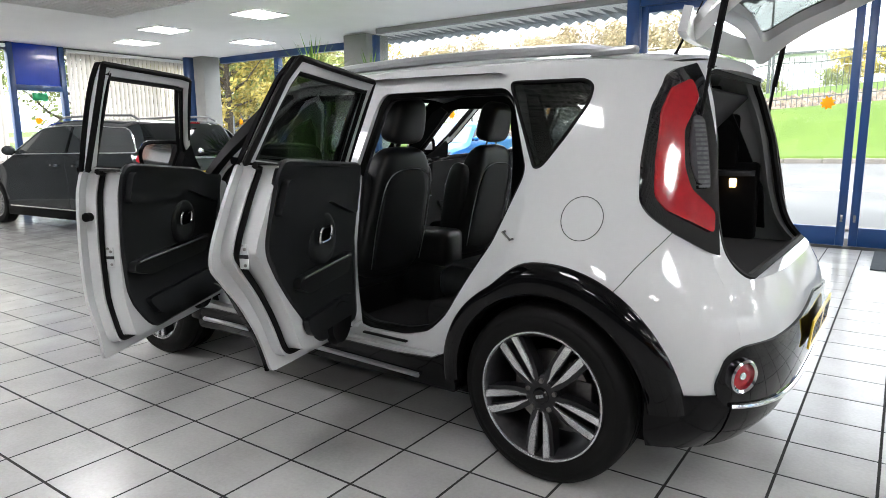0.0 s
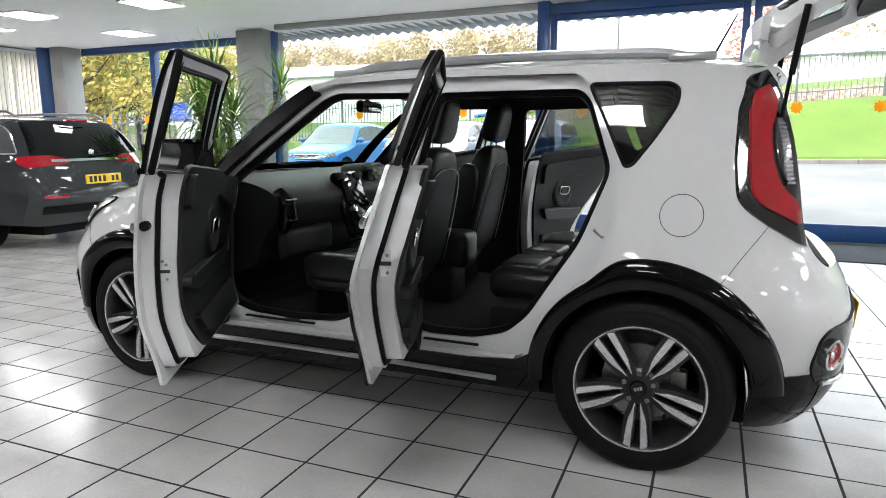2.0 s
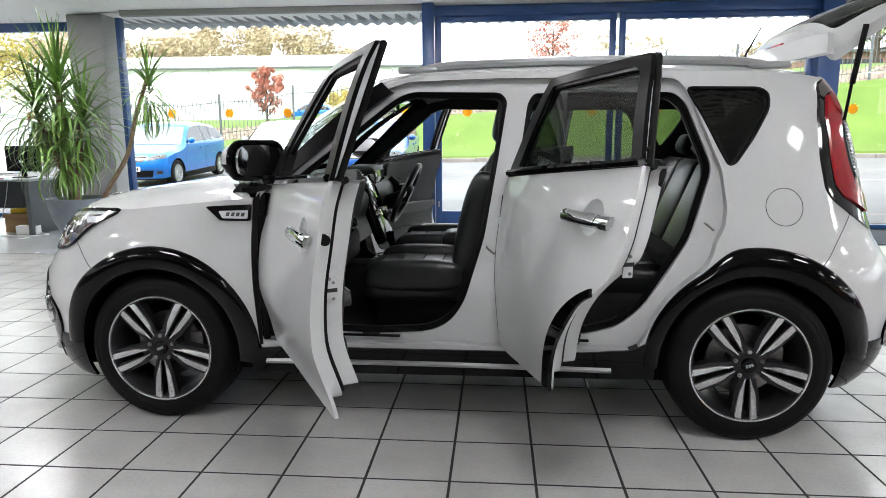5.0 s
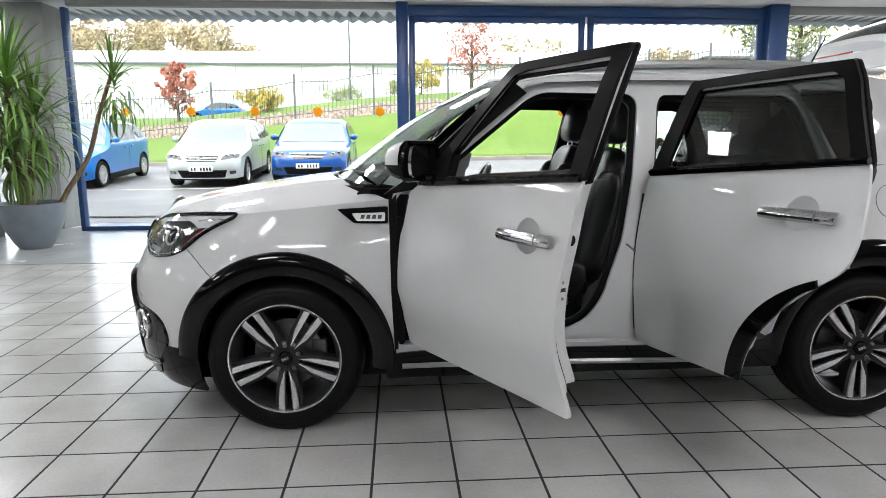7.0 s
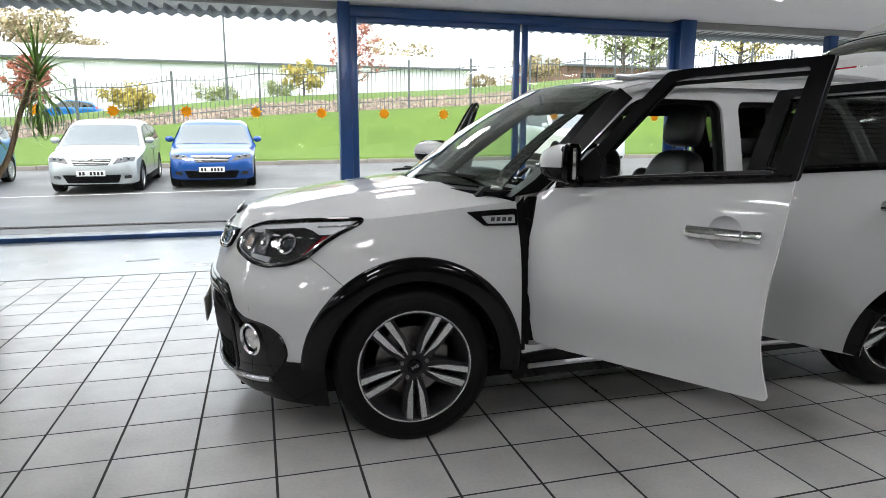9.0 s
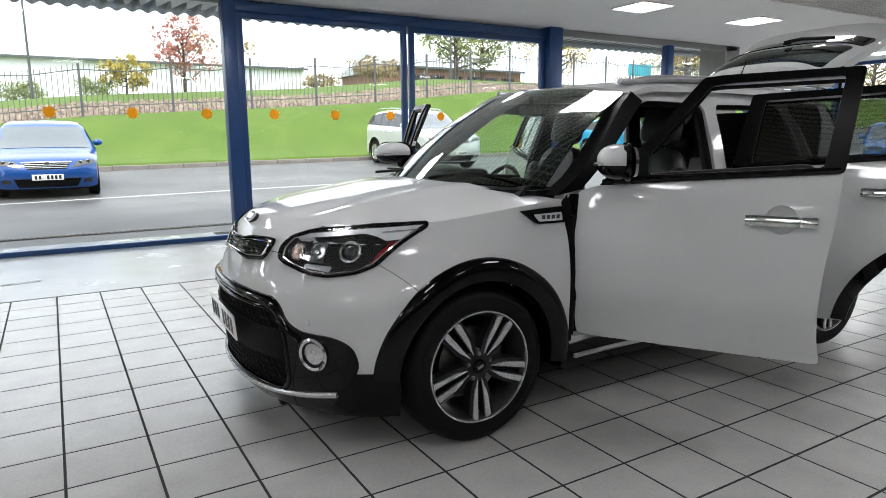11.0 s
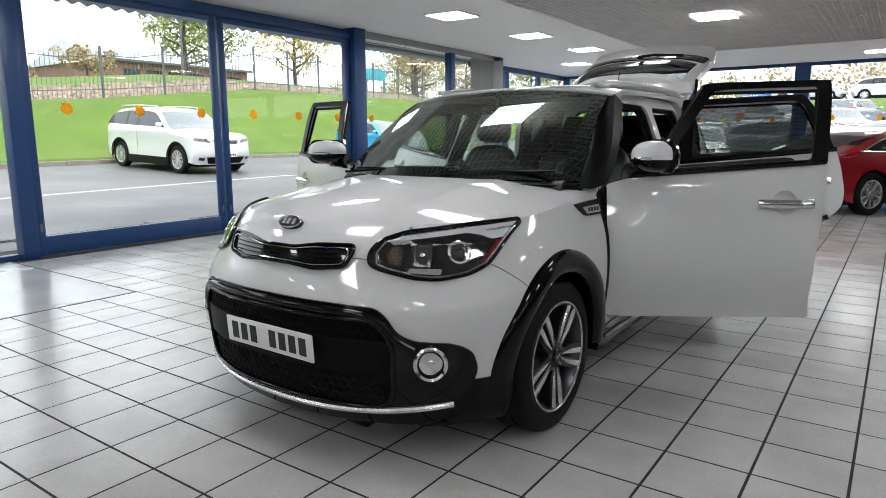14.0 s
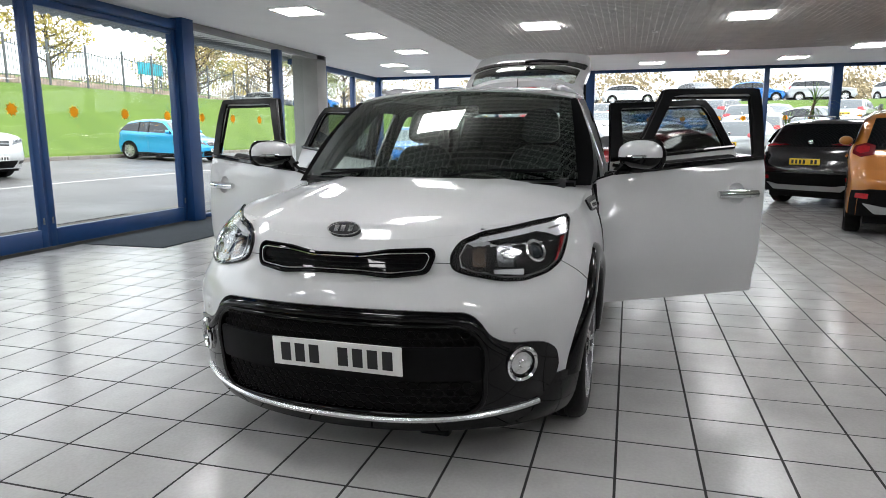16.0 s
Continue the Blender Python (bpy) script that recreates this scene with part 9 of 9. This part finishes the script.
carton = holder("cardboard_box", "open brown cardboard box on the floor", "box", "", "", pose(-8.62, 7.85, 0, 0, 0, 8))
part("carton_body", boxm(-0.26, 0.26, -0.16, 0.16, 0, 0.25, 0.004), M_CARD, carton)
part("flap", boxm(-0.26, 0.26, -0.19, -0.155, 0.20, 0.255, 0.002), M_CARD, carton)
small = part("small_box", boxm(-0.12, 0.12, -0.09, 0.09, 0, 0.11, 0.004), M_CARD, None)
small.matrix_basis = pose(-8.50, 7.88, 0.256, 0, 0, -12)
tagged(small, "small brown cardboard box lying on a larger box", "box")
tub = part("yellow_tub", boxm(-0.09, 0.09, -0.06, 0.06, 0, 0.06, 0.015), M_YELLOW, None)
tub.matrix_basis = pose(-8.76, 7.82, 0.256, 0, 0, 20)
tagged(tub, "small yellow plastic tub on a cardboard box", "tub")
psu = holder("power_adapter", "white power adapter with cable on the floor", "power adapter", "", "", pose(-8.42, 7.52, 0, 0, 0, 5))
part("adapter_body", boxm(-0.14, 0.14, -0.06, 0.06, 0, 0.12, 0.015), M_PAPER, psu)
part("cable", tube(bmesh.new(), spline([(0.14, 0, 0.02), (0.3, -0.05, 0.006), (0.2, -0.2, 0.006), (-0.3, -0.15, 0.006), (-0.5, 0.1, 0.006), (-0.45, 0.25, 0.35), (-0.4, 0.3, 0.7)], 6), 0.006, 6), M_PAPER, psu, "white cable")
paper = part("floor_leaflet", boxm(-0.16, 0.16, -0.05, 0.05, 0.0, 0.003), M_ROOFSHEET, None)
paper.matrix_basis = pose(-5.5, 6.9, 0.002, 0, 0, 10)
tagged(paper, "flat grey floor access cover", "floor cover")


# ---- floor tiles ----
tb = bmesh.new()
h = TP / 2 - 0.0042
top = [tb.verts.new((x * (h - 0.002), y * (h - 0.002), 0.0)) for x, y in ((-1, -1), (1, -1), (1, 1), (-1, 1))]
low = [tb.verts.new((x * h, y * h, -0.0022)) for x, y in ((-1, -1), (1, -1), (1, 1), (-1, 1))]
bot = [tb.verts.new((x * h, y * h, -0.006)) for x, y in ((-1, -1), (1, -1), (1, 1), (-1, 1))]
tb.faces.new(top)
for k in range(4):
    j = (k + 1) % 4
    tb.faces.new((low[k], low[j], top[j], top[k]))
    tb.faces.new((bot[k], bot[j], low[j], low[k]))
tile_me = bpy.data.meshes.new("tile")
tb.to_mesh(tile_me)
tile_me.materials.append(M_TILE)
tverts = [tuple(v.co) for v in tb.verts]
tfaces = [tuple(p.vertices) for p in tile_me.polygons]
tb.free()
fv, ff = [], []
rng = random.Random(2)
near = 0
for i in range(-34, 48):
    for j in range(-34, 25):
        x, y = TX + TP * (i + 0.5), TY + TP * (j + 0.5)
        if not (LEFT_X < x < BACK_X and FRONT_Y < y < WING_Y - 0.1):
            continue
        if y > 6.2 and x < -3.32:
            continue
        if y > WIN_Y - 0.05 and x < 7:
            continue
        if -5.6 < x < 0.2 and 0.3 < y < 2.2 and near < 300:
            near += 1
            t = new("tile", tile_me)
            t.parent = floor
            t.matrix_basis = pose(x, y, rng.uniform(-0.0006, 0.0), rng.uniform(-0.05, 0.05), rng.uniform(-0.05, 0.05), 0)
        else:
            s = len(fv)
            dz = rng.uniform(-0.0006, 0.0)
            fv += [(a + x, b + y, c + dz) for a, b, c in tverts]
            ff += [tuple(s + q for q in f) for f in tfaces]
me = bpy.data.meshes.new("far_tiles")
me.from_pydata(fv, [], ff)
me.materials.append(M_TILEFAR)
ft = new("far_tiles", me)
ft.parent = floor
tagged(ft, kind="stuff")
